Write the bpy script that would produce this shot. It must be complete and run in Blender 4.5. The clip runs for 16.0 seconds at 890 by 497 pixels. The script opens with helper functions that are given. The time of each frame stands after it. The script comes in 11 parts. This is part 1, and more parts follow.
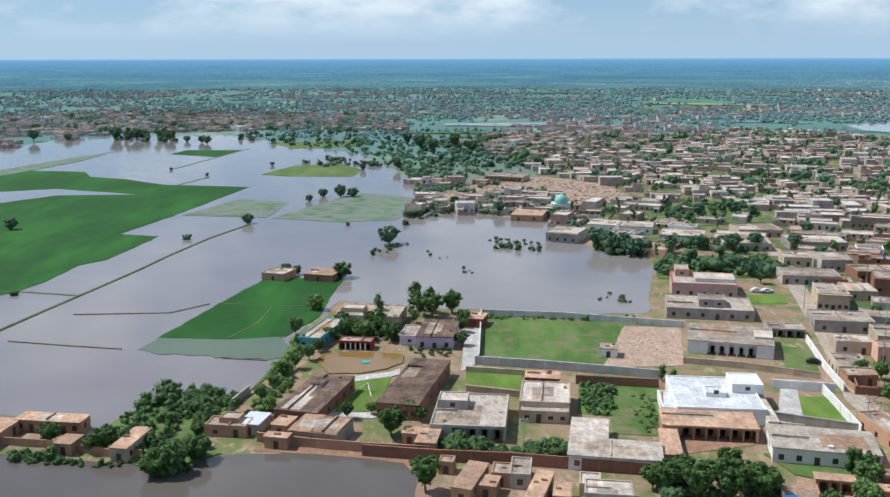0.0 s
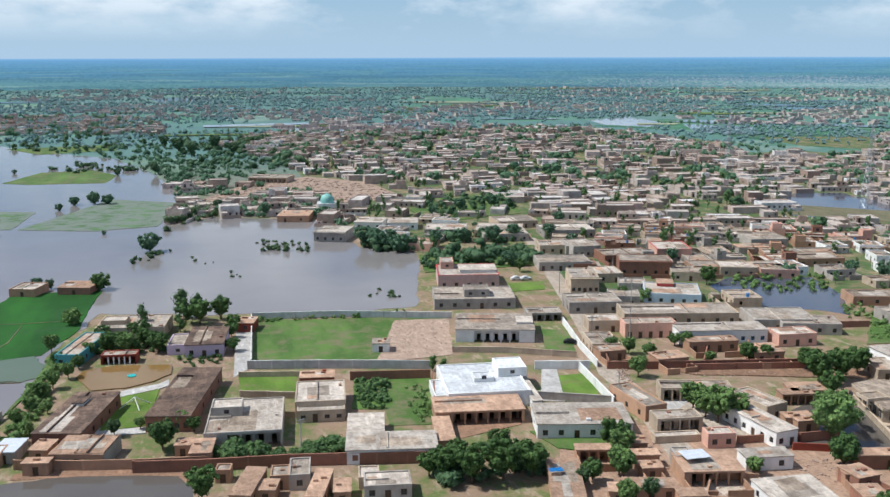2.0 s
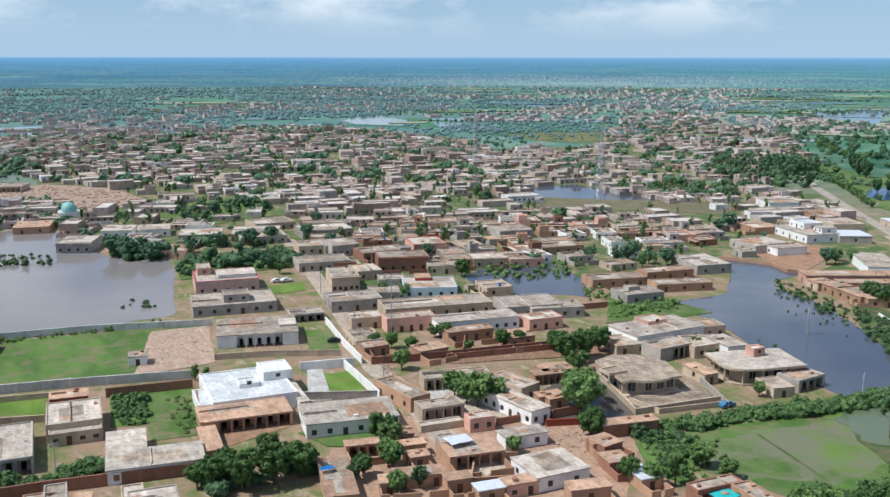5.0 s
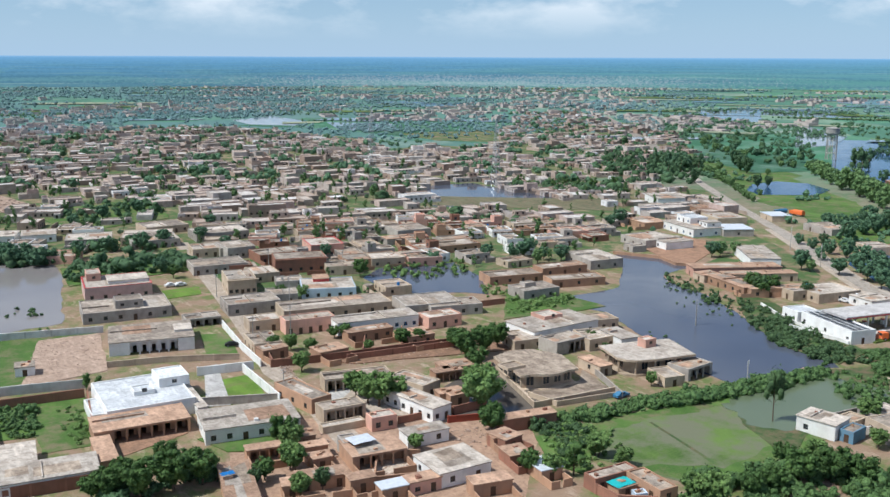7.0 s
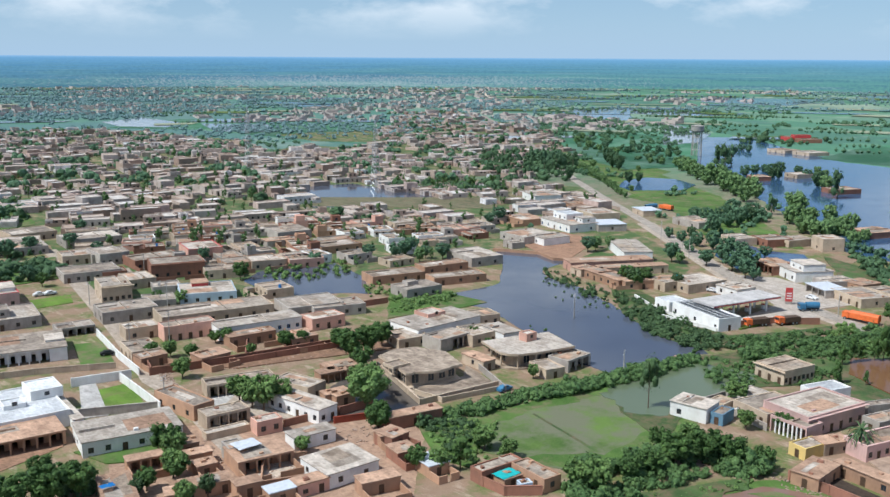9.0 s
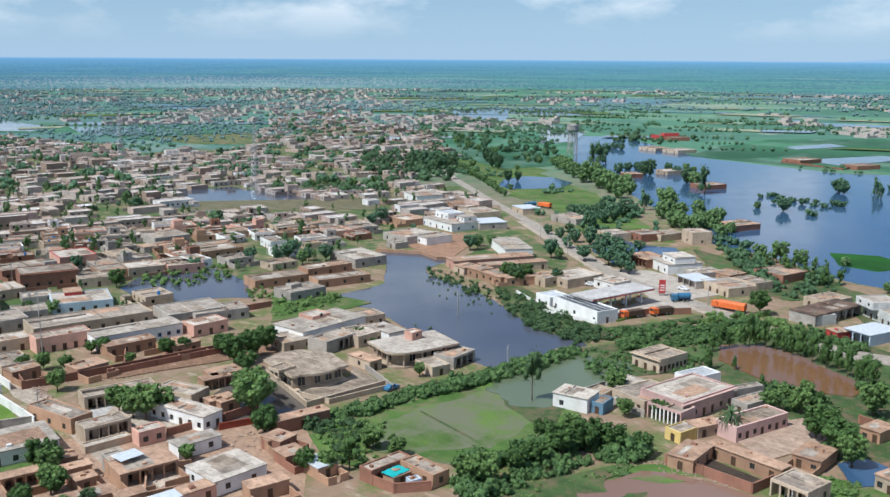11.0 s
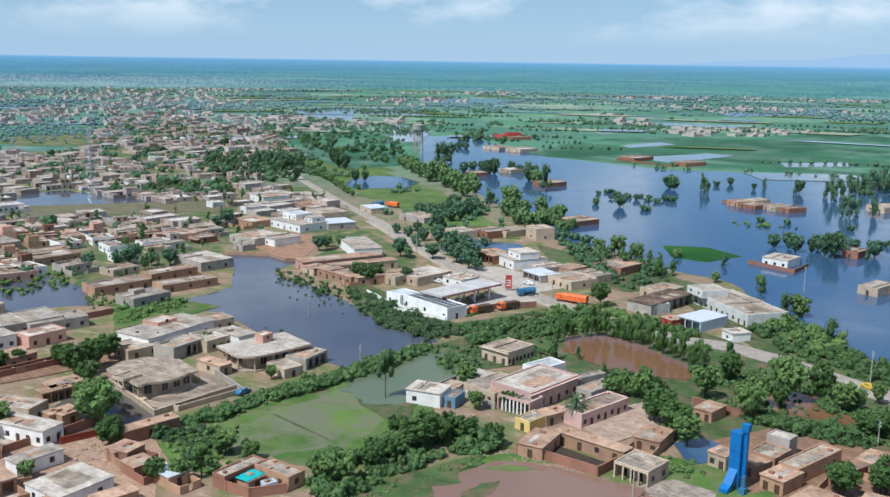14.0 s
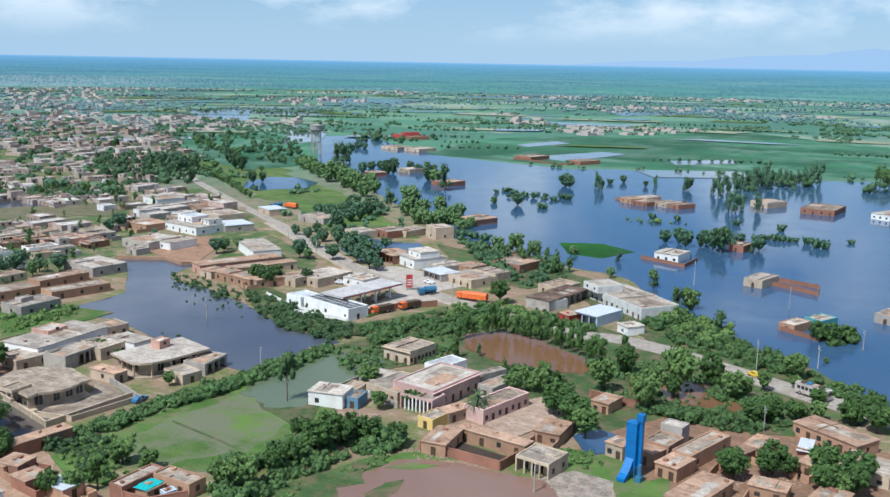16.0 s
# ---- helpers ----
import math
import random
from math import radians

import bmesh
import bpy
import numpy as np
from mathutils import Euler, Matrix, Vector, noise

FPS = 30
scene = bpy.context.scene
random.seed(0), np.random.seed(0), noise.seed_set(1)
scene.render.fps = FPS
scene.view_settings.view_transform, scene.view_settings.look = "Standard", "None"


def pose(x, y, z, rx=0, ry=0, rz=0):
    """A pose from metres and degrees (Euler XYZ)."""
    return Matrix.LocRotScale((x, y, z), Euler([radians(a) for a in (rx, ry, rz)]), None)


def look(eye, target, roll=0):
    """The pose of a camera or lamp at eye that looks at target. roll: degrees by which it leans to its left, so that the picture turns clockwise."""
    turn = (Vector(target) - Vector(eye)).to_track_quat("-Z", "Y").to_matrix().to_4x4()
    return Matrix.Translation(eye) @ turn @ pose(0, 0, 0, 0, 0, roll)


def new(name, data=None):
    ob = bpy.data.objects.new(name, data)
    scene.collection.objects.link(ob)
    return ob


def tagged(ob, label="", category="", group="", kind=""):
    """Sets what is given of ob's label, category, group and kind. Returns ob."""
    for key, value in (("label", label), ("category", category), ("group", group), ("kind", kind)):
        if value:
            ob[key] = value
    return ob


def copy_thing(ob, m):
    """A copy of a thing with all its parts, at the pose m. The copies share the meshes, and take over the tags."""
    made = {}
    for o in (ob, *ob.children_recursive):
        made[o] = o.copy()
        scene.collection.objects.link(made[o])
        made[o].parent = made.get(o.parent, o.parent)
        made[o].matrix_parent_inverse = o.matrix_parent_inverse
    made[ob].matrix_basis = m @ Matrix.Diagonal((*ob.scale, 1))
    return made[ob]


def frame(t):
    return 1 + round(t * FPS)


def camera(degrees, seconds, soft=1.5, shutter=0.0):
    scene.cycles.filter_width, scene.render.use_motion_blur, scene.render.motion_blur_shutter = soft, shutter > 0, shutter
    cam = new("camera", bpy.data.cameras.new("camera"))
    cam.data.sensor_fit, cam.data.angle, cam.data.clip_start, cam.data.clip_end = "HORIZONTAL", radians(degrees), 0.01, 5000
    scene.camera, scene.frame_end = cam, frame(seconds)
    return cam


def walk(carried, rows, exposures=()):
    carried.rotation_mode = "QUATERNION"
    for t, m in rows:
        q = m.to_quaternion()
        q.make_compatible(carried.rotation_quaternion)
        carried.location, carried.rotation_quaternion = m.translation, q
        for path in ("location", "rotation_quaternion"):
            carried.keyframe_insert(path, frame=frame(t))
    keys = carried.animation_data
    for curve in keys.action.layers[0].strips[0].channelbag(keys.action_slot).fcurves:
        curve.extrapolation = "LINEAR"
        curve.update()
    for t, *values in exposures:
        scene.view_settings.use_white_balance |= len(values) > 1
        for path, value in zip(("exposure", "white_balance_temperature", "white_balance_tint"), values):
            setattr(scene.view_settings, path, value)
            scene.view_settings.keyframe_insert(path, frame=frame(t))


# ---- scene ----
# ---- camera: a drone that hovers about 78 m up and turns to its right ----
cam = camera(50.2, 16.0, soft=1.5)
EXPOSURE = 0.21
# seconds, east, north, height, yaw, pitch, roll
ROWS = [
    (0.0, 0.00, -0.00, 78.00, 2.10, -11.31, -0.12),
    (0.5, -0.19, -0.30, 77.81, -0.53, -11.28, -0.03),
    (1.0, -0.21, -0.72, 77.83, -4.36, -11.29, -0.04),
    (1.5, -0.09, -1.18, 78.03, -8.19, -11.34, -0.10),
    (2.0, -0.07, -1.50, 78.17, -12.07, -11.37, -0.14),
    (2.5, -0.21, -1.81, 78.23, -15.09, -11.39, -0.12),
    (3.0, -0.42, -2.12, 78.32, -17.53, -11.39, -0.05),
    (3.5, -0.60, -2.40, 78.42, -20.16, -11.38, -0.04),
    (4.0, -0.74, -2.67, 78.57, -22.77, -11.40, -0.01),
    (4.2, -0.80, -2.75, 78.59, -23.80, -11.40, 0.00),
    (6.3, -1.46, -3.63, 78.80, -30.60, -11.42, 0.15),
    (6.5, -1.52, -3.71, 78.82, -31.32, -11.42, 0.16),
    (7.0, -1.73, -3.76, 78.80, -33.18, -11.42, 0.21),
    (7.5, -2.00, -3.88, 78.75, -35.01, -11.39, 0.27),
    (8.0, -2.17, -4.14, 78.81, -36.84, -11.38, 0.26),
    (8.5, -2.35, -4.27, 78.87, -38.65, -11.39, 0.30),
    (9.0, -2.63, -4.45, 78.79, -40.49, -11.38, 0.32),
    (11.5, -3.93, -5.47, 78.78, -49.49, -11.26, 0.45),
    (12.0, -4.21, -5.54, 78.81, -51.28, -11.25, 0.59),
    (12.5, -4.46, -5.60, 78.85, -52.81, -11.23, 0.68),
    (13.0, -4.68, -5.67, 78.84, -54.19, -11.21, 0.80),
    (13.5, -4.88, -5.75, 78.83, -55.61, -11.19, 0.82),
    (14.0, -5.12, -5.86, 78.85, -56.99, -11.18, 0.86),
    (14.5, -5.29, -5.98, 78.93, -58.37, -11.16, 0.95),
    (15.0, -5.44, -6.04, 78.98, -59.77, -11.13, 1.01),
    (15.5, -5.64, -6.09, 79.05, -61.39, -11.11, 1.09),
    (16.0, -5.90, -6.34, 79.09, -63.11, -11.10, 1.09),
]
walk(cam, [(t, pose(x, y, z) @ pose(0, 0, 0, 0, 0, yaw) @ pose(0, 0, 0, 90 + pitch) @ pose(0, 0, 0, 0, 0, roll)) for t, x, y, z, yaw, pitch, roll in ROWS],
     exposures=[(0.0, EXPOSURE, 6030, 7), (5.0, EXPOSURE, 6000, 7), (15.5, EXPOSURE - 0.03, 5740, 5), (16.0, EXPOSURE + 0.04, 5730, 5)])

# ---- world, sun, exposure ----
SUN_AZ, SUN_EL = radians(-76), radians(55)  # clockwise from +y, and above the horizon
world = bpy.data.worlds.new("world")
scene.world = world
world.use_nodes = True
wn, wl = world.node_tree.nodes, world.node_tree.links
wn.clear()
w_out, w_bg = wn.new("ShaderNodeOutputWorld"), wn.new("ShaderNodeBackground")
sky = wn.new("ShaderNodeTexSky")
sky.sky_type, sky.sun_disc = "NISHITA", False
sky.sun_elevation, sky.sun_rotation = SUN_EL, SUN_AZ
sky.air_density, sky.dust_density, sky.ozone_density = 1.0, 0.25, 2.0
w_co, w_sep = wn.new("ShaderNodeTexCoord"), wn.new("ShaderNodeSeparateXYZ")
wl.new(w_co.outputs["Generated"], w_sep.inputs[0])


def w_math(op, a, b=None, clamp=False):
    n = wn.new("ShaderNodeMath")
    n.operation, n.use_clamp = op, clamp
    for i, v in enumerate((a, b)):
        if v is None:
            continue
        if isinstance(v, (int, float)):
            n.inputs[i].default_value = v
        else:
            wl.new(v, n.inputs[i])
    return n.outputs[0]


# clouds: soft heaps in a band above the haze
w_pl = wn.new("ShaderNodeMapping")
w_pl.inputs["Scale"].default_value = (1, 1, 2.6)
wl.new(w_co.outputs["Generated"], w_pl.inputs["Vector"])
w_no = wn.new("ShaderNodeTexNoise")
w_no.inputs["Scale"].default_value, w_no.inputs["Detail"].default_value, w_no.inputs["Roughness"].default_value = 6.5, 7.0, 0.58
wl.new(w_pl.outputs[0], w_no.inputs["Vector"])
w_ra = wn.new("ShaderNodeMapRange")
w_ra.inputs["From Min"].default_value, w_ra.inputs["From Max"].default_value = 0.46, 0.64
wl.new(w_no.outputs["Fac"], w_ra.inputs["Value"])
w_hi = wn.new("ShaderNodeMapRange")  # no separate clouds down at the haze of the horizon
w_hi.inputs["From Min"].default_value, w_hi.inputs["From Max"].default_value = 0.016, 0.052
wl.new(w_sep.outputs[2], w_hi.inputs["Value"])
w_fac = w_math("MULTIPLY", w_math("MULTIPLY", w_ra.outputs[0], w_hi.outputs[0]), 0.85)
w_mix = wn.new("ShaderNodeMix")
w_mix.data_type = "RGBA"
wl.new(w_fac, w_mix.inputs["Factor"])
w_tint = wn.new("ShaderNodeMix")
w_tint.data_type, w_tint.blend_type = "RGBA", "MULTIPLY"
w_tint.inputs["Factor"].default_value = 1.0
w_tint.inputs["B"].default_value = (0.74, 0.92, 1.12, 1)
wl.new(sky.outputs[0], w_tint.inputs["A"])
w_haze = wn.new("ShaderNodeMix")  # pale moist haze low over the plain
w_haze.data_type = "RGBA"
w_hz = wn.new("ShaderNodeMapRange")
w_hz.inputs["From Min"].default_value, w_hz.inputs["From Max"].default_value = -0.02, 0.16
w_hz.inputs["To Min"].default_value, w_hz.inputs["To Max"].default_value = 0.92, 0.0
wl.new(w_sep.outputs[2], w_hz.inputs["Value"])
wl.new(w_hz.outputs[0], w_haze.inputs["Factor"])
wl.new(w_tint.outputs["Result"], w_haze.inputs["A"])
w_haze.inputs["B"].default_value = (6.2, 8.3, 10.8, 1)
wl.new(w_haze.outputs["Result"], w_mix.inputs["A"])
w_mix.inputs["B"].default_value = (11.0, 11.6, 12.2, 1)
wl.new(w_mix.outputs["Result"], w_bg.inputs[0])
w_bg.inputs[1].default_value = 0.066
wl.new(w_bg.outputs[0], w_out.inputs[0])

sun = new("sun", bpy.data.lights.new("sun", "SUN"))
sun.data.energy, sun.data.angle, sun.data.color = 4.3, radians(0.6), (1.0, 0.94, 0.85)
sun_way = Vector((math.sin(SUN_AZ) * math.cos(SUN_EL), math.cos(SUN_AZ) * math.cos(SUN_EL), math.sin(SUN_EL)))
sun.matrix_basis = look(sun_way * 300, (0, 0, 0))


# ---- materials ----
class Nodes:
    """A material with a principled shader and short ways to add nodes to it."""

    def __init__(self, name, rough=0.9, spec=0.2):
        self.mat = bpy.data.materials.new(name)
        self.mat.use_nodes = True
        self.t = self.mat.node_tree
        self.bsdf = self.t.nodes["Principled BSDF"]
        self.bsdf.inputs["Roughness"].default_value = rough
        self.bsdf.inputs["Specular IOR Level"].default_value = spec

    def put(self, socket, v):
        if isinstance(v, (int, float, tuple)):
            socket.default_value = (*v, 1) if isinstance(v, tuple) and len(v) == 3 and socket.type == "RGBA" else v
        else:
            self.t.links.new(v, socket)

    def where(self, kind="world"):
        if kind == "world":
            return self.t.nodes.new("ShaderNodeNewGeometry").outputs["Position"]
        return self.t.nodes.new("ShaderNodeTexCoord").outputs["Object"]

    def noise(self, at, size, detail=4.0, rough=0.55):
        n = self.t.nodes.new("ShaderNodeTexNoise")
        n.inputs["Scale"].default_value, n.inputs["Detail"].default_value, n.inputs["Roughness"].default_value = 1 / size, detail, rough
        self.t.links.new(at, n.inputs["Vector"])
        return n.outputs["Fac"]

    def cells(self, at, size, metric="CHEBYCHEV", out="Color", random=1.0):
        n = self.t.nodes.new("ShaderNodeTexVoronoi")
        n.distance = metric
        n.inputs["Scale"].default_value, n.inputs["Randomness"].default_value = 1 / size, random
        self.t.links.new(at, n.inputs["Vector"])
        return n.outputs[out]

    def ramp(self, fac, *stops):
        n = self.t.nodes.new("ShaderNodeValToRGB")
        e = n.color_ramp.elements
        while len(e) < len(stops):
            e.new(0.5)
        for el, (p, c) in zip(e, stops):
            el.position, el.color = p, ((*c, 1) if isinstance(c, tuple) else (c, c, c, 1))
        self.t.links.new(fac, n.inputs[0])
        return n.outputs[0]

    def span(self, v, a, b, c=0.0, d=1.0):
        n = self.t.nodes.new("ShaderNodeMapRange")
        for s, x in zip(n.inputs, (v, a, b, c, d)):
            self.put(s, x)
        return n.outputs[0]

    def mix(self, fac, a, b, how="MIX"):
        n = self.t.nodes.new("ShaderNodeMix")
        n.data_type, n.blend_type = "RGBA", how
        self.put(n.inputs["Factor"], fac), self.put(n.inputs["A"], a), self.put(n.inputs["B"], b)
        return n.outputs["Result"]

    def math(self, op, a, b=0.0):
        n = self.t.nodes.new("ShaderNodeMath")
        n.operation = op
        self.put(n.inputs[0], a), self.put(n.inputs[1], b)
        return n.outputs[0]

    def scaled(self, v, x, y, z, turn=0.0):
        n = self.t.nodes.new("ShaderNodeMapping")
        n.inputs["Scale"].default_value, n.inputs["Rotation"].default_value = (x, y, z), (0, 0, turn)
        self.t.links.new(v, n.inputs["Vector"])
        return n.outputs[0]

    def each(self, kind="island"):
        if kind == "island":
            return self.t.nodes.new("ShaderNodeNewGeometry").outputs["Random Per Island"]
        return self.t.nodes.new("ShaderNodeObjectInfo").outputs["Random"]

    def bump(self, height, strength=0.3, distance=0.1):
        n = self.t.nodes.new("ShaderNodeBump")
        n.inputs["Strength"].default_value, n.inputs["Distance"].default_value = strength, distance
        self.t.links.new(height, n.inputs["Height"])
        self.t.links.new(n.outputs[0], self.bsdf.inputs["Normal"])

    def colour(self, c):
        self.put(self.bsdf.inputs["Base Color"], c)
        return self.mat


def masonry(name, base, dirt, rough=0.9, amount=0.6, spread=0.18):
    """A rendered, painted or brick wall: stains in patches, streaks, a colour of its own for each house."""
    m = Nodes(name, rough)
    at = m.where()
    c = m.mix(m.math("MULTIPLY", m.ramp(m.noise(at, 2.6, 5), (0.42, 0.0), (0.68, 1.0)), amount), base, dirt)
    streak = m.noise(m.scaled(at, 1, 1, 0.16), 0.55, 3)
    c = m.mix(m.math("MULTIPLY", m.ramp(streak, (0.5, 0.0), (0.75, 1.0)), amount * 0.6), c, dirt)
    c = m.mix(1.0, c, m.ramp(m.each("object"), (0.0, 1.0 - spread), (1.0, 1.0 + spread)), "MULTIPLY")
    m.bump(m.noise(at, 0.12, 3), 0.35, 0.03)
    return m.colour(c)


def roofing(name, base, stain, rough=0.95):
    """A flat roof or bare ground of mud, lime or concrete: damp patches, fine mottling, washed-out streaks."""
    m = Nodes(name, rough)
    at = m.where()
    c = m.mix(m.ramp(m.noise(at, 4.5, 7, 0.7), (0.38, 0.0), (0.60, 0.95)), base, stain)
    c = m.mix(m.ramp(m.noise(at, 0.9, 6, 0.75), (0.46, 0.0), (0.72, 0.75)), c, tuple(x * 0.45 for x in stain))
    c = m.mix(m.ramp(m.noise(m.scaled(at, 1.0, 0.22, 1, 0.5), 1.1, 5, 0.7), (0.52, 0.0), (0.8, 0.8)), c, tuple(min(0.85, x * 1.4) for x in base))
    c = m.mix(1.0, c, m.ramp(m.each("object"), (0.0, 0.78), (1.0, 1.18)), "MULTIPLY")
    m.bump(m.noise(at, 0.35, 4), 0.4, 0.05)
    return m.colour(c)


def plain(name, c, rough=0.6, metal=0.0, spread=0.0, spec=0.4):
    m = Nodes(name, rough, spec)
    m.bsdf.inputs["Metallic"].default_value = metal
    v = m.ramp(m.noise(m.where(), 0.9, 4), (0.3, 0.82), (0.7, 1.08))
    out = m.mix(1.0, c, v, "MULTIPLY")
    if spread:
        out = m.mix(1.0, out, m.ramp(m.each("object"), (0.0, 1 - spread), (1.0, 1 + spread)), "MULTIPLY")
    return m.colour(out)


def leaves(name, dark, light, each="island"):
    m = Nodes(name, 0.7, 0.25)
    c = m.mix(m.each(each), dark, light)
    c = m.mix(m.ramp(m.noise(m.where(), 2.2, 3), (0.35, 0.0), (0.7, 0.8)), c, tuple(x * 1.5 for x in light))
    c = m.mix(m.math("MULTIPLY", m.each("object"), 0.5), c, tuple((a + b) * 0.42 for a, b in zip(dark, light)))
    fine = m.noise(m.where(), 0.34, 3, 0.75)
    c = m.mix(1.0, c, m.ramp(fine, (0.32, 0.5), (0.66, 1.45)), "MULTIPLY")
    m.bump(fine, 0.7, 0.2)
    # thin leaves let part of the light through
    thin, both = m.t.nodes.new("ShaderNodeBsdfTranslucent"), m.t.nodes.new("ShaderNodeMixShader")
    m.put(thin.inputs["Color"], c)
    both.inputs[0].default_value = 0.2
    m.t.links.new(m.bsdf.outputs[0], both.inputs[1])
    m.t.links.new(thin.outputs[0], both.inputs[2])
    m.t.links.new(both.outputs[0], m.t.nodes["Material Output"].inputs["Surface"])
    return m.colour(c)


MUD = masonry("mud_brick", (0.42, 0.255, 0.165), (0.27, 0.165, 0.115))
BRICK = masonry("red_brick", (0.30, 0.145, 0.10), (0.19, 0.105, 0.075))
PLASTER = masonry("beige_plaster", (0.50, 0.40, 0.30), (0.30, 0.23, 0.17))
PINK = masonry("rose_pink_paint", (0.60, 0.40, 0.365), (0.42, 0.30, 0.265), amount=0.65)
RUST = masonry("rusty_red_gate", (0.30, 0.07, 0.045), (0.17, 0.06, 0.04))
GATEBLUE = masonry("blue_wash", (0.10, 0.22, 0.32), (0.16, 0.18, 0.20), amount=0.8)
PALEWALL = masonry("pale_whitewash", (0.55, 0.55, 0.53), (0.36, 0.35, 0.33), amount=0.7)
PINKISH = masonry("pink_wash", (0.62, 0.36, 0.28), (0.42, 0.26, 0.2))
GREYWALL = masonry("cement_render", (0.40, 0.36, 0.32), (0.22, 0.19, 0.17))
WHITE = masonry("white_paint", (0.80, 0.79, 0.77), (0.56, 0.53, 0.49), amount=0.45, spread=0.06)
LILAC = masonry("lilac_paint", (0.52, 0.42, 0.52), (0.4, 0.33, 0.4), amount=0.35)
TEAL = masonry("teal_paint", (0.10, 0.34, 0.37), (0.1, 0.28, 0.3), amount=0.35)
YELLOWWASH = masonry("yellow_wash", (0.62, 0.45, 0.16), (0.45, 0.34, 0.18), amount=0.4)
BLUEWASH = masonry("pale_blue_wash", (0.46, 0.54, 0.62), (0.36, 0.38, 0.42), amount=0.4)
CONCRETE = masonry("concrete", (0.42, 0.40, 0.37), (0.24, 0.22, 0.2))
R_MUD = roofing("mud_roof", (0.51, 0.335, 0.235), (0.31, 0.197, 0.137))
R_GREY = roofing("lime_roof", (0.44, 0.375, 0.31), (0.215, 0.175, 0.145))
R_BROWN = roofing("weathered_brown_roof", (0.20, 0.135, 0.10), (0.072, 0.05, 0.042))
R_WHITE = roofing("white_roof", (0.66, 0.68, 0.70), (0.46, 0.47, 0.49))
R_CANOPY = roofing("pale_sheet_canopy", (0.60, 0.575, 0.56), (0.47, 0.445, 0.43))
R_PALE = roofing("pale_concrete_roof", (0.56, 0.495, 0.43), (0.335, 0.285, 0.24))
R_OLD = roofing("weathered_stone_roof", (0.43, 0.35, 0.275), (0.19, 0.145, 0.112))
DARK = plain("dark_opening", (0.025, 0.022, 0.02), 0.8)
GLASS = plain("window_glass", (0.03, 0.04, 0.05), 0.12, spec=0.6)
WOOD = plain("dark_wood", (0.09, 0.055, 0.035), 0.7)
BLUEPAINT = plain("blue_paint", (0.012, 0.15, 0.42), 0.45, spread=0.05)
REDPAINT = plain("red_paint", (0.5, 0.06, 0.06), 0.5)
METAL = plain("galvanised_metal", (0.42, 0.44, 0.46), 0.45, 0.6)
SHEET = plain("pale_sheet_metal", (0.62, 0.65, 0.7), 0.5, 0.1)
RUBBER = plain("rubber", (0.02, 0.02, 0.02), 0.8)
BARK = plain("bark", (0.12, 0.085, 0.06), 0.95)
LEAF = leaves("leaf", (0.034, 0.082, 0.026), (0.086, 0.152, 0.042))
LEAF_MID = leaves("orchard_leaf", (0.038, 0.090, 0.044), (0.084, 0.148, 0.068))
LEAF_SCRUB = leaves("scrub_leaf", (0.041, 0.098, 0.037), (0.106, 0.178, 0.060))
LEAF_LIGHT = leaves("fresh_leaf", (0.072, 0.148, 0.044), (0.160, 0.246, 0.078))
# LEAF_LIGHT paled and blued: painted haze for trees beyond 345 m
LEAF_LIGHT_HAZED = leaves("hazed_light_leaf", (0.090, 0.178, 0.066), (0.180, 0.280, 0.108))
LEAF_GREY = leaves("grey_leaf", (0.036, 0.080, 0.036), (0.086, 0.142, 0.058))
# haze over distance is painted into the leaf colours of these two
LEAF_FAR = leaves("hazed_far_leaf", (0.062, 0.135, 0.075), (0.105, 0.19, 0.105))
LEAF_HAZE = leaves("haze_blue_leaf", (0.120, 0.205, 0.215), (0.160, 0.255, 0.255))


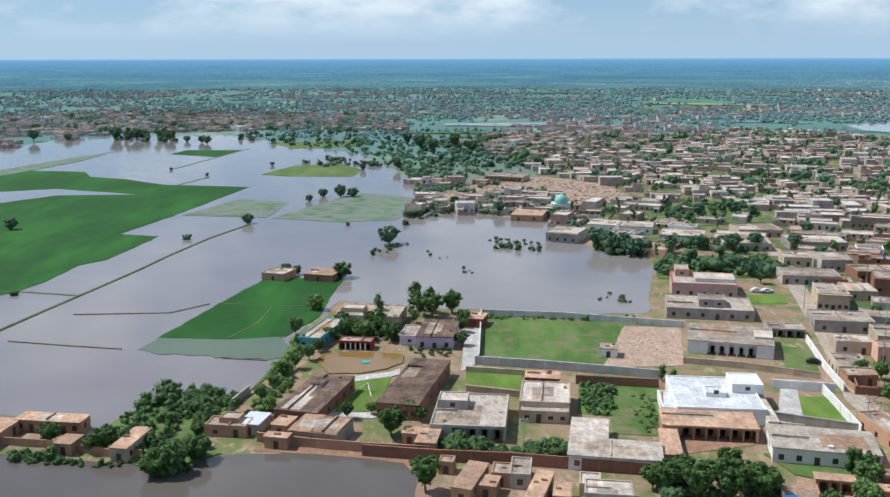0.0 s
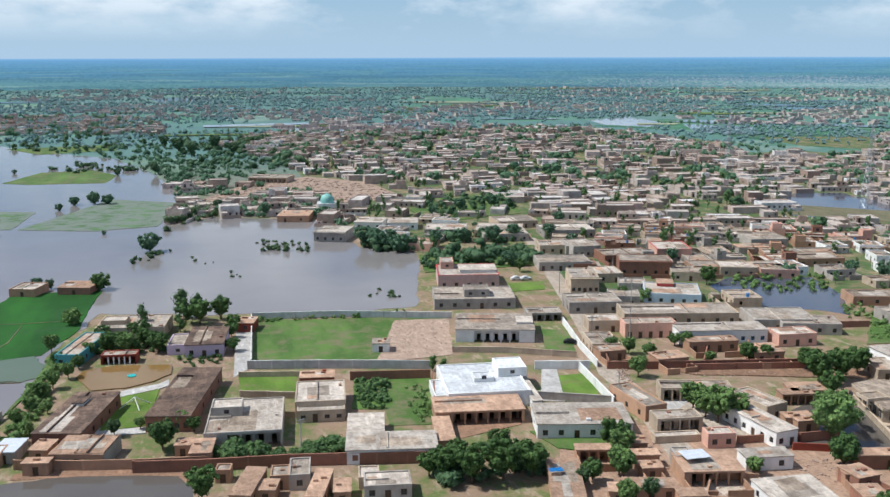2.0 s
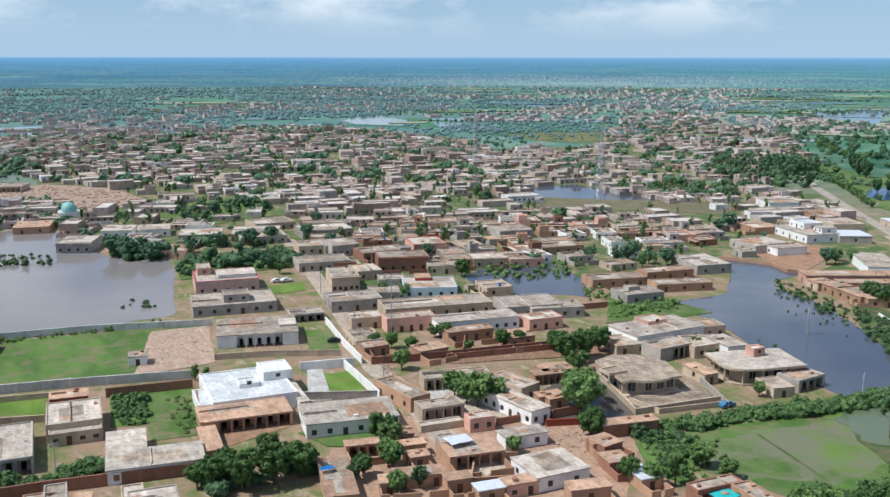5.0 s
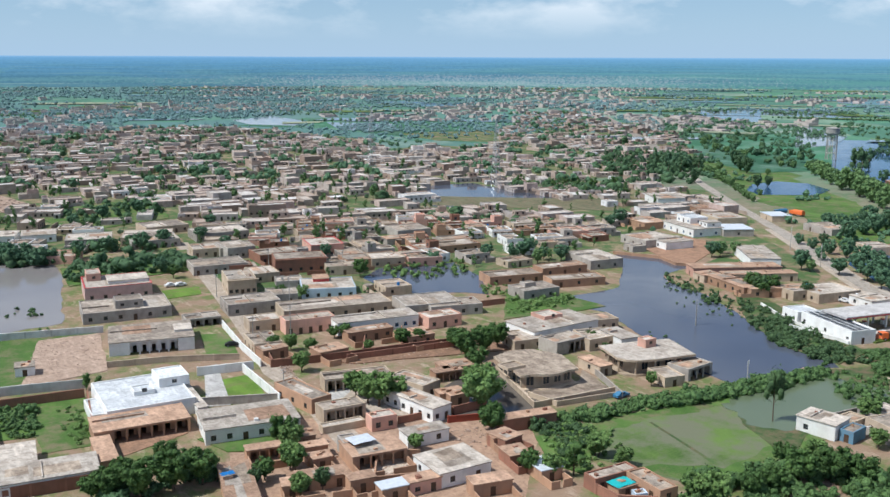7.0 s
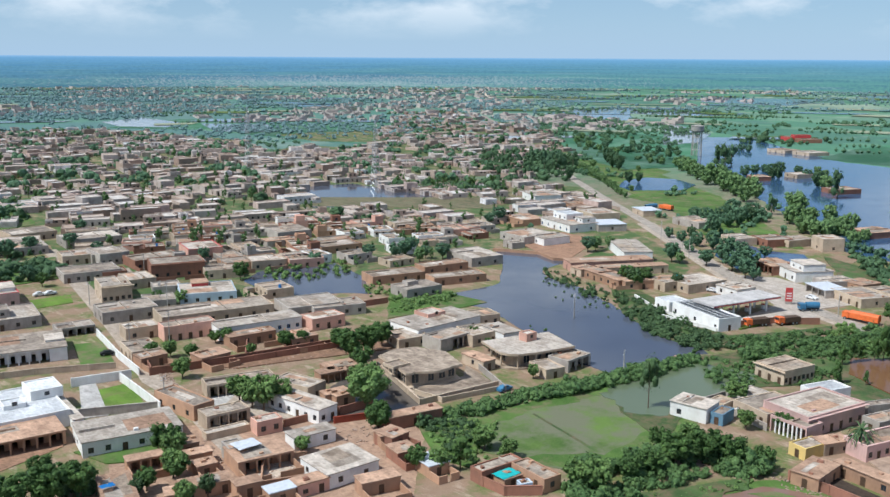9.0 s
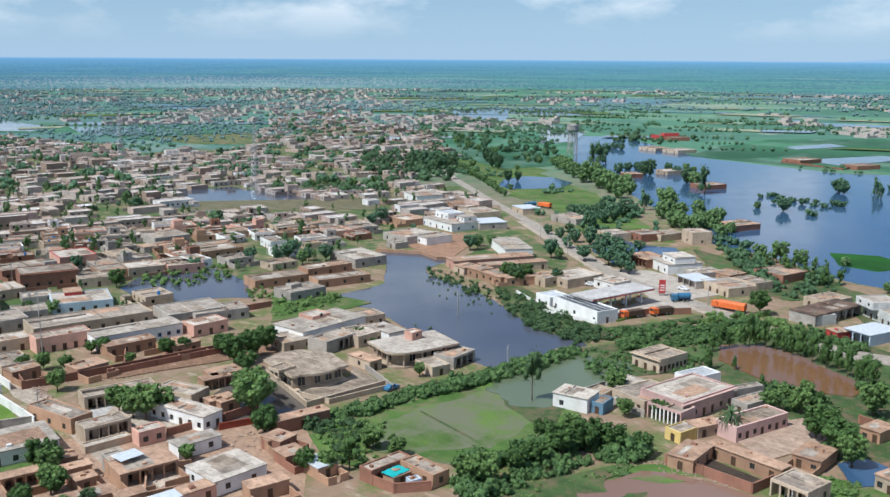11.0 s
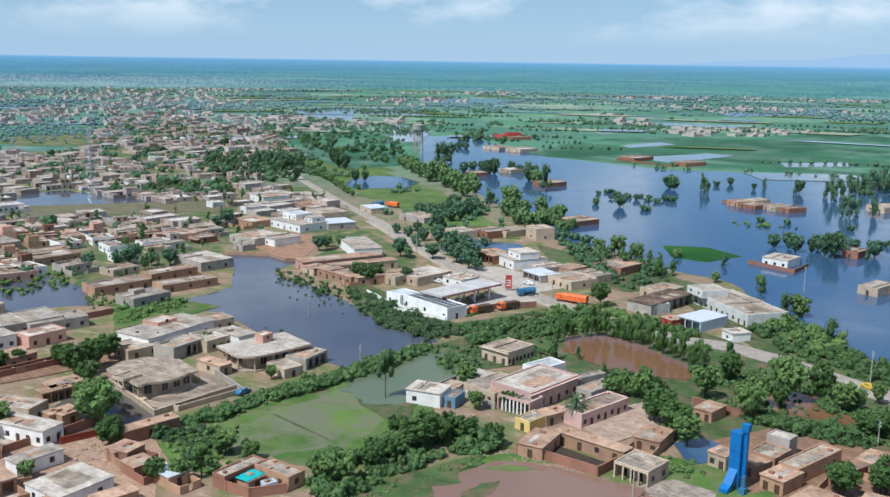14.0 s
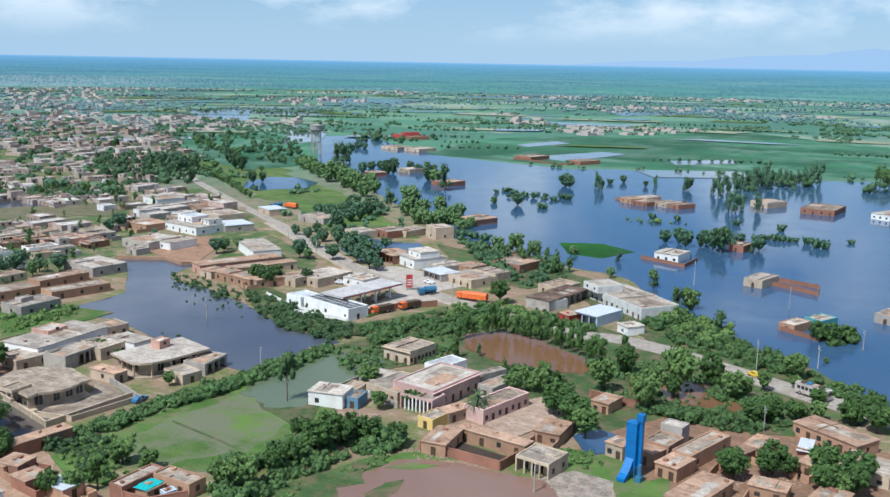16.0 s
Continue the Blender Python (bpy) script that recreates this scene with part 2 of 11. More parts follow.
def ground_material():
    m = Nodes("earth_and_grass", 0.95)
    at = m.where()
    earth = m.mix(m.noise(at, 1.3, 6), (0.21, 0.140, 0.095), (0.345, 0.250, 0.178))
    grass = m.mix(m.noise(at, 0.9, 5), (0.06, 0.115, 0.028), (0.13, 0.19, 0.05))
    near = m.mix(m.ramp(m.noise(at, 14, 9, 0.72), (0.455, 0.0), (0.575, 0.9)), earth, grass)
    near = m.mix(m.ramp(m.noise(at, 2.6, 6, 0.7), (0.50, 0.0), (0.62, 0.7)), near, (0.24, 0.155, 0.105))
    near = m.mix(m.ramp(m.noise(m.scaled(at, 1, 0.4, 1, 0.9), 3.4, 6, 0.7), (0.54, 0.0), (0.66, 0.75)), near, (0.42, 0.325, 0.25))
    near = m.mix(m.ramp(m.noise(at, 0.35, 3), (0.45, 0.0), (0.8, 0.5)), near, (0.2, 0.13, 0.085))
    # farmland further out: a patchwork of crops, orchards and wet ground, with haze painted in as a blue cast
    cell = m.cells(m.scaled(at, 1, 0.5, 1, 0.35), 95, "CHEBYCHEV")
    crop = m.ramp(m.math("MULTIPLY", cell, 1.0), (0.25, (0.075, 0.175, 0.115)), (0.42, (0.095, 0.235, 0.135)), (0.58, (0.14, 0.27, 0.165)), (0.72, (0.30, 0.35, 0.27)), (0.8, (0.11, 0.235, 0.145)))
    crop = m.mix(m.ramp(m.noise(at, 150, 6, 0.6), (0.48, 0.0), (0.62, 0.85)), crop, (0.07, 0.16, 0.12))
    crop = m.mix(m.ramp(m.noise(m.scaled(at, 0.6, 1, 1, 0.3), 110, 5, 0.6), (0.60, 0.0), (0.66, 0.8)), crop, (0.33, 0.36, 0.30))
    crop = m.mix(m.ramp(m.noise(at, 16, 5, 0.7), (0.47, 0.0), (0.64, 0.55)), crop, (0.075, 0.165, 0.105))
    # woods and orchards cover most of the plain to the west, their tone paled and blued for haze
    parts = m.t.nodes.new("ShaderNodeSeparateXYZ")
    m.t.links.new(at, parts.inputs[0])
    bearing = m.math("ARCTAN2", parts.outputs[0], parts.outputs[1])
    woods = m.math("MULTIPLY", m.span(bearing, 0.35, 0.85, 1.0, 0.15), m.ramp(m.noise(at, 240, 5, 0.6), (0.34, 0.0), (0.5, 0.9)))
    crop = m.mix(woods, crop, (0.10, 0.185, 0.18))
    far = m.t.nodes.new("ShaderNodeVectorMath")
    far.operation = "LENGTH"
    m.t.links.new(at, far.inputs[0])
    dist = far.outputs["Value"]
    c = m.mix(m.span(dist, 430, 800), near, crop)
    m.bump(m.noise(at, 0.5, 5), 0.5, 0.1)
    return m.colour(c)


def water_material(name, mud, rough=0.06):
    m = Nodes(name, rough, 0.5)
    at = m.where()
    m.bsdf.inputs["IOR"].default_value = 1.33
    m.bump(m.noise(m.scaled(at, 1, 1, 1), 0.9, 4, 0.6), 0.06, 0.05)
    m.put(m.bsdf.inputs["Roughness"], m.span(m.noise(at, 14, 4), 0.35, 0.65, rough, rough + 0.07))
    # mud: the base colour, which for the blue waters holds reflected sky too
    return m.colour(m.mix(m.noise(at, 30, 4), mud, tuple(c * 0.75 for c in mud)))


def crop_material(name, dark, light, wet, amount=0.3, patch=7.0, plots=0.0):
    """A standing crop or lawn: blades at two scales, thin rows, bare or wet spots."""
    m = Nodes(name, 0.85)
    at = m.where()
    c = m.mix(m.noise(at, patch, 5, 0.6), dark, light)
    c = m.mix(m.ramp(m.noise(at, 0.5, 4, 0.7), (0.35, 0.0), (0.75, 0.6)), c, tuple(x * 0.55 for x in dark))
    c = m.mix(m.ramp(m.noise(m.scaled(at, 1, 0.3, 1, 0.6), patch * 3, 5, 0.6), (0.45, 0.0), (0.65, 0.5)), c, tuple(min(1, x * 1.5) for x in light))
    c = m.mix(m.ramp(m.noise(at, patch * 1.8, 6, 0.7), (0.62 - 0.25 * amount, 0.0), (0.78 - 0.25 * amount, 1.0)), c, wet)
    if plots:
        c = m.mix(0.7, c, m.ramp(m.cells(m.scaled(at, 1, 0.45, 1, 0.2), plots), (0.3, 0.72), (0.5, 1.0), (0.75, 1.25)), "MULTIPLY")
    m.bump(m.noise(at, 0.3, 4), 0.6, 0.12)
    return m.colour(c)


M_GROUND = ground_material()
M_WATER = water_material("flood_water", (0.25, 0.23, 0.225))
M_POND = water_material("brown_pond_water", (0.125, 0.11, 0.098))
# bluish bases: reflected sky is painted into lake, far and town pond water
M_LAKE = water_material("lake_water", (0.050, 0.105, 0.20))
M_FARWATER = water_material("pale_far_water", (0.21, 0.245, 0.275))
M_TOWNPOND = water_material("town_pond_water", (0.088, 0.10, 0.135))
M_GOLDWATER = water_material("golden_brown_water", (0.25, 0.150, 0.055), 0.04)
M_MUDWATER = water_material("muddy_water", (0.20, 0.105, 0.055), 0.05)
M_PADDY = crop_material("paddy", (0.009, 0.052, 0.008), (0.024, 0.108, 0.013), (0.028, 0.08, 0.025), 0.3)
M_PADDY_WET = crop_material("flooded_paddy", (0.05, 0.12, 0.035), (0.09, 0.17, 0.06), (0.16, 0.19, 0.16), 1.0, patch=5)
M_LAWN = crop_material("lawn", (0.075, 0.15, 0.02), (0.13, 0.21, 0.035), (0.15, 0.16, 0.06), 0.5, patch=2.5)
M_MEADOW = crop_material("meadow", (0.050, 0.115, 0.024), (0.11, 0.18, 0.044), (0.17, 0.15, 0.085), 0.55, patch=4)
M_SCRUB = crop_material("scrub_ground", (0.038, 0.076, 0.026), (0.078, 0.125, 0.042), (0.15, 0.115, 0.07), 0.65, patch=3)
M_MARSH = crop_material("marsh", (0.052, 0.105, 0.026), (0.125, 0.190, 0.045), (0.150, 0.158, 0.100), 0.86, patch=7)
M_CROPFAR = crop_material("distant_crop", (0.032, 0.112, 0.06), (0.055, 0.158, 0.084), (0.115, 0.20, 0.145), 0.6, patch=30, plots=55)
M_MARSHWATER = water_material("marsh_water", (0.13, 0.165, 0.10), 0.14)
M_DUST = roofing("dust_road", (0.55, 0.465, 0.385), (0.42, 0.345, 0.275))
M_BANK = crop_material("grassy_bank", (0.09, 0.10, 0.05), (0.16, 0.15, 0.09), (0.2, 0.15, 0.1), 0.6, patch=2)
M_EARTH = roofing("bare_earth", (0.32, 0.19, 0.125), (0.22, 0.135, 0.09))
M_LANE = roofing("red_lane_earth", (0.51, 0.345, 0.245), (0.39, 0.255, 0.18))
M_TOWN = crop_material("town_earth", (0.17, 0.135, 0.075), (0.33, 0.235, 0.16), (0.07, 0.120, 0.04), 0.95, patch=6)
M_ASPHALT = roofing("worn_asphalt", (0.38, 0.335, 0.29), (0.28, 0.245, 0.21))
M_STUBBLE = crop_material("stubble", (0.20, 0.24, 0.16), (0.30, 0.32, 0.22), (0.16, 0.24, 0.17), 0.4, patch=30)
M_FORECOURT = roofing("concrete_forecourt", (0.47, 0.415, 0.365), (0.37, 0.32, 0.275))
M_DUNG = roofing("dark_dung_floor", (0.075, 0.055, 0.042), (0.045, 0.034, 0.028))
M_REDWATER = water_material("clay_red_water", (0.255, 0.155, 0.12), 0.08)
M_MOUND = roofing("pinkish_rubble_earth", (0.40, 0.295, 0.23), (0.28, 0.20, 0.152))
M_PAVE = roofing("pale_paving", (0.58, 0.56, 0.54), (0.42, 0.4, 0.38))


# ---- building blocks ----
class Build:
    """Collects boxes, prisms and sheets into one mesh."""

    def __init__(self):
        self.v, self.f, self.m = [], [], []

    def face(self, pts, slot=0):
        n = len(self.v)
        self.v += [tuple(p) for p in pts]
        self.f.append(tuple(range(n, n + len(pts))))
        self.m.append(slot)

    def box(self, x0, y0, z0, x1, y1, z1, slot=0, at=None):
        n = len(self.v)
        pts = [(x, y, z) for z in (z0, z1) for x, y in ((x0, y0), (x1, y0), (x1, y1), (x0, y1))]
        self.v += [tuple(at @ Vector(p)) for p in pts] if at else pts
        self.f += [tuple(n + i for i in q) for q in ((3, 2, 1, 0), (4, 5, 6, 7), (0, 1, 5, 4), (1, 2, 6, 5), (2, 3, 7, 6), (3, 0, 4, 7))]
        self.m += [slot] * 6
        return self

    def tube(self, a, b, r0, r1=None, sides=6, slot=0):
        a, b = Vector(a), Vector(b)
        r1 = r0 if r1 is None else r1
        q = (b - a).to_track_quat("Z", "Y")
        n = len(self.v)
        for p, r in ((a, r0), (b, r1)):
            for i in range(sides):
                w = 2 * math.pi * i / sides
                self.v.append(tuple(p + q @ Vector((r * math.cos(w), r * math.sin(w), 0))))
        for i in range(sides):
            j = (i + 1) % sides
            self.f.append((n + i, n + j, n + sides + j, n + sides + i))
            self.m.append(slot)
        self.f += [tuple(n + i for i in reversed(range(sides))), tuple(n + sides + i for i in range(sides))]
        self.m += [slot] * 2
        return self

    def mesh(self, name, *mats, smooth=False):
        me = bpy.data.meshes.new(name)
        me.from_pydata(self.v, [], self.f)
        for mat in mats:
            me.materials.append(mat)
        if len(mats) > 1:
            me.polygons.foreach_set("material_index", self.m)
        if smooth:
            me.polygons.foreach_set("use_smooth", [True] * len(self.f))
        me.update()
        return me

    def part(self, name, mat, parent=None, label="", smooth=False):
        mats = mat if isinstance(mat, tuple) else (mat,)
        ob = new(name, self.mesh(name, *mats, smooth=smooth))
        if parent:
            ob.parent = parent
        if label:
            tagged(ob, label)
        return ob


def thing(name, m, label, category, group="", kind=""):
    ob = new(name)
    ob.empty_display_size = 0.3
    ob.matrix_basis = m
    return tagged(ob, label, category, group, kind)


def inside(p, ring):
    x, y, hit = p[0], p[1], False
    for (x0, y0), (x1, y1) in zip(ring, ring[1:] + ring[:1]):
        if (y0 > y) != (y1 > y) and x < (x1 - x0) * (y - y0) / (y1 - y0) + x0:
            hit = not hit
    return hit


def shore(ring, rough, step):
    """The ring with its edges broken into short uneven stretches."""
    out = []
    for a, b in zip(ring, ring[1:] + ring[:1]):
        a, b = Vector(a).to_3d(), Vector(b).to_3d()
        n = max(1, min(60, int((b - a).length / step)))
        side = Vector((a.y - b.y, b.x - a.x, 0)).normalized()
        for i in range(n):
            p = a.lerp(b, i / n)
            if rough and i:
                p += side * rough * (noise.noise(p * 0.11) * 1.2 + noise.noise(p * 0.4) * 0.6)
            out.append((p.x, p.y))
    return out


def sheet(name, ring, z, mat, label, category, rough=0.0, step=4.0, kind="structure"):
    """A flat piece of ground, field or water with a thin edge."""
    pts = shore(list(ring), rough, step) if rough else list(ring)
    bm = bmesh.new()
    f = bm.faces.new([bm.verts.new((x, y, z)) for x, y in pts])
    if f.normal.z < 0 or sum(a[0] * b[1] - b[0] * a[1] for a, b in zip(pts, pts[1:] + pts[:1])) < 0:
        bmesh.ops.reverse_faces(bm, faces=[f])
    low = bmesh.ops.extrude_face_region(bm, geom=[f])
    bmesh.ops.translate(bm, vec=(0, 0, 0), verts=[v for v in low["geom"] if isinstance(v, bmesh.types.BMVert)])
    for v in f.verts:
        v.co.z = -0.3
    bmesh.ops.triangulate(bm, faces=[q for q in bm.faces if len(q.verts) > 4])
    bmesh.ops.recalc_face_normals(bm, faces=bm.faces)
    me = bpy.data.meshes.new(name)
    bm.to_mesh(me)
    bm.free()
    me.materials.append(mat)
    return tagged(new(name, me), label, category, kind=kind)


def strip(name, pts, width, z, mat, label, category, thick=0.0):
    """A road, dyke or path of that width along the points; thick: a bank with sloping sides."""
    b = Build()
    left, right = [], []
    for i, p in enumerate(pts):
        a, c = Vector(pts[max(i - 1, 0)]), Vector(pts[min(i + 1, len(pts) - 1)])
        d = (c - a).normalized()
        s = Vector((-d.y, d.x)) * width / 2
        left.append(Vector(p) + s), right.append(Vector(p) - s)
    for i in range(len(pts) - 1):
        b.face([(*right[i], z), (*right[i + 1], z), (*left[i + 1], z), (*left[i], z)])
        for e, o in ((left, -1), (right, 1)):
            out = [e[k] + (e[k] - Vector(pts[k])) * (1.2 if thick else 0.02) for k in (i, i + 1)]
            q = [(*e[i], z), (*e[i + 1], z), (*out[1], -0.2), (*out[0], -0.2)]
            b.face(q if o > 0 else q[::-1])
    ob = b.part(name, mat)
    return tagged(ob, label, category, kind="structure")


# ---- plants ----
def blob(b, c, r, rng, slot=0, flat=0.8, sides=8):
    """A ragged leafy lump of short facets, as the body of a clump."""
    n, m = len(b.v), sides
    rows = ((-0.8, 0.5), (-0.25, 0.95), (0.3, 0.98), (0.72, 0.62)) if m > 6 else ((-0.75, 0.55), (0.0, 1.0), (0.65, 0.65))
    for h, k in rows:
        turn = rng.random()
        for i in range(m):
            w = 2 * math.pi * (i + turn + rng.uniform(-0.3, 0.3)) / m
            q = r * k * rng.uniform(0.62, 1.25)
            b.v.append((c[0] + q * math.cos(w), c[1] + q * math.sin(w), c[2] + r * (h + rng.uniform(-0.22, 0.22)) * flat))
    b.v += [(c[0], c[1], c[2] + r * flat * rng.uniform(0.8, 1.1))]
    for k in range(len(rows) - 1):
        for i in range(m):
            j = (i + 1) % m
            p = (n + m * k + i, n + m * k + j, n + m * k + m + j, n + m * k + m + i)
            b.f += [(p[0], p[1], p[2]), (p[0], p[2], p[3])]
            b.m += [slot] * 2
    last = n + m * (len(rows) - 1)
    for i in range(m):
        b.f.append((last + i, last + (i + 1) % m, n + m * len(rows)))
        b.m.append(slot)


def lump(b, c, r, rng):
    """A distant tree as one uneven eight-sided lump."""
    n = len(b.v)
    turn = rng.uniform(0, 1.57)
    for i in range(4):
        q = r * rng.uniform(0.8, 1.15)
        b.v.append((c[0] + q * math.cos(turn + 1.571 * i), c[1] + q * math.sin(turn + 1.571 * i), c[2] + r * rng.uniform(-0.2, 0.2)))
    b.v += [(c[0], c[1], c[2] - r * 0.9), (c[0] + r * rng.uniform(-0.3, 0.3), c[1], c[2] + r * rng.uniform(0.8, 1.2))]
    for i in range(4):
        j = (i + 1) % 4
        b.f += [(n + i, n + j, n + 5), (n + j, n + i, n + 4)]
        b.m += [0, 0]


def sprigs(b, c, r, count, size, rng, slot=0, flat=0.8, droop=0.0):
    """Leaf sprays over the shell of a clump: bent kite shapes that face outwards, unevenly."""
    for _ in range(count):
        d = Vector((rng.gauss(0, 1), rng.gauss(0, 1), rng.gauss(0.25, 0.9))).normalized()
        p = Vector(c) + Vector((d.x * r, d.y * r, d.z * r * flat)) * rng.uniform(0.78, 1.34)
        s = size * rng.uniform(0.6, 1.35)
        nrm = (d + Vector((rng.uniform(-1, 1), rng.uniform(-1, 1), rng.uniform(-0.3, 0.9))) * 0.65).normalized()
        u = nrm.orthogonal().normalized()
        u.rotate(Matrix.Rotation(rng.uniform(0, 6.28), 3, nrm))
        w = nrm.cross(u)
        tip = p + u * s - Vector((0, 0, droop * s))
        n = len(b.v)
        b.v += [tuple(p - u * s * 0.7), tuple(p + w * s * 0.55 - nrm * s * 0.15), tuple(tip), tuple(p - w * s * 0.55 - nrm * s * 0.15)]
        b.f += [(n, n + 1, n + 2), (n, n + 2, n + 3)]
        b.m += [slot] * 2


def tree_model(name, kind, height, spread, leaf, seed, label, fine=True):
    """A tree: tapered trunk with limbs, and a crown of many leaf sprays with gaps."""
    rng = random.Random(seed)
    t = thing(name, pose(0, 0, -500), label, "tree", "trees about the town")
    trunk, crown = Build(), Build()
    if kind == "palm":
        pts = [(0, 0, -0.2), (0.15, 0.05, height * 0.5), (0.1, 0.15, height)]
        for a, c in zip(pts, pts[1:]):
            trunk.tube(a, c, 0.26, 0.2, 7)
        for i in range(26):
            w, lift = i * 2.4, rng.uniform(-0.5, 0.9)
            at = Vector(pts[-1])
            for k in range(5):
                d = Vector((math.cos(w), math.sin(w), lift - 0.38 * k)).normalized()
                nx = at + d * spread * 0.24
                side = d.cross(Vector((0, 0, 1))).normalized() * (0.34 - 0.055 * k)
                crown.face([at - side - Vector((0, 0, 0.12)), nx - side * 0.8 - Vector((0, 0, 0.12)), nx, at])
                crown.face([at, nx, nx + side * 0.8 - Vector((0, 0, 0.12)), at + side - Vector((0, 0, 0.12))])
                at = nx
    elif kind == "tall":
        trunk.tube((0, 0, -0.3), (0.1, 0, height * 0.55), 0.22, 0.14, 7)
        trunk.tube((0.1, 0, height * 0.55), (0.2, 0.1, height * 0.92), 0.14, 0.04, 6)
        for i in range(13):
            h = height * rng.uniform(0.3, 0.97)
            k = spread * (0.5 if h > height * 0.8 else 0.85) * rng.uniform(0.3, 1)
            w = rng.uniform(0, 6.28)
            c = (0.15 + k * math.cos(w) * 0.7, k * math.sin(w) * 0.7, h)
            trunk.tube((0.1, 0, h - k * 0.8), c, 0.05, 0.02, 4)
            r = spread * rng.uniform(0.28, 0.45)
            blob(crown, c, r * 0.7, rng, flat=1.2)
            sprigs(crown, c, r, 42 if fine else 18, 0.26 if fine else 0.45, rng, flat=1.3, droop=0.6)
    else:
        low = height * (0.2 if kind == "broad" else 0.06)
        trunk.tube((0, 0, -0.3), (0.1, 0.05, low), 0.03 * height + 0.05, 0.024 * height, 8)
        many = (60 if fine else 38) if kind == "broad" else (40 if fine else 22)
        for i in range(many):
            w, up = i * 2.4 + rng.uniform(-0.4, 0.4), (i + 0.5) / many
            k = spread * 0.40 * math.sin(math.pi * min(1.0, 0.16 + 0.84 * (1 - up) ** 0.8)) ** 0.7 * rng.uniform(0.55, 1.1)
            c = (k * math.cos(w), k * math.sin(w), height * (0.30 + 0.60 * up) + rng.uniform(-0.2, 0.2))
            r = spread * rng.uniform(0.055, 0.125) * (1.0 if fine else 1.2)
            if i % 9 == 0:
                trunk.tube((0.1, 0.05, low * 0.9), c, 0.012 * height + 0.03, 0.02, 5)
            blob(crown, c, r * 0.9, rng, sides=6)
            sprigs(crown, c, r * 1.05, 30 if fine else 14, (0.026 * math.sqrt(spread) + 0.105) * (1.75 if fine else 2.2), rng)
        blob(crown, (0, 0, height * 0.55), spread * 0.3, rng)
    trunk.part("trunk", BARK, t)
    crown.part("crown", leaf, t, smooth=True)
    return t


KINDS = [
    ("tree", "broad", 5.5, 5.5, LEAF, 1, "broad dark green shade tree with a short trunk"),
    ("tree", "broad", 6.5, 6.5, LEAF, 2, "broad dark green shade tree with a rounded crown"),
    ("tree", "broad", 5.0, 4.6, LEAF_LIGHT, 3, "light green young tree with an airy crown"),
    ("tree", "broad", 7.0, 6.0, LEAF_GREY, 4, "dusty grey green tree with an uneven crown"),
    ("tree", "bush", 3.2, 4.6, LEAF, 5, "low dark green thorn tree, wide as it is high"),
    ("tree", "tall", 10.0, 4.0, LEAF_GREY, 6, "tall slender grey green tree with hanging leaves"),
    ("tree", "tall", 8.0, 3.4, LEAF, 7, "tall narrow dark green tree"),
    ("palm_tree", "palm", 6.0, 3.9, LEAF_GREY, 8, "date palm with a crown of drooping fronds"),
    ("tree", "broad", 6.0, 6.8, LEAF_LIGHT, 9, "broad yellowish green tree standing in floodwater"),
]
TREES = [tree_model(*k) for k in KINDS]
FAR_TREES = [tree_model(*k, fine=False) for k in KINDS]
tree_rng = random.Random(11)
FAR_SPOTS = []  # trees too far off to pick apart, joined at the end


def tree(kind, x, y, size=1.0, z=0.0, slim=1.0):
    """One of the tree models at that place; size: times its own height; slim: its width against that."""
    s = size * tree_rng.uniform(0.94, 1.06)
    if any(inside((x, y), w) for w in (LAKE, WATER_WEST)):  # drowned to the crown
        z -= min(1.3 * s, 1.5)
    m = pose(x, y, z, 0, 0, tree_rng.uniform(0, 360)) @ Matrix.Diagonal((s * slim, s * slim, s * tree_rng.uniform(0.92, 1.1), 1))
    if math.hypot(x, y) > 345:
        FAR_SPOTS.append((kind, m))
        return
    copy_thing((TREES if math.hypot(x, y) < 270 else FAR_TREES)[kind], Matrix.Identity(4)).matrix_basis = m


def thicket(name, ring, count, low, high, leaf, label, seed, category="shrubs", sprays=64, size=0.21, keep=()):
    """Thorn scrub over a stretch of ground, as one mass of clumps of uneven height."""
    rng, b = random.Random(seed), Build()
    xs, ys = [p[0] for p in ring], [p[1] for p in ring]
    done = tries = 0
    while done < count and tries < count * 40:
        tries += 1
        p = (rng.uniform(min(xs), max(xs)), rng.uniform(min(ys), max(ys)))
        if not inside(p, list(ring)) or any(inside(p, k) for k in keep):
            continue
        done += 1
        r = rng.uniform(low, high) * (0.6 + 0.8 * max(0, noise.noise(Vector((p[0] * 0.12, p[1] * 0.12, seed))) + 0.3))
        c = (p[0], p[1], r * rng.uniform(0.35, 0.75))
        for k in range(5 if sprays > 30 else 3):
            d = Vector((rng.gauss(0, 1), rng.gauss(0, 1), rng.gauss(0.15, 0.7))).normalized() * r * (0.6 if k else 0.1)
            q = r * (rng.uniform(0.4, 0.68) if sprays > 30 else rng.uniform(0.5, 0.85))
            c2 = (c[0] + d.x, c[1] + d.y, max(q * 0.3, c[2] + d.z))
            blob(b, c2, q * 0.88, rng, flat=0.85, sides=6)
            sprigs(b, c2, q, sprays // 3, size * 1.45 * math.sqrt(r / 1.2), rng)
    return tagged(b.part(name, leaf, smooth=True), label, category, kind="stuff")


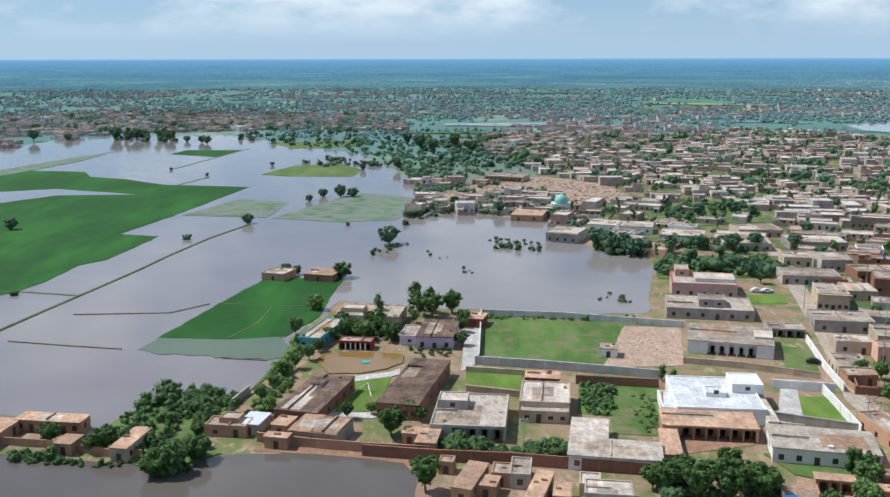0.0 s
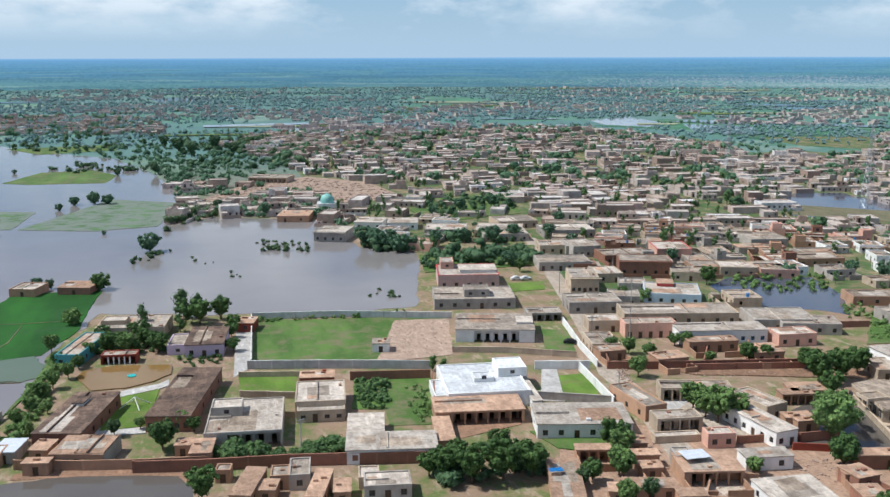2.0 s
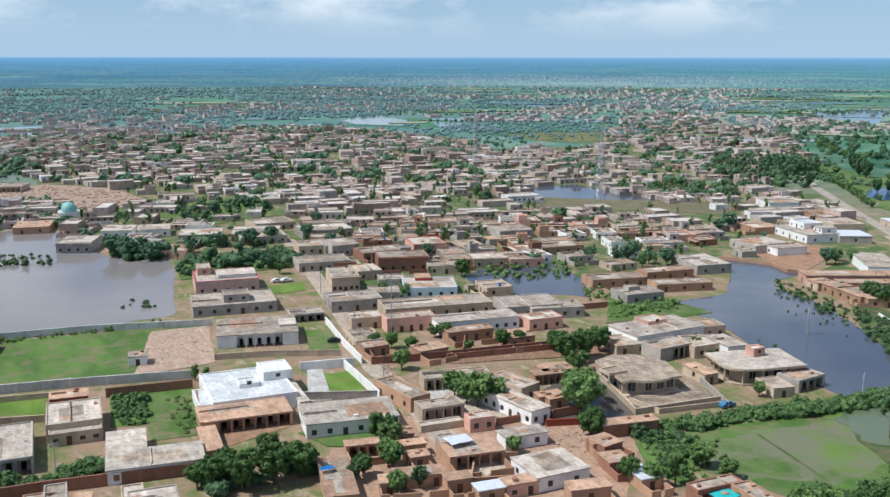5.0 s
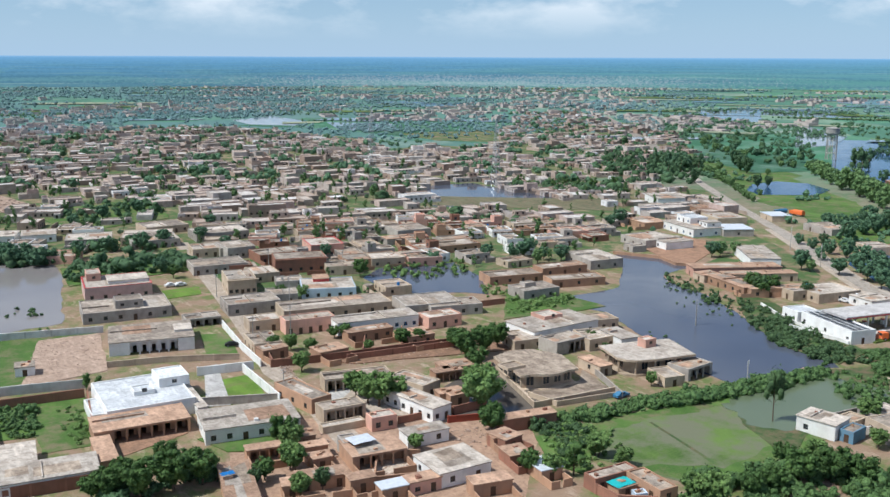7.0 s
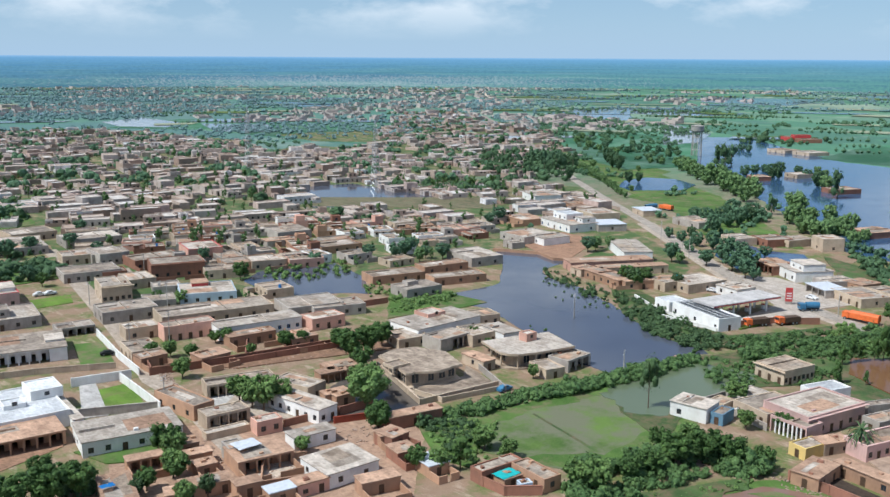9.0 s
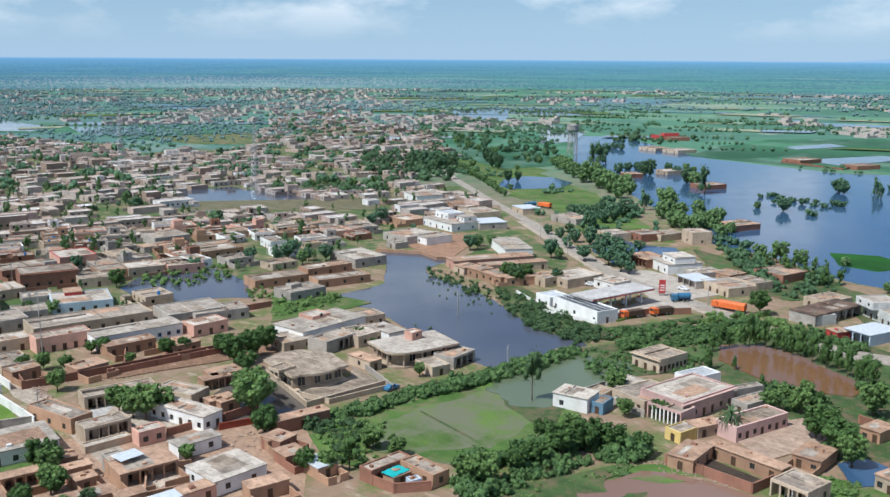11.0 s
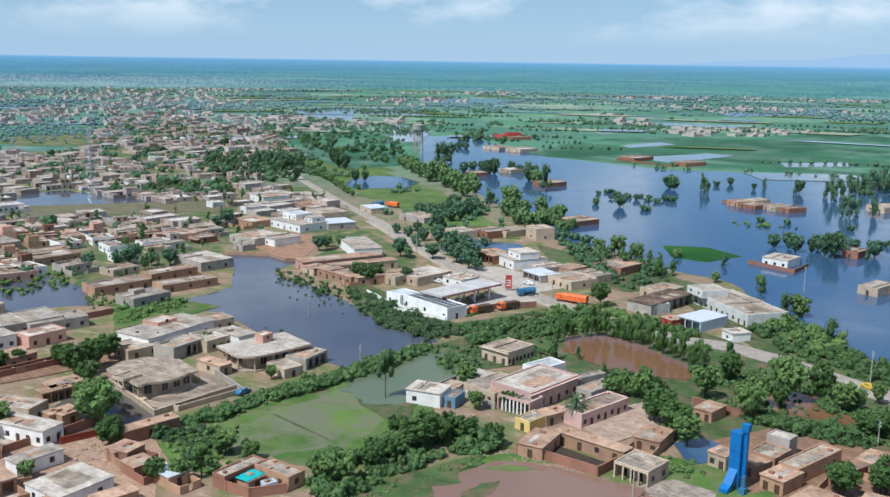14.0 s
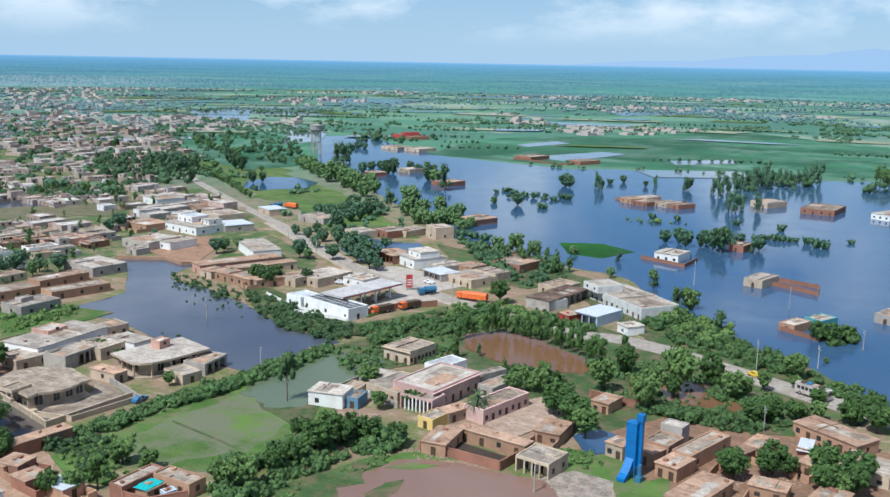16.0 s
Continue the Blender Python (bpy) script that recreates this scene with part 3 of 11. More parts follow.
# ---- buildings ----
def wall_run(b, x0, x1, y0, y1, z0, z1, holes, along="x"):
    """One wall with thickness, in one piece, with openings through it (each: from, to, sill, head)."""
    us = sorted({x0, x1, *(min(max(h[k], x0), x1) for h in holes for k in (0, 1))})
    ws = sorted({z0, z1, *(min(max(h[k], z0), z1) for h in holes for k in (2, 3))})
    solid = {}
    for i in range(len(us) - 1):
        for k in range(len(ws) - 1):
            cu, cw = (us[i] + us[i + 1]) / 2, (ws[k] + ws[k + 1]) / 2
            solid[i, k] = not any(h[0] < cu < h[1] and h[2] < cw < h[3] for h in holes)
    seen = {}

    def at(i, k, side):
        key = (i, k, side)
        if key not in seen:
            seen[key] = len(b.v)
            v = y0 if side == 0 else y1
            b.v.append((us[i], v, ws[k]) if along == "x" else (v, us[i], ws[k]))
        return seen[key]

    def quad(*c):
        q = tuple(at(*x) for x in c)
        b.f.append(q if along == "x" else q[::-1])
        b.m.append(0)

    for (i, k), on in solid.items():
        if not on:
            continue
        quad((i, k, 0), (i + 1, k, 0), (i + 1, k + 1, 0), (i, k + 1, 0))
        quad((i, k + 1, 1), (i + 1, k + 1, 1), (i + 1, k, 1), (i, k, 1))
        if not solid.get((i - 1, k)):
            quad((i, k, 1), (i, k, 0), (i, k + 1, 0), (i, k + 1, 1))
        if not solid.get((i + 1, k)):
            quad((i + 1, k, 0), (i + 1, k, 1), (i + 1, k + 1, 1), (i + 1, k + 1, 0))
        if not solid.get((i, k - 1)):
            quad((i, k, 1), (i + 1, k, 1), (i + 1, k, 0), (i, k, 0))
        if not solid.get((i, k + 1)):
            quad((i, k + 1, 0), (i + 1, k + 1, 0), (i + 1, k + 1, 1), (i, k + 1, 1))


def slab(b, ring, z0, z1, slot=0):
    """A flat-topped prism over a ring of points that runs anticlockwise."""
    n, m = len(b.v), len(ring)
    b.v += [(x, y, z) for z in (z0, z1) for x, y in ring]
    b.f += [tuple(n + m + i for i in range(m)), tuple(n + i for i in reversed(range(m)))]
    b.f += [(n + i, n + (i + 1) % m, n + m + (i + 1) % m, n + m + i) for i in range(m)]
    b.m += [slot] * (m + 2)


def shell(b, x0, y0, x1, y1, z0, z1, t=0.3, drop=0.4):
    """A room in one piece: outer walls, parapet and the roof sunk behind it."""
    n = len(b.v)
    out, inn = ((x0, y0), (x1, y0), (x1, y1), (x0, y1)), ((x0 + t, y0 + t), (x1 - t, y0 + t), (x1 - t, y1 - t), (x0 + t, y1 - t))
    b.v += [(*p, z0) for p in out] + [(*p, z1) for p in out] + [(*p, z1) for p in inn] + [(*p, z1 - drop) for p in inn]
    for i in range(4):
        j = (i + 1) % 4
        b.f += [(n + i, n + j, n + 4 + j, n + 4 + i), (n + 4 + i, n + 4 + j, n + 8 + j, n + 8 + i), (n + 8 + i, n + 8 + j, n + 12 + j, n + 12 + i)]
        b.m += [0, 0, 0]
    b.f.append((n + 12, n + 13, n + 14, n + 15))
    b.m.append(0)


def window(parent, x, y, z, w, h, side, frame_mat=WOOD, pane_mat=GLASS, name="window"):
    """A window set back in its wall: frame with a mullion and a pane. side: s, e, n, w."""
    turn = {"s": 0, "e": 90, "n": 180, "w": -90}[side]
    at = pose(x, y, z, 0, 0, turn)
    f = Build()
    t = 0.08
    f.box(-w / 2, 0.08, 0, -w / 2 + t, 0.2, h, at=at).box(w / 2 - t, 0.08, 0, w / 2, 0.2, h, at=at)
    f.box(-w / 2 + t, 0.08, 0, w / 2 - t, 0.2, t, at=at).box(-w / 2 + t, 0.08, h - t, w / 2 - t, 0.2, h, at=at)
    f.box(-t / 2, 0.1, t, t / 2, 0.18, h - t, at=at)
    ob = f.part(name, frame_mat, parent)
    Build().box(-w / 2 + t, 0.13, t, w / 2 - t, 0.15, h - t, at=at).part("pane", pane_mat, ob)
    return ob


def door(parent, x, y, w, h, side, mat=WOOD, z=0.0):
    turn = {"s": 0, "e": 90, "n": 180, "w": -90}[side]
    at = pose(x, y, z, 0, 0, turn)
    b = Build()
    b.box(-w / 2, 0.12, 0.02, -0.01, 0.18, h, at=at).box(0.01, 0.12, 0.02, w / 2, 0.18, h, at=at)
    b.box(-w / 2, 0.08, h * 0.48, w / 2, 0.12, h * 0.52, at=at)
    return b.part("door", mat, parent)


def block(parent, x0, y0, x1, y1, z, h, wall, roof, south=(), east=(), west=(), north=(), veranda=None, parapet=0.25, roof_label="", trim=None,
          eave=0.0, win=(1.1, 1.2), frame_mat=WOOD, wall_name="wall", columns=None, bow=0.0):
    """A flat-roofed block on parent: four walls with their openings, roof slab, parapet, windows, doors, veranda.
    south, east, west, north: openings as ('w' or 'd', place along the wall, metres). veranda: (from, to, depth, number of columns)."""
    t, top = 0.3, z + h
    over = (roof in (R_MUD, R_BROWN, SHEET) or wall is WHITE and roof in (R_PALE, R_GREY)) and not trim  # a flat slab laid over the walls, with no parapet
    if over:
        top -= 0.2
        parapet = 0.0
    deck = top - parapet

    def holes(ops, lo):
        out = []
        for kind, at in ops:
            ww, hh, sill = (win[0], win[1], 1.0) if kind == "w" else (1.1, 2.1, 0.0)
            if deck - z < 2.8:
                sill, hh = (0.8, min(hh, 0.9)) if kind == "w" else (0.0, min(2.0, deck - z - 0.3))
            if kind == "g":
                ww, hh, sill = 2.6, min(2.6, deck - z - 0.3), 0.0
            out.append((lo + at - ww / 2, lo + at + ww / 2, z + sill, z + sill + hh))
        return out

    def fill(ops, place, side):
        for (kind, at), (a, c, lo, hi) in zip(ops, holes(ops, 0.0)):
            px, py = place(at)
            if kind == "w":
                window(parent, px, py, lo, c - a, hi - lo, side, frame_mat)
            elif kind == "d":
                door(parent, px, py, c - a, hi - lo, side, z=z)
            else:
                door(parent, px, py, c - a, hi - lo, side, BLUEPAINT if wall is WHITE else WOOD, z=z)

    s_ops = [o for o in south if not veranda or not veranda[0] <= o[1] <= veranda[1]]
    hs = holes(s_ops, x0)
    if veranda:
        hs.append((x0 + veranda[0], x0 + veranda[1], z + 0.12, deck - 0.35))
    bs = Build()
    wall_run(bs, x0, x1, y0, y0 + t, z, top, hs)
    bs.part(wall_name, wall, parent)
    bn = Build()
    wall_run(bn, x0, x1, y1 - t, y1, z, top, holes(north, x0))
    bn.part(wall_name, wall, parent)
    be = Build()
    wall_run(be, y0 + t, y1 - t, x1 - t, x1, z, top, holes(east, y0), "y")
    be.part(wall_name, wall, parent)
    bw = Build()
    wall_run(bw, y0 + t, y1 - t, x0, x0 + t, z, top, holes(west, y0), "y")
    bw.part(wall_name, wall, parent)
    if over:
        Build().box(x0 - 0.18, y0 - 0.22, top, x1 + 0.18, y1 + 0.18, top + 0.2).part("roof", roof, parent, roof_label)
    else:
        Build().box(x0 + t, y0 + t, deck - 0.22, x1 - t, y1 - t, deck).part("roof", roof, parent, roof_label)
    if bow:
        e, n = Build(), 24
        ring = [(x1 + 0.9, y0 + 0.3), (x0 - 0.9, y0 + 0.3)] + [(x0 - 0.9 + (x1 - x0 + 1.8) * k / n, y0 - 0.5 - bow * math.sin(math.pi * k / n) * (1 - 0.5 * math.sin(3 * math.pi * k / n) ** 2)) for k in range(n + 1)]
        slab(e, ring, deck - 0.3, top - 0.05)
        e.part("curved_canopy", roof, parent)
    if eave and not bow:
        e = Build()
        e.box(x0 - eave, y0 - eave, deck - 0.18, x1 + eave, y0, deck - 0.04)
        e.part("eave", trim or wall, parent)
    if trim:
        c = Build()
        o = 0.06
        c.box(x0 - o, y0 - o, top, x1 + o, y0 + t + o, top + 0.08).box(x0 - o, y1 - t - o, top, x1 + o, y1 + o, top + 0.08)
        c.box(x0 - o, y0 + t + o, top, x0 + t + o, y1 - t - o, top + 0.08).box(x1 - t - o, y0 + t + o, top, x1 + o, y1 - t - o, top + 0.08)
        c.part("coping", trim, parent)
    fill(s_ops, lambda a: (x0 + a, y0), "s")
    fill(east, lambda a: (x1, y0 + a), "e")
    fill(west, lambda a: (x0, y0 + a), "w")
    fill(north, lambda a: (x0 + a, y1), "n")
    if veranda:
        a, c, dep, n = veranda
        back = Build()
        wall_run(back, x0 + a, x0 + c, y0 + dep, y0 + dep + 0.2, z, deck - 0.24, [(x0 + a + (c - a) * (k + 0.5) / n - 0.5, x0 + a + (c - a) * (k + 0.5) / n + 0.5, z, z + 2.1) for k in range(n)])
        back.part("veranda_back_wall", wall, parent)
        for k in range(1, n):
            cx = x0 + a + (c - a) * k / n
            Build().box(cx - 0.17, y0 + 0.01, z + 0.12, cx + 0.17, y0 + 0.28, deck - 0.35).part("column", columns or wall, parent)


def mast(x, y, height, z=0.0, label="grey concrete power pole with crossarm", arms=2):
    t = thing("power_pole", pose(x, y, z, 0, 0, 25), label, "pole", "power poles")
    Build().tube((0, 0, -0.3), (0, 0, height), 0.16, 0.09, 8).part("pole", CONCRETE, t)
    for k in range(arms):
        h = height - 0.4 - 0.7 * k
        Build().box(-0.9, -0.05, h, 0.9, 0.05, h + 0.1).part("crossarm", METAL, t)
        for s in (-0.8, 0, 0.8):
            Build().tube((s, 0, h + 0.1), (s, 0, h + 0.3), 0.05, 0.03, 6).part("insulator", WHITE, t)
    return t


def boundary(name, pts, h, mat, label, thick=0.25, cope=None, category="wall"):
    """A boundary wall along the points, with a coping course a little wider than the wall."""
    t = thing(name, pose(*pts[0], 0), label, category)
    o = Vector(pts[0])
    for a, c in zip(pts, pts[1:]):
        a, c = Vector(a) - o, Vector(c) - o
        at = pose(a.x, a.y, 0, 0, 0, math.degrees(math.atan2(c.y - a.y, c.x - a.x)))
        n = (c - a).length
        Build().box(-thick / 2, -thick / 2, -0.2, n + thick / 2 - 0.004, thick / 2, h, at=at).part("wall_panel", mat, t)
        Build().box(-thick / 2, -thick / 2 - 0.05, h, n, thick / 2 + 0.05, h + 0.08, at=at).part("coping", cope or mat, t)
        posts = max(1, int(n / 6))
        for k in range(posts):
            x = n * k / posts
            Build().box(x - 0.2, -0.22, -0.2, x + 0.2, 0.22, h + 0.16, at=at).part("pier", cope or mat, t)
    return t


def grove(ring, count, low, high, leaf, seed, label="dark grove of tall trees"):
    """Many trees on a far piece of ground, as one mass: thin trunks and crowns of stacked clumps."""
    r, b = random.Random(seed), Build()
    xs, ys = [p[0] for p in ring], [p[1] for p in ring]
    while count:
        p = (r.uniform(min(xs), max(xs)), r.uniform(min(ys), max(ys)))
        if not inside(p, ring):
            continue
        count -= 1
        wood(b, p, r.uniform(low, high), r)
    return tagged(b.part("grove", (leaf, BARK), smooth=True), label, "trees", kind="stuff")


def wood(b, p, h, r):
    """One tree of a grove, h metres high."""
    wide = h * r.uniform(0.12, 0.24)
    b.tube((p[0], p[1], -0.3), (p[0], p[1], h * 0.7), 0.025 * h, 0.01 * h, 5, 1)
    for k in range(6):
        up = 0.28 + 0.66 * (k + r.uniform(0, 0.6)) / 6
        q = wide * (0.75 if k in (0, 5) else 1.0) * r.uniform(0.55, 0.85)
        w = r.uniform(0, 6.28)
        c = (p[0] + wide * 0.6 * math.cos(w), p[1] + wide * 0.6 * math.sin(w), h * up)
        blob(b, c, q * 0.85, r, flat=1.15, sides=6)
        sprigs(b, c, q * 1.05, 16, q * 0.42, r, flat=1.2)


def spaced(text, length):
    """'wdw' as openings set evenly along a wall of that length."""
    n = len(text)
    return [(k, length * (i + 0.5) / n) for i, k in enumerate(text) if length / n > 1.3 and k != "-"]


def roof_wear(t, x0, y0, x1, y1, deck, roof, wall, seed):
    """What sets one old flat roof apart: relaid patches, a low upstand, a broken end of parapet."""
    r = random.Random(seed)
    w, d = x1 - x0, y1 - y0
    others = [q for q in (R_OLD, R_GREY, R_PALE, R_MUD) if q is not roof]
    for k in range(r.choice([1, 2, 2, 3]) if w > 4 and d > 4 else 0):
        pw, pd = w * r.uniform(0.2, 0.5), d * r.uniform(0.25, 0.6)
        px, py = x0 + 0.4 + (w - 0.8 - pw) * r.random(), y0 + 0.4 + (d - 0.8 - pd) * r.random()
        b = Build()
        slab(b, [(px, py), (px + pw * r.uniform(0.4, 0.6), py - 0.2 * r.random()), (px + pw, py + 0.2 * r.random()), (px + pw - 0.3 * r.random(), py + pd), (px + 0.3 * r.random(), py + pd * r.uniform(0.8, 1))], deck - 0.02, deck + 0.03 + 0.012 * k)
        b.part("roof_patch", r.choice(others), t)
    if w > 6 and r.random() < 0.55:
        px = x0 + w * r.uniform(0.3, 0.7)
        Build().box(px, y0 + 0.4, deck, px + 0.24, y1 - 0.4, deck + r.uniform(0.25, 0.5)).part("upstand", roof, t)
    if d > 5 and r.random() < 0.5:
        py = y0 + d * r.uniform(0.4, 0.8)
        Build().box(x0 + 0.35, py, deck, x0 + w * r.uniform(0.3, 0.6), py + 0.24, deck + r.uniform(0.3, 0.6)).part("upstand", roof, t)
    for k in range(r.choice([0, 1, 2])):
        px, py = x0 + 0.5 + (w - 1.6) * r.random(), y0 + 0.5 + (d - 1.4) * r.random()
        Build().box(px, py, deck, px + r.uniform(0.5, 1.2), py + r.uniform(0.4, 0.8), deck + r.uniform(0.2, 0.55)).part("roof_box", r.choice([BRICK, MUD, wall]), t)


def house(x, y, turn, w, d, h, wall, roof, label, south="", east="", west="", north="", veranda=None, name="house", category="house", yard=0.0, **more):
    """A flat-roofed house whose nearest corner stands at x, y, with its front along the given turn."""
    t = thing(name, pose(x, y, 0, 0, 0, turn), label, category)
    block(t, 0, 0, w, d, -0.2, h + 0.2, wall, roof, spaced(south, w), spaced(east, d), spaced(west, d), spaced(north, w), veranda, **more)
    if roof not in (R_WHITE, SHEET):
        over = (roof in (R_MUD, R_BROWN) or wall is WHITE and roof in (R_PALE, R_GREY)) and not more.get("trim")
        roof_wear(t, 0, 0, w, d, h if over else h - more.get("parapet", 0.25), roof, wall, int(x * 31 + y * 17))
    if yard:
        for k in (0, 1):
            b = Build()
            ring = [(0.0, -0.02), (0.0, -yard), (w * 0.42, -yard), (w * 0.42, 0.25 - yard), (0.25, 0.25 - yard), (0.25, -0.02)]
            slab(b, ring if not k else [(w - px, py) for px, py in reversed(ring)], -0.2, 1.6)
            b.part("yard_wall", wall, t)
    return t


def ring_villa(ring, h, wall, roof, label, inset, front, columns=(), plinth=0.5, within=None):
    """A villa of many sides: plinth, walls set back under a thick overhanging roof, columns under its edge.
    front: the numbers of the sides that have large windows."""
    n = len(ring)
    mx, my = sum(p[0] for p in ring) / n, sum(p[1] for p in ring) / n
    t = thing("house", pose(mx, my, 0), label, "house")
    edge = [Vector((x - mx, y - my)) for x, y in ring]
    core = [Vector((x - mx, y - my)) for x, y in within] if within else [p * (1 - inset / p.length) for p in edge]
    scaled = lambda k: [tuple(p * k) for p in edge]
    Build_slab = lambda r, z0, z1, name, mat: (lambda b: (slab(b, r, z0, z1), b.part(name, mat, t)))(Build())
    Build_slab(scaled(0.97), -0.2, plinth, "plinth", wall)
    Build_slab([tuple(p) for p in core], plinth, h - 0.6, "wall", wall)
    Build_slab(scaled(1.0), h - 0.6, h - 0.06, "fascia", wall)
    Build_slab(scaled(0.985), h - 0.06, h, "roof", roof)
    for i in range(len(core)):
        a, c = core[i], core[(i + 1) % len(core)]
        span = (c - a).length
        at = pose(a.x, a.y, 0, 0, 0, math.degrees(math.atan2(c.y - a.y, c.x - a.x)))
        count = int(span / 2.4) if i in front else 0
        for k in range(count):
            mid = span * (k + 0.5) / count
            f = Build().box(mid - 0.95, -0.06, plinth + 0.5, mid - 0.87, -0.004, h - 1.0, at=at).box(mid + 0.87, -0.06, plinth + 0.5, mid + 0.95, -0.004, h - 1.0, at=at)
            f.box(mid - 0.87, -0.06, plinth + 0.5, mid + 0.87, -0.004, plinth + 0.6, at=at).box(mid - 0.04, -0.05, plinth + 0.6, mid + 0.04, -0.004, h - 1.0, at=at)
            win = f.part("window", wall, t)
            Build().box(mid - 0.87, -0.03, plinth + 0.6, mid + 0.87, -0.005, h - 1.0, at=at).part("pane", GLASS, win)
    for x, y in columns:
        Build().box(x - mx - 0.2, y - my - 0.2, plinth, x - mx + 0.2, y - my + 0.2, h - 0.6).part("column", wall, t)
    return t


def wing(t, x0, y0, x1, y1, z, h, wall, roof, south="", east="", west="", veranda=None):
    block(t, x0, y0, x1, y1, z, h, wall, roof, spaced(south, x1 - x0), spaced(east, y1 - y0), spaced(west, y1 - y0), (), veranda, wall_name="wing_wall")


# ---- the ground, and the far distance ----
def ground_sheet():
    bm = bmesh.new()
    rings = [40, 120, 300, 700, 1500, 3000, 4950]
    prev = None
    c = bm.verts.new((0, 0, 0))
    for r in rings:
        now = [bm.verts.new((r * math.cos(2 * math.pi * i / 48), r * math.sin(2 * math.pi * i / 48), 0)) for i in range(48)]
        for i in range(48):
            j = (i + 1) % 48
            bm.faces.new((c, now[i], now[j]) if prev is None else (prev[i], now[i], now[j], prev[j]))
        prev = now
    me = bpy.data.meshes.new("ground")
    bm.to_mesh(me)
    bm.free()
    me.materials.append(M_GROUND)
    return tagged(new("ground", me), "brown earth and green farmland reaching the horizon", "ground", kind="structure")


ground_sheet()


# ---- flood water and fields ----
WATER_WEST = [(-550.9, 664.0), (-427.7, 833.3), (-413.5, 917.1), (-378.6, 973.0), (-252.4, 989.2), (-181.6, 876.7), (-96.8, 787.5), (-58.6, 673.5), (-32.8, 545.4), (-34.8, 460.5), (-16.0, 483.7), (1.6, 475.1), (32.2, 462.1), (41.3, 440.0), (46.2, 388.9), (67.3, 375.6), (66.2, 356.5), (60.2, 328.4), (52.4, 288.6), (27.4, 285.2), (1.1, 291.2), (-16.9, 291.3), (-45.5, 301.3), (-49.4, 280.3), (-52.9, 261.8), (-50.9, 235.9), (-54.7, 214.2), (-55.7, 202.1), (-59.9, 194.1), (-76.8, 185.7), (-85.3, 191.7), (-102.5, 196.2), (-143.2, 193.2)]
sheet("water_west", WATER_WEST, 0.06, M_WATER, "pale brown flood water over fields", "flood water", 2.0, 5)
WATER_SOUTH = [(-156.0, 177.2), (-96.3, 176.3), (-83.9, 174.4), (-71.9, 172.9), (-65.6, 171.3), (-53.8, 177.0), (-41.4, 178.0), (-32.4, 179.1), (-23.1, 178.6), (-13.7, 175.6), (-11.6, 168.4), (-11.7, 154.5), (-11.2, 120.3), (-91.2, 117.6)]
sheet("water_south", WATER_SOUTH, 0.05, M_POND, "brown flood water along a mud bank", "flood water", 1.2, 3)
WATER_MIDDLE = [(267.6, 280.4), (275.2, 262.0), (270.6, 248.9), (273.9, 243.8), (252.0, 237.4), (246.2, 229.3), (242.9, 208.4), (230.5, 181.5), (218.2, 157.0), (218.2, 142.8), (212.9, 137.4), (205.2, 142.7), (187.4, 140.1), (179.3, 144.8), (179.2, 154.1), (191.0, 174.3), (190.3, 186.4), (199.1, 211.1), (195.7, 219.4), (197.8, 231.6), (225.7, 233.3), (248.7, 255.2)]
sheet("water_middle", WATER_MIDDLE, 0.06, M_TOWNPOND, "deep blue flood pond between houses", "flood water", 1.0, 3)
WATER_GARDEN = [(157.0, 293.1), (169.9, 303.9), (199.7, 297.7), (193.5, 270.2), (181.2, 249.4), (176.4, 255.4), (154.9, 267.0)]
sheet("water_garden", WATER_GARDEN, 0.05, M_TOWNPOND, "small flood pond with green scum", "flood water", 0.8, 3)
WATER_NORTH = [(307.1, 494.1), (340.4, 489.5), (342.9, 451.0), (346.5, 412.7), (349.6, 368.9), (294.0, 401.1), (267.8, 422.0)]
sheet("water_north", WATER_NORTH, 0.06, M_TOWNPOND, "shallow flood pond beyond the houses", "flood water", 1.5, 5)
LAKE = [(266.9, -89.4), (216.0, -19.6), (224.3, -4.7), (243.2, 13.0), (260.3, 20.6), (266.9, 24.5), (272.2, 42.8), (293.8, 56.0), (311.4, 69.7), (338.8, 91.9), (346.7, 117.5), (366.9, 150.7), (377.7, 183.6), (410.8, 212.9), (454.8, 257.9), (506.3, 312.6), (578.1, 376.8), (617.3, 423.9), (698.0, 504.3), (830.3, 570.8), (861.9, 534.2), (793.7, 453.0), (717.2, 362.0), (700.3, 293.6), (688.5, 241.0), (707.9, 201.8), (701.8, 135.8), (705.3, 96.2), (746.1, 16.9), (909.3, -257.2)]
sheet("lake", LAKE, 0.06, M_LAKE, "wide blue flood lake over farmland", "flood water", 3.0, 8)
WATER_BROWN = [(238.7, 110.7), (246.3, 102.7), (244.9, 91.2), (237.3, 77.9), (231.3, 68.0), (221.7, 67.6), (218.4, 75.0), (217.5, 85.9), (222.3, 97.2), (225.9, 104.5)]
sheet("water_brown", WATER_BROWN, 0.34, M_MUDWATER, "muddy brown flood water beside the road", "flood water", 0.8, 3)
sheet("water_verge", [(225.6, 57.4), (229.4, 47.3), (227.5, 36.8), (221.4, 24.7), (212.9, 25.9), (212.2, 37.6), (212.1, 47.1), (215.0, 53.3)], 0.34, M_MUDWATER, "muddy brown water below the road bank", "flood water", 0.8, 3)
WATER_RED = [(131.1, 86.9), (141.8, 85.5), (150.5, 82.8), (153.9, 76.8), (155.1, 64.8), (155.7, 53.1), (150.2, 48.1), (127.5, 39.2), (106.0, 78.0)]
sheet("water_red", WATER_RED, 0.3, M_REDWATER, "reddish brown puddle on a clay field", "flood water", 1.0, 3)
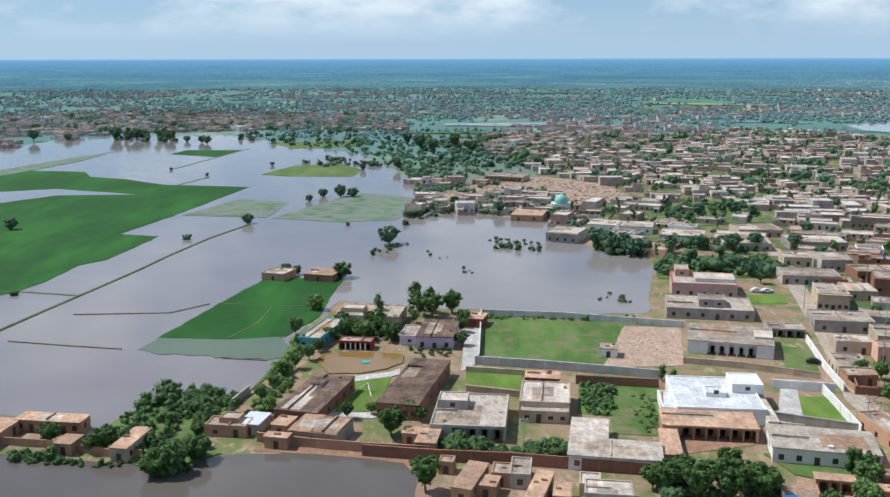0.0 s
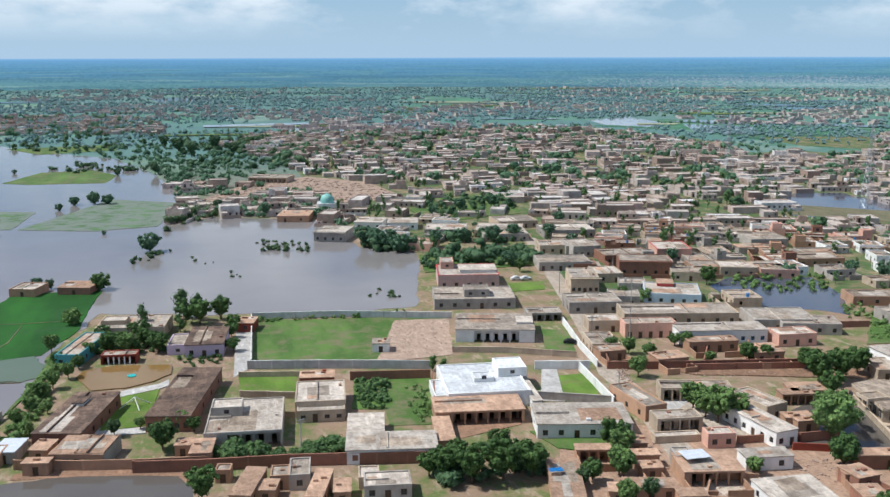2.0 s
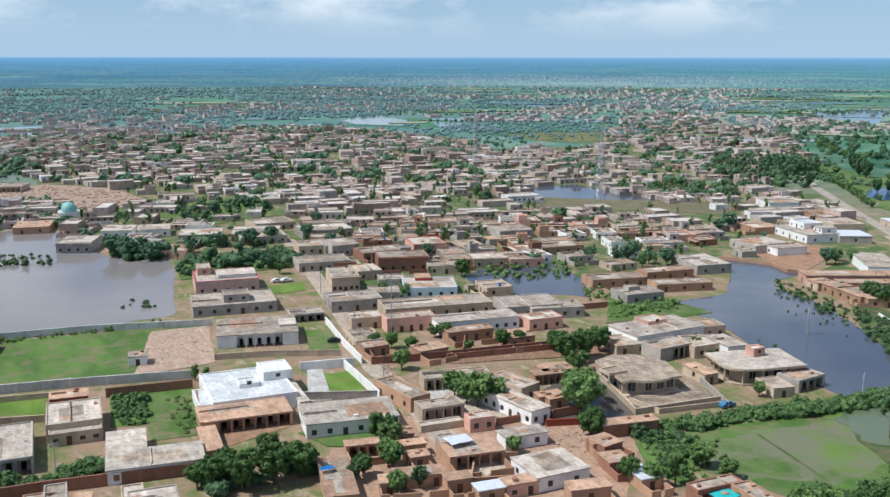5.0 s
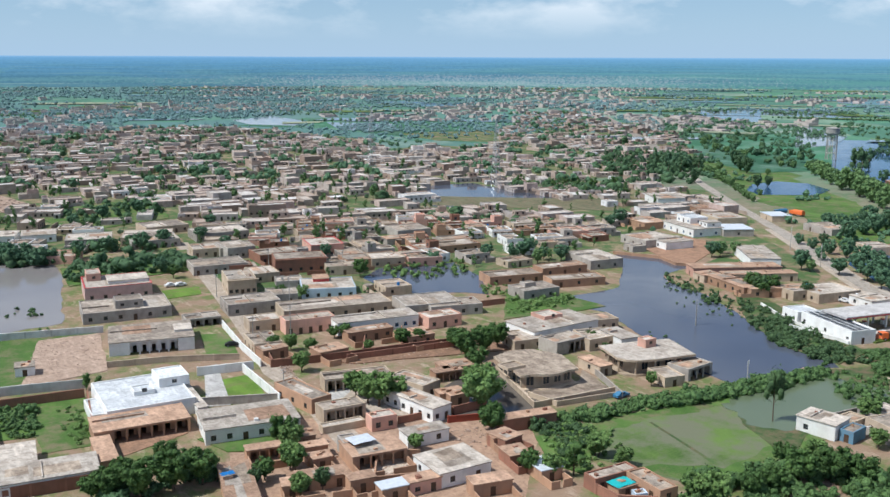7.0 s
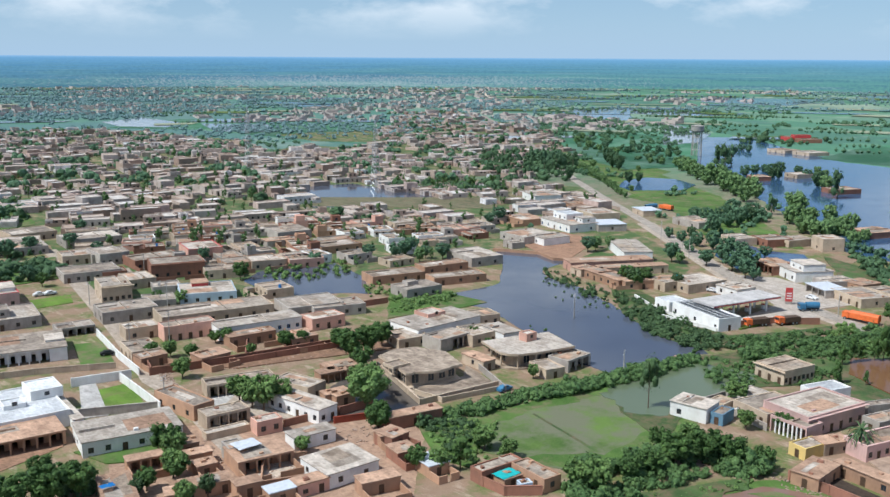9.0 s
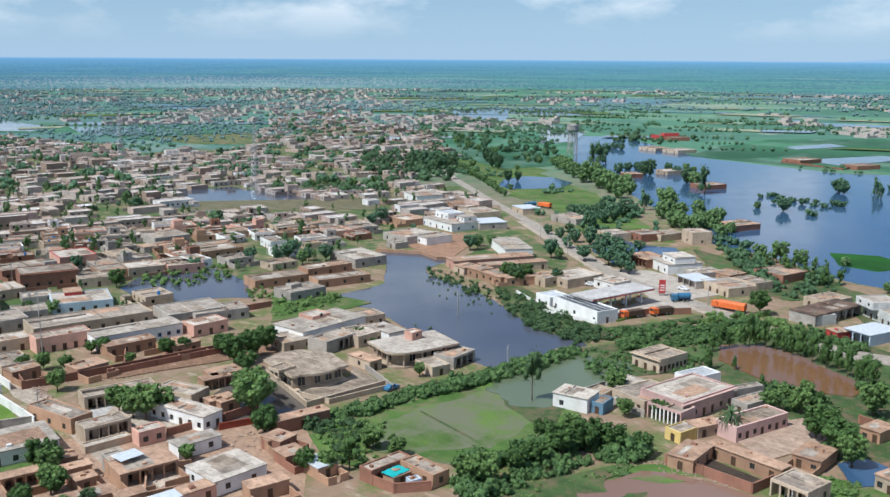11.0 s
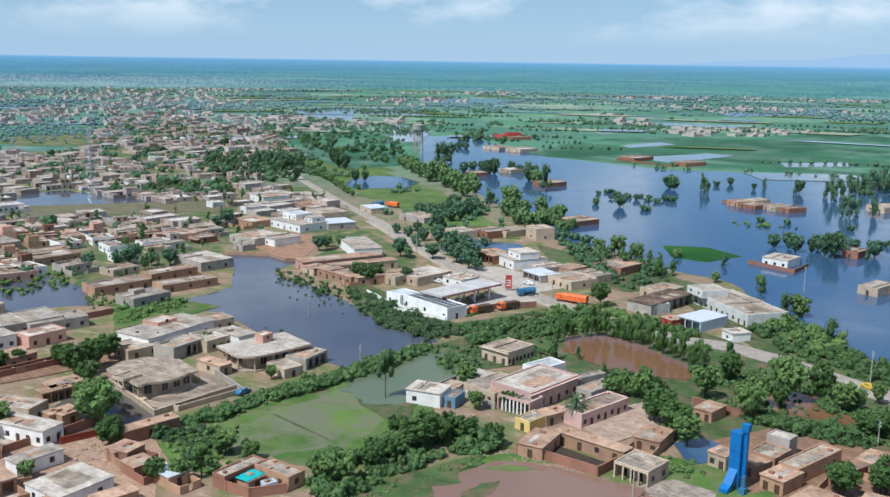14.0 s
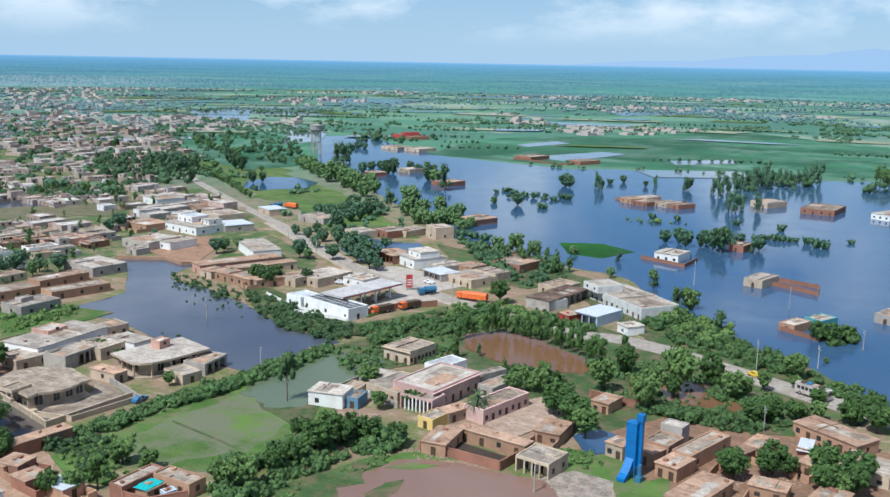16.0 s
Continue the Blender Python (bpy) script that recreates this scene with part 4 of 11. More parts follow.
sheet("water_pool", [(180.1, 56.0), (186.3, 52.9), (185.0, 47.3), (175.5, 45.6), (170.9, 50.2)], 0.34, M_LAKE, "dark pool beside a hut", "flood water", 0.5, 2)
sheet("water_pool_east", [(488.0, 390.4), (513.0, 391.6), (521.2, 374.1), (506.9, 347.7), (480.6, 337.4), (467.8, 347.0), (453.9, 358.2), (462.3, 373.8)], 0.34, M_LAKE, "narrow flood pool among trees", "flood water", 0.8, 4)
sheet("water_pool_road", [(343.9, 223.3), (357.6, 219.9), (352.7, 202.1), (357.1, 190.2), (342.9, 177.0), (325.0, 183.2), (310.9, 190.9), (327.5, 212.6)], 0.34, M_LAKE, "flood pool behind roadside houses", "flood water", 0.8, 4)
sheet("water_yard", [(116.0, 179.1), (133.3, 186.9), (142.9, 185.0), (137.0, 161.8), (126.8, 155.6), (115.7, 160.2), (108.9, 161.4)], 0.05, M_POND, "shallow muddy water round a tree", "flood water", 0.5, 2)
sheet("water_court", [(-42.7, 238.1), (-41.7, 244.2), (-33.8, 246.1), (-20.0, 243.5), (-19.8, 236.3), (-23.5, 231.6), (-30.1, 227.7), (-37.7, 227.5)], 0.3, M_GOLDWATER, "orange brown water in a flooded garden", "flood water", 0.4, 2)
sheet("water_far", [(-180.7, 1961.4), (-68.4, 2082.0), (-49.9, 1851.0), (-130.4, 1754.3)], 0.3, M_WATER, "far reservoir with flat pale water", "flood water", 0, 20)
sheet("water_far", [(29.8, 1128.0), (106.8, 1168.4), (196.2, 1129.3), (244.1, 1169.3), (217.7, 1041.2), (129.1, 1016.4), (52.2, 1039.5)], 0.32, M_WATER, "far flooded field with flat pale water", "flood water", 0, 20)
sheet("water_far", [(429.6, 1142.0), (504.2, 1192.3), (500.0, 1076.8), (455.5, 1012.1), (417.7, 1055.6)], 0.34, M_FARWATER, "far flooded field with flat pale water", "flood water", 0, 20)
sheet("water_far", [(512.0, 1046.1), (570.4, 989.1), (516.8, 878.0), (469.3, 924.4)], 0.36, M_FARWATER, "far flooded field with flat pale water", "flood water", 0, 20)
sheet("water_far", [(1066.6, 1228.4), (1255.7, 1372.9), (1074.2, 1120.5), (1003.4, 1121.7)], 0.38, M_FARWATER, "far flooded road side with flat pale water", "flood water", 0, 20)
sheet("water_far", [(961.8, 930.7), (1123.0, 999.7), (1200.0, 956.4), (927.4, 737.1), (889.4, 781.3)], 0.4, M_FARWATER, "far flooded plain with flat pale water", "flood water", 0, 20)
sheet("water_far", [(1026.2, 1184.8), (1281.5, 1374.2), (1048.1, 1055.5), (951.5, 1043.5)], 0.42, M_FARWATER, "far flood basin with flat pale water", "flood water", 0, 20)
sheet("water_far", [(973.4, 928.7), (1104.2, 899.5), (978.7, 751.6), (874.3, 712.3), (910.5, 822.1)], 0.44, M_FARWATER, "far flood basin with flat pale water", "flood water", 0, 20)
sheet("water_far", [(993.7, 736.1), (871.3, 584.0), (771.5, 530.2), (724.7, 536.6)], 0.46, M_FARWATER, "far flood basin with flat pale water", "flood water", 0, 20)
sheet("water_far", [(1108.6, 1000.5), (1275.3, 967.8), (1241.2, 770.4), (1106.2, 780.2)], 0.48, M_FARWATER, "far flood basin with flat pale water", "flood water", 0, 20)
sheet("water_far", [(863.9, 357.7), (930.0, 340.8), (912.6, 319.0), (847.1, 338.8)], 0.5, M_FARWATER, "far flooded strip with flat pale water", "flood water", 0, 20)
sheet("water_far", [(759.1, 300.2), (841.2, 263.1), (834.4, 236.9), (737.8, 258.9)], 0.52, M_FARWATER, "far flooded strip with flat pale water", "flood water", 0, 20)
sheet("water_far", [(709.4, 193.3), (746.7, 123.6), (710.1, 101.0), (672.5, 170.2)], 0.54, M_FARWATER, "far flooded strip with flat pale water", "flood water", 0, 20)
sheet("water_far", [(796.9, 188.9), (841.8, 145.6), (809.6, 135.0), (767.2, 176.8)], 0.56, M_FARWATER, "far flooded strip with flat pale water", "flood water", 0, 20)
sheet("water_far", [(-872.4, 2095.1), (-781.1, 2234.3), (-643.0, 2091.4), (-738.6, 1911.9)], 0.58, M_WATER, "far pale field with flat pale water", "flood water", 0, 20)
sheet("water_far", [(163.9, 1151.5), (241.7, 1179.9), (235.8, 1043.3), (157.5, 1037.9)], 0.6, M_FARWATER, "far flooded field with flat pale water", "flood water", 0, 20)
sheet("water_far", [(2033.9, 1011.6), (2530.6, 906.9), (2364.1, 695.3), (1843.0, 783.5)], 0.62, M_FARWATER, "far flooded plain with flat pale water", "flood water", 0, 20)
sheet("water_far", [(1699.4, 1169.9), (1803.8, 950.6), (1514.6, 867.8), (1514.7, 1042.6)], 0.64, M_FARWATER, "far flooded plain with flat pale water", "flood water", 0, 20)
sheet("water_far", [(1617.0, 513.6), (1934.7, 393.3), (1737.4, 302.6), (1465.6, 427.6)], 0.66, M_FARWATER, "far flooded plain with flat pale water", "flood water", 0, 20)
sheet("field", [(202.6, 140.9), (219.5, 133.9), (251.5, 126.5), (271.8, 116.0), (274.2, 91.3), (261.2, 63.6), (247.4, 34.9), (238.1, 15.1), (227.2, -1.2), (213.5, 2.7), (216.3, 15.0), (200.1, 26.1), (201.8, 41.7), (184.7, 51.1), (181.9, 57.9), (185.7, 64.7), (197.6, 73.7), (211.1, 83.9), (210.6, 103.4), (204.5, 113.9), (192.0, 116.8), (179.1, 121.8), (162.3, 119.7), (146.3, 115.2), (156.4, 131.4)], 0.03, M_SCRUB, "rough grass and weeds between hedge and road", "grass", 0.5, 3)
sheet("water_marsh", [(164.8, 133.3), (178.2, 137.7), (189.8, 137.3), (204.1, 134.2), (207.1, 119.2), (194.3, 112.7), (176.8, 115.8), (164.7, 117.2), (160.8, 124.2)], 0.2, M_MARSHWATER, "shallow water over a green marsh", "flood water", 3.2, 2)
sheet("field", [(-390.5, 608.7), (-326.2, 664.8), (-278.5, 658.8), (-262.5, 629.6), (-234.8, 617.9), (-199.0, 589.8), (-142.4, 580.2), (-198.2, 546.4), (-259.4, 569.8), (-288.1, 556.5), (-339.4, 527.0)], 0.16, M_PADDY, "bright green paddy standing in flood water", "field", 0.6, 4)
sheet("field", [(-296.9, 459.1), (-246.4, 540.6), (-198.2, 546.4), (-142.4, 580.2), (-155.3, 466.0), (-163.5, 418.6), (-143.5, 413.5), (-147.1, 363.2), (-154.0, 352.5), (-154.8, 325.0), (-157.7, 309.7), (-182.5, 276.4)], 0.168, M_PADDY, "bright green paddy standing in flood water", "field", 0.6, 4)
sheet("field", [(-258.4, 784.9), (-254.8, 820.0), (-207.5, 820.7), (-213.9, 762.3)], 0.176, M_PADDY, "small paddy in flood water", "field", 0.6, 4)
sheet("field", [(-150.0, 644.6), (-137.3, 701.3), (-104.6, 709.6), (-83.0, 673.0), (-85.8, 633.2), (-132.4, 635.4)], 0.184, M_MEADOW, "green strip between flooded fields", "field", 0.6, 4)
sheet("field", [(-151.2, 471.4), (-136.2, 527.2), (-105.1, 517.1), (-106.3, 465.5)], 0.192, M_PADDY_WET, "half drowned pale green paddy", "field", 0.6, 4)
sheet("field", [(-103.1, 463.9), (-72.2, 556.4), (-33.8, 534.0), (-40.4, 460.3), (-67.4, 453.0)], 0.2, M_PADDY_WET, "half drowned dark green paddy", "field", 0.6, 4)
sheet("field", [(-91.4, 257.0), (-77.0, 333.4), (-48.9, 332.4), (-49.4, 280.3), (-53.5, 265.8), (-55.0, 259.6), (-70.0, 256.0)], 0.208, M_PADDY, "dark green paddy beside houses", "field", 0.6, 4)
sheet("field", [(-91.4, 258.0), (-70.0, 257.0), (-55.0, 260.6), (-51.9, 240.7), (-55.8, 237.6), (-69.8, 239.1), (-93.0, 246.0)], 0.2, M_MARSHWATER, "drowned edge of a paddy", "field", 2.4, 2)
sheet("field", [(-201.5, 894.5), (-113.0, 921.0), (-105.7, 860.3), (-163.5, 837.3)], 0.224, M_MEADOW, "green field edge by the water", "field", 0.6, 4)
sheet("field", [(-401.9, 626.8), (-344.3, 668.0), (-328.8, 747.0), (-313.7, 803.6), (-310.7, 726.0), (-334.0, 576.1)], 0.232, M_PADDY_WET, "drowned stubble field", "field", 0.6, 4)
strip("dyke", [(-144.3, 215.4), (-140.3, 263.3), (-137.5, 283.0), (-134.1, 304.9), (-130.8, 326.5), (-127.8, 347.2), (-125.1, 372.7), (-119.4, 410.0), (-110.1, 445.5)], 0.9, 0.35, M_SCRUB, "low earth dyke through flooded fields", "dyke", 1)
strip("dyke", [(-176.1, 310.8), (-155.8, 309.8), (-142.7, 307.0), (-134.4, 304.9)], 0.7, 0.3, M_SCRUB, "low earth dyke", "dyke", 1)
strip("bund", [(-132.5, 252.7), (-113.8, 249.0), (-97.6, 246.3)], 0.35, 0.3, M_BANK, "thin field bund half under water", "bund", 0)
strip("bund", [(-68.3, 239.2), (-55.8, 237.6)], 0.35, 0.3, M_BANK, "thin field bund half under water", "bund", 0)
strip("bund", [(-87.2, 295.7), (-96.5, 284.2), (-126.0, 281.4)], 0.35, 0.3, M_BANK, "thin field bund half under water", "bund", 0)
strip("bund", [(-221.4, 670.3), (-203.9, 836.7)], 0.35, 0.3, M_BANK, "thin field bund half under water", "bund", 0)
strip("bund", [(-149.4, 475.1), (-115.7, 468.8)], 0.35, 0.3, M_BANK, "thin field bund half under water", "bund", 0)
strip("bund", [(-191.9, 579.1), (-181.6, 631.2)], 0.35, 0.3, M_BANK, "thin field bund half under water", "bund", 0)
strip("bund", [(-71.4, 256.8), (-66.3, 273.4), (-66.2, 291.3)], 0.35, 0.3, M_BANK, "thin field bund half under water", "bund", 0)
strip("bund", [(-84.6, 296.5), (-68.1, 293.4), (-51.7, 293.9)], 0.35, 0.3, M_BANK, "thin field bund half under water", "bund", 0)
sheet("field", [(124.1, 145.4), (178.0, 139.8), (201.9, 140.1), (215.8, 125.0), (196.3, 112.9), (168.7, 109.8), (141.9, 105.8), (127.8, 111.2), (122.3, 126.3), (116.1, 140.6)], 0.066, M_MARSH, "waterlogged green field with a ditch", "field", 0.5, 3)
sheet("field", [(125.0, 144.6), (150.0, 142.6), (178.0, 139.4), (172.0, 135.6), (158.0, 135.0), (148.0, 138.6), (134.0, 139.0), (126.0, 134.0), (121.5, 138.0)], 0.076, M_MEADOW, "fresh green grass along a thorn hedge", "grass", 2.2, 2)
sheet("field", [(196.0, 113.4), (180.0, 112.2), (160.0, 109.4), (142.0, 106.2), (129.0, 111.5), (124.5, 122.0), (130.0, 120.0), (139.0, 111.5), (156.0, 114.0), (170.0, 116.0), (186.0, 115.0)], 0.072, M_MEADOW, "fresh green grass at a marsh's edge", "grass", 2.0, 2)
sheet("field", [(132.2, 94.8), (140.3, 89.8), (153.4, 84.5), (160.0, 78.8), (158.3, 70.1), (153.9, 76.8), (149.2, 83.4), (138.6, 86.1), (129.2, 85.6)], 0.072, M_MEADOW, "grass margin of a clay field", "field", 0.5, 3)
sheet("field", [(723.3, 382.6), (830.4, 405.5), (941.3, 406.1), (1059.1, 306.5), (1237.3, 212.2), (1080.5, 30.7), (1286.7, -309.0), (940.9, -231.1), (774.3, 18.0), (728.0, 99.7), (724.0, 206.6), (712.8, 299.0)], 0.078, M_CROPFAR, "wide green crop beyond the lake", "field", 0.5, 3)
sheet("field", [(393.5, 138.5), (401.4, 121.1), (390.4, 102.2), (369.4, 110.7), (370.8, 126.2)], 0.084, M_PADDY, "green island of crop in the lake", "field", 0.5, 3)
sheet("field", [(452.4, 354.1), (467.6, 344.4), (485.1, 335.2), (478.3, 310.3), (452.8, 293.6), (434.0, 305.3), (425.9, 325.5), (431.2, 340.5)], 0.09, M_MEADOW, "green plot beside the road", "field", 0.5, 3)
sheet("field", [(567.7, 497.3), (574.8, 468.9), (572.5, 439.4), (555.2, 402.2), (517.2, 391.0), (511.3, 399.6), (520.3, 438.1), (516.9, 453.7)], 0.096, M_MEADOW, "green plot among trees", "field", 0.5, 3)
sheet("field", [(272.6, 466.4), (370.9, 387.2), (342.8, 357.3), (301.7, 396.3), (269.9, 425.3)], 0.102, M_BANK, "dry grassy bank of a pond", "field", 0.5, 3)
sheet("field", [(2.0, 281.8), (44.7, 277.9), (59.6, 272.2), (52.8, 242.8), (34.7, 236.1), (0.3, 242.2)], 0.108, M_MEADOW, "walled plot of rough grass", "field", 0.5, 3)
sheet("field", [(24.8, 224.8), (43.8, 222.0), (38.8, 189.3), (28.5, 190.5), (29.2, 200.3), (21.9, 202.5)], 0.114, M_MEADOW, "weedy walled garden plot", "field", 0.5, 3)
sheet("field", [(-3.3, 230.4), (11.3, 228.7), (9.7, 215.4), (-2.5, 218.2)], 0.12, M_LAWN, "trim green lawn behind a house", "field", 0, 3)
sheet("field", [(74.3, 214.3), (83.1, 214.5), (79.4, 196.9), (70.6, 196.6)], 0.126, M_LAWN, "trim green lawn with white walls", "field", 0, 3)
sheet("field", [(-30.5, 222.2), (-21.8, 226.8), (-22.7, 202.1), (-32.8, 200.8), (-32.4, 211.0)], 0.132, M_LAWN, "green lawn with a small pyramid on it", "field", 0, 3)
sheet("field", [(89.7, 312.8), (102.5, 311.6), (99.7, 301.1), (87.3, 300.7)], 0.138, M_LAWN, "small lawn behind a house", "field", 0, 3)
sheet("field", [(83.2, 254.9), (90.9, 252.5), (85.7, 230.9), (77.2, 230.7)], 0.144, M_MEADOW, "rough grass yard", "field", 0.5, 3)
sheet("field", [(43.2, 273.5), (59.6, 272.2), (53.0, 236.7), (31.5, 233.7)], 0.15, M_MOUND, "rubble strewn bare plot", "field", 0.5, 3)
sheet("paving", [(74.5, 226.3), (78.0, 226.4), (70.6, 196.6), (65.2, 198.1)], 0.156, M_PAVE, "pale paved courtyard", "paving", 0, 3)
sheet("paving", [(281.5, 142.2), (300.7, 135.8), (310.7, 175.0), (303.6, 186.3), (289.0, 172.3), (274.2, 154.0), (248.4, 151.9), (238.7, 154.3), (263.1, 134.7)], 0.162, M_FORECOURT, "pale concrete forecourt of a fuel station", "paving", 0, 3)
sheet("field", [(283.3, 282.1), (318.1, 288.8), (317.0, 265.0), (273.5, 244.3), (273.0, 251.1)], 0.168, M_EARTH, "ploughed reddish plot with low walls", "field", 0.5, 3)
sheet("field", [(171.4, 136.7), (194.6, 132.6), (213.8, 130.4), (238.1, 117.6), (263.5, 106.4), (252.8, 87.1), (237.0, 102.2), (213.0, 101.3), (208.4, 109.1), (192.8, 117.2), (166.8, 113.4), (154.2, 107.7), (160.3, 124.7)], 0.174, M_SCRUB, "rough grass between hedge and road", "field", 0.5, 3)
sheet("field", [(241.8, 83.0), (240.3, 54.6), (237.5, 31.6), (224.3, 13.5), (204.3, 13.5), (201.4, 25.1), (208.0, 41.9), (211.3, 59.7), (216.5, 76.6)], 0.18, M_SCRUB, "grass and scrub below the road", "field", 0.5, 3)
sheet("field", [(280.5, 78.2), (291.9, 59.2), (268.9, 37.3), (259.2, 17.5), (233.3, -2.1), (222.5, -1.4), (244.7, 32.9), (255.8, 57.1)], 0.186, M_SCRUB, "scrubby road bank above the lake", "field", 0.5, 3)
sheet("field", [(172.4, 57.0), (176.1, 44.6), (165.5, 35.7), (170.3, 32.5), (160.3, 30.0), (151.3, 41.4), (160.3, 50.1)], 0.192, M_MEADOW, "green weedy yard beside a workshop", "field", 0.5, 3)
sheet("field", [(154.1, 55.9), (163.4, 50.0), (162.2, 41.5), (151.2, 37.0), (145.6, 47.0), (147.9, 52.3)], 0.198, R_GREY, "heap of pale earth and stones", "field", 0.5, 3)
sheet("field", [(255.7, 208.9), (255.1, 193.3), (240.8, 164.4), (231.2, 141.2), (215.2, 138.9), (215.7, 155.2), (227.7, 179.3)], 0.204, M_SCRUB, "weedy bank of the pond", "field", 0.5, 3)
sheet("field", [(189.3, 249.6), (201.7, 236.0), (203.9, 216.0), (186.4, 216.2), (173.6, 220.2), (166.6, 220.8)], 0.21, M_MEADOW, "grassy strip beside the pond", "field", 0.5, 3)
sheet("field", [(599.1, 560.3), (596.9, 486.6), (509.1, 358.4), (475.8, 309.8), (369.2, 196.7), (349.6, 227.0), (414.2, 298.8), (461.3, 376.2), (526.8, 476.7)], 0.216, M_MEADOW, "green verge of the main road", "field", 0.5, 3)
sheet("field", [(399.6, 1044.7), (462.6, 966.9), (515.5, 679.9), (657.5, 759.6), (705.8, 866.3), (602.2, 1030.0), (528.1, 1137.1)], 0.222, M_CROPFAR, "open green fields beyond the town", "field", 0.5, 3)
sheet("field", [(498.8, 853.2), (607.7, 843.2), (600.8, 759.5), (536.4, 707.5), (490.3, 763.4)], 0.228, M_TOWN, "reddish ploughed field beyond the town", "field", 0.5, 3)
sheet("field", [(374.0, 962.0), (428.0, 895.0), (435.7, 810.5), (387.3, 810.3)], 0.234, M_TOWN, "pale ploughed field beyond the town", "field", 0.5, 3)
sheet("field", [(818.5, 773.0), (799.8, 549.8), (600.1, 412.0), (539.2, 429.3), (575.3, 514.5)], 0.24, M_CROPFAR, "green meadows beyond the road", "field", 0.5, 3)
sheet("field", [(120.5, 149.3), (131.3, 148.0), (128.6, 138.0), (114.4, 123.2), (111.7, 130.9)], 0.246, M_MEADOW, "weedy corner of a marshy field", "field", 0.5, 3)
sheet("field", [(99.4, 217.7), (143.5, 206.7), (155.3, 201.2), (149.2, 195.8), (128.9, 201.5), (108.5, 207.3)], 0.252, M_EARTH, "bare red earth lane verge", "field", 0.5, 3)
sheet("field", [(57.3, 180.9), (72.6, 179.7), (75.2, 173.3), (69.5, 165.9), (60.3, 171.3)], 0.258, M_MEADOW, "grassy strip beside a white house", "field", 0.5, 3)
sheet("field", [(-55.1, 210.3), (-50.9, 235.9), (-45.4, 256.4), (-51.8, 256.2), (-53.3, 226.7)], 0.264, M_MEADOW, "grassy bank behind a hall", "field", 0.5, 3)
sheet("field", [(-79.8, 193.5), (-73.1, 211.6), (-56.9, 212.1), (-54.9, 194.3), (-62.9, 180.2), (-51.7, 177.7), (-61.2, 168.0), (-78.0, 179.7)], 0.27, M_MEADOW, "grassy mud spit under scrub", "field", 0.5, 3)
sheet("field", [(68.0, 366.9), (119.5, 377.0), (109.4, 338.6), (64.5, 335.5)], 0.276, M_MEADOW, "green scrub land beside the pond", "field", 0.5, 3)
sheet("field", [(81.3, 511.1), (154.5, 533.9), (137.3, 458.1), (89.1, 441.2)], 0.282, M_MEADOW, "green open plot between houses", "field", 0.5, 3)
sheet("field", [(-21.3, 545.6), (5.6, 616.9), (43.8, 635.8), (77.0, 598.4), (87.0, 548.1), (84.5, 522.3), (45.9, 513.0), (-1.5, 500.4)], 0.288, M_MOUND, "stony reddish mound of an old graveyard", "field", 0.5, 3)
sheet("field", [(110.0, 96.0), (119.5, 101.5), (131.0, 96.0), (141.5, 91.0), (152.5, 87.0), (147.0, 83.5), (143.0, 86.0), (138.0, 82.5), (133.5, 86.5), (128.0, 83.0), (122.0, 86.5), (113.0, 88.0)], 0.32, M_SCRUB, "drowned grass margin of a clay field", "grass", 0.9, 2.0)
sheet("field", [(134.0, 80.5), (140.0, 79.5), (143.0, 77.0), (137.5, 75.5), (131.0, 77.0)], 0.324, M_SCRUB, "patch of drowned grass in a clay puddle", "grass", 0.5, 1.5)
sheet("field", [(145.5, 83.0), (150.0, 80.5), (152.0, 74.0), (148.5, 76.5)], 0.328, M_MEADOW, "grass tongue in a clay puddle", "grass", 0.4, 1.5)
sheet("yard_floor", [(158.2, 77.0), (157.4, 63.6), (162.6, 62.6), (165.0, 76.0)], 0.26, M_DUNG, "dark trodden dung floor of a cattle yard", "yard", 0, 4)
sheet("field", [(301.2, 288.6), (353.3, 287.1), (333.9, 249.1), (300.3, 205.0), (264.1, 188.3), (269.7, 204.6), (274.2, 223.8), (267.6, 240.6), (308.0, 252.4)], 0.016, M_TOWN, "weedy brown ground between roadside houses", "ground", 0.6, 3)
sheet("paving", [(-3.7, 276.5), (0.8, 281.8), (-0.2, 237.4), (-4.5, 230.4)], 0.1, M_PAVE, "pale paved alley beside a compound", "paving", 0, 4)
sheet("paving", [(-22.0, 229.4), (-20.2, 232.2), (-19.6, 227.7), (-21.4, 225.9), (-33.1, 220.5), (-32.4, 211.0), (-32.4, 200.8), (-22.8, 201.1), (-22.6, 197.6), (-33.7, 198.0), (-34.0, 210.9), (-34.8, 223.8), (-28.9, 226.6)], 0.22, M_PAVE, "pale garden path round a lawn", "paving", 0, 4)
sheet("paving", [(93.0, 192.8), (109.8, 190.8), (105.3, 180.3), (90.9, 184.2)], 0.12, M_PAVE, "pale swept courtyard", "paving", 0, 4)
sheet("paving", [(103.8, 166.4), (111.0, 164.6), (116.3, 182.7), (109.6, 182.2)], 0.11, M_PAVE, "grey paved yard of a white house", "paving", 0, 4)
sheet("paving", [(177.8, 76.6), (196.8, 72.6), (207.0, 67.0), (196.5, 61.8), (182.5, 63.5), (171.9, 67.1)], 0.24, M_MOUND, "pale swept earth yard of a mansion", "yard", 0, 4)
sheet("paving", [(44.1, 194.2), (59.1, 191.5), (56.8, 185.4), (41.9, 180.6)], 0.12, M_EARTH, "reddish swept courtyard", "yard", 0, 4)


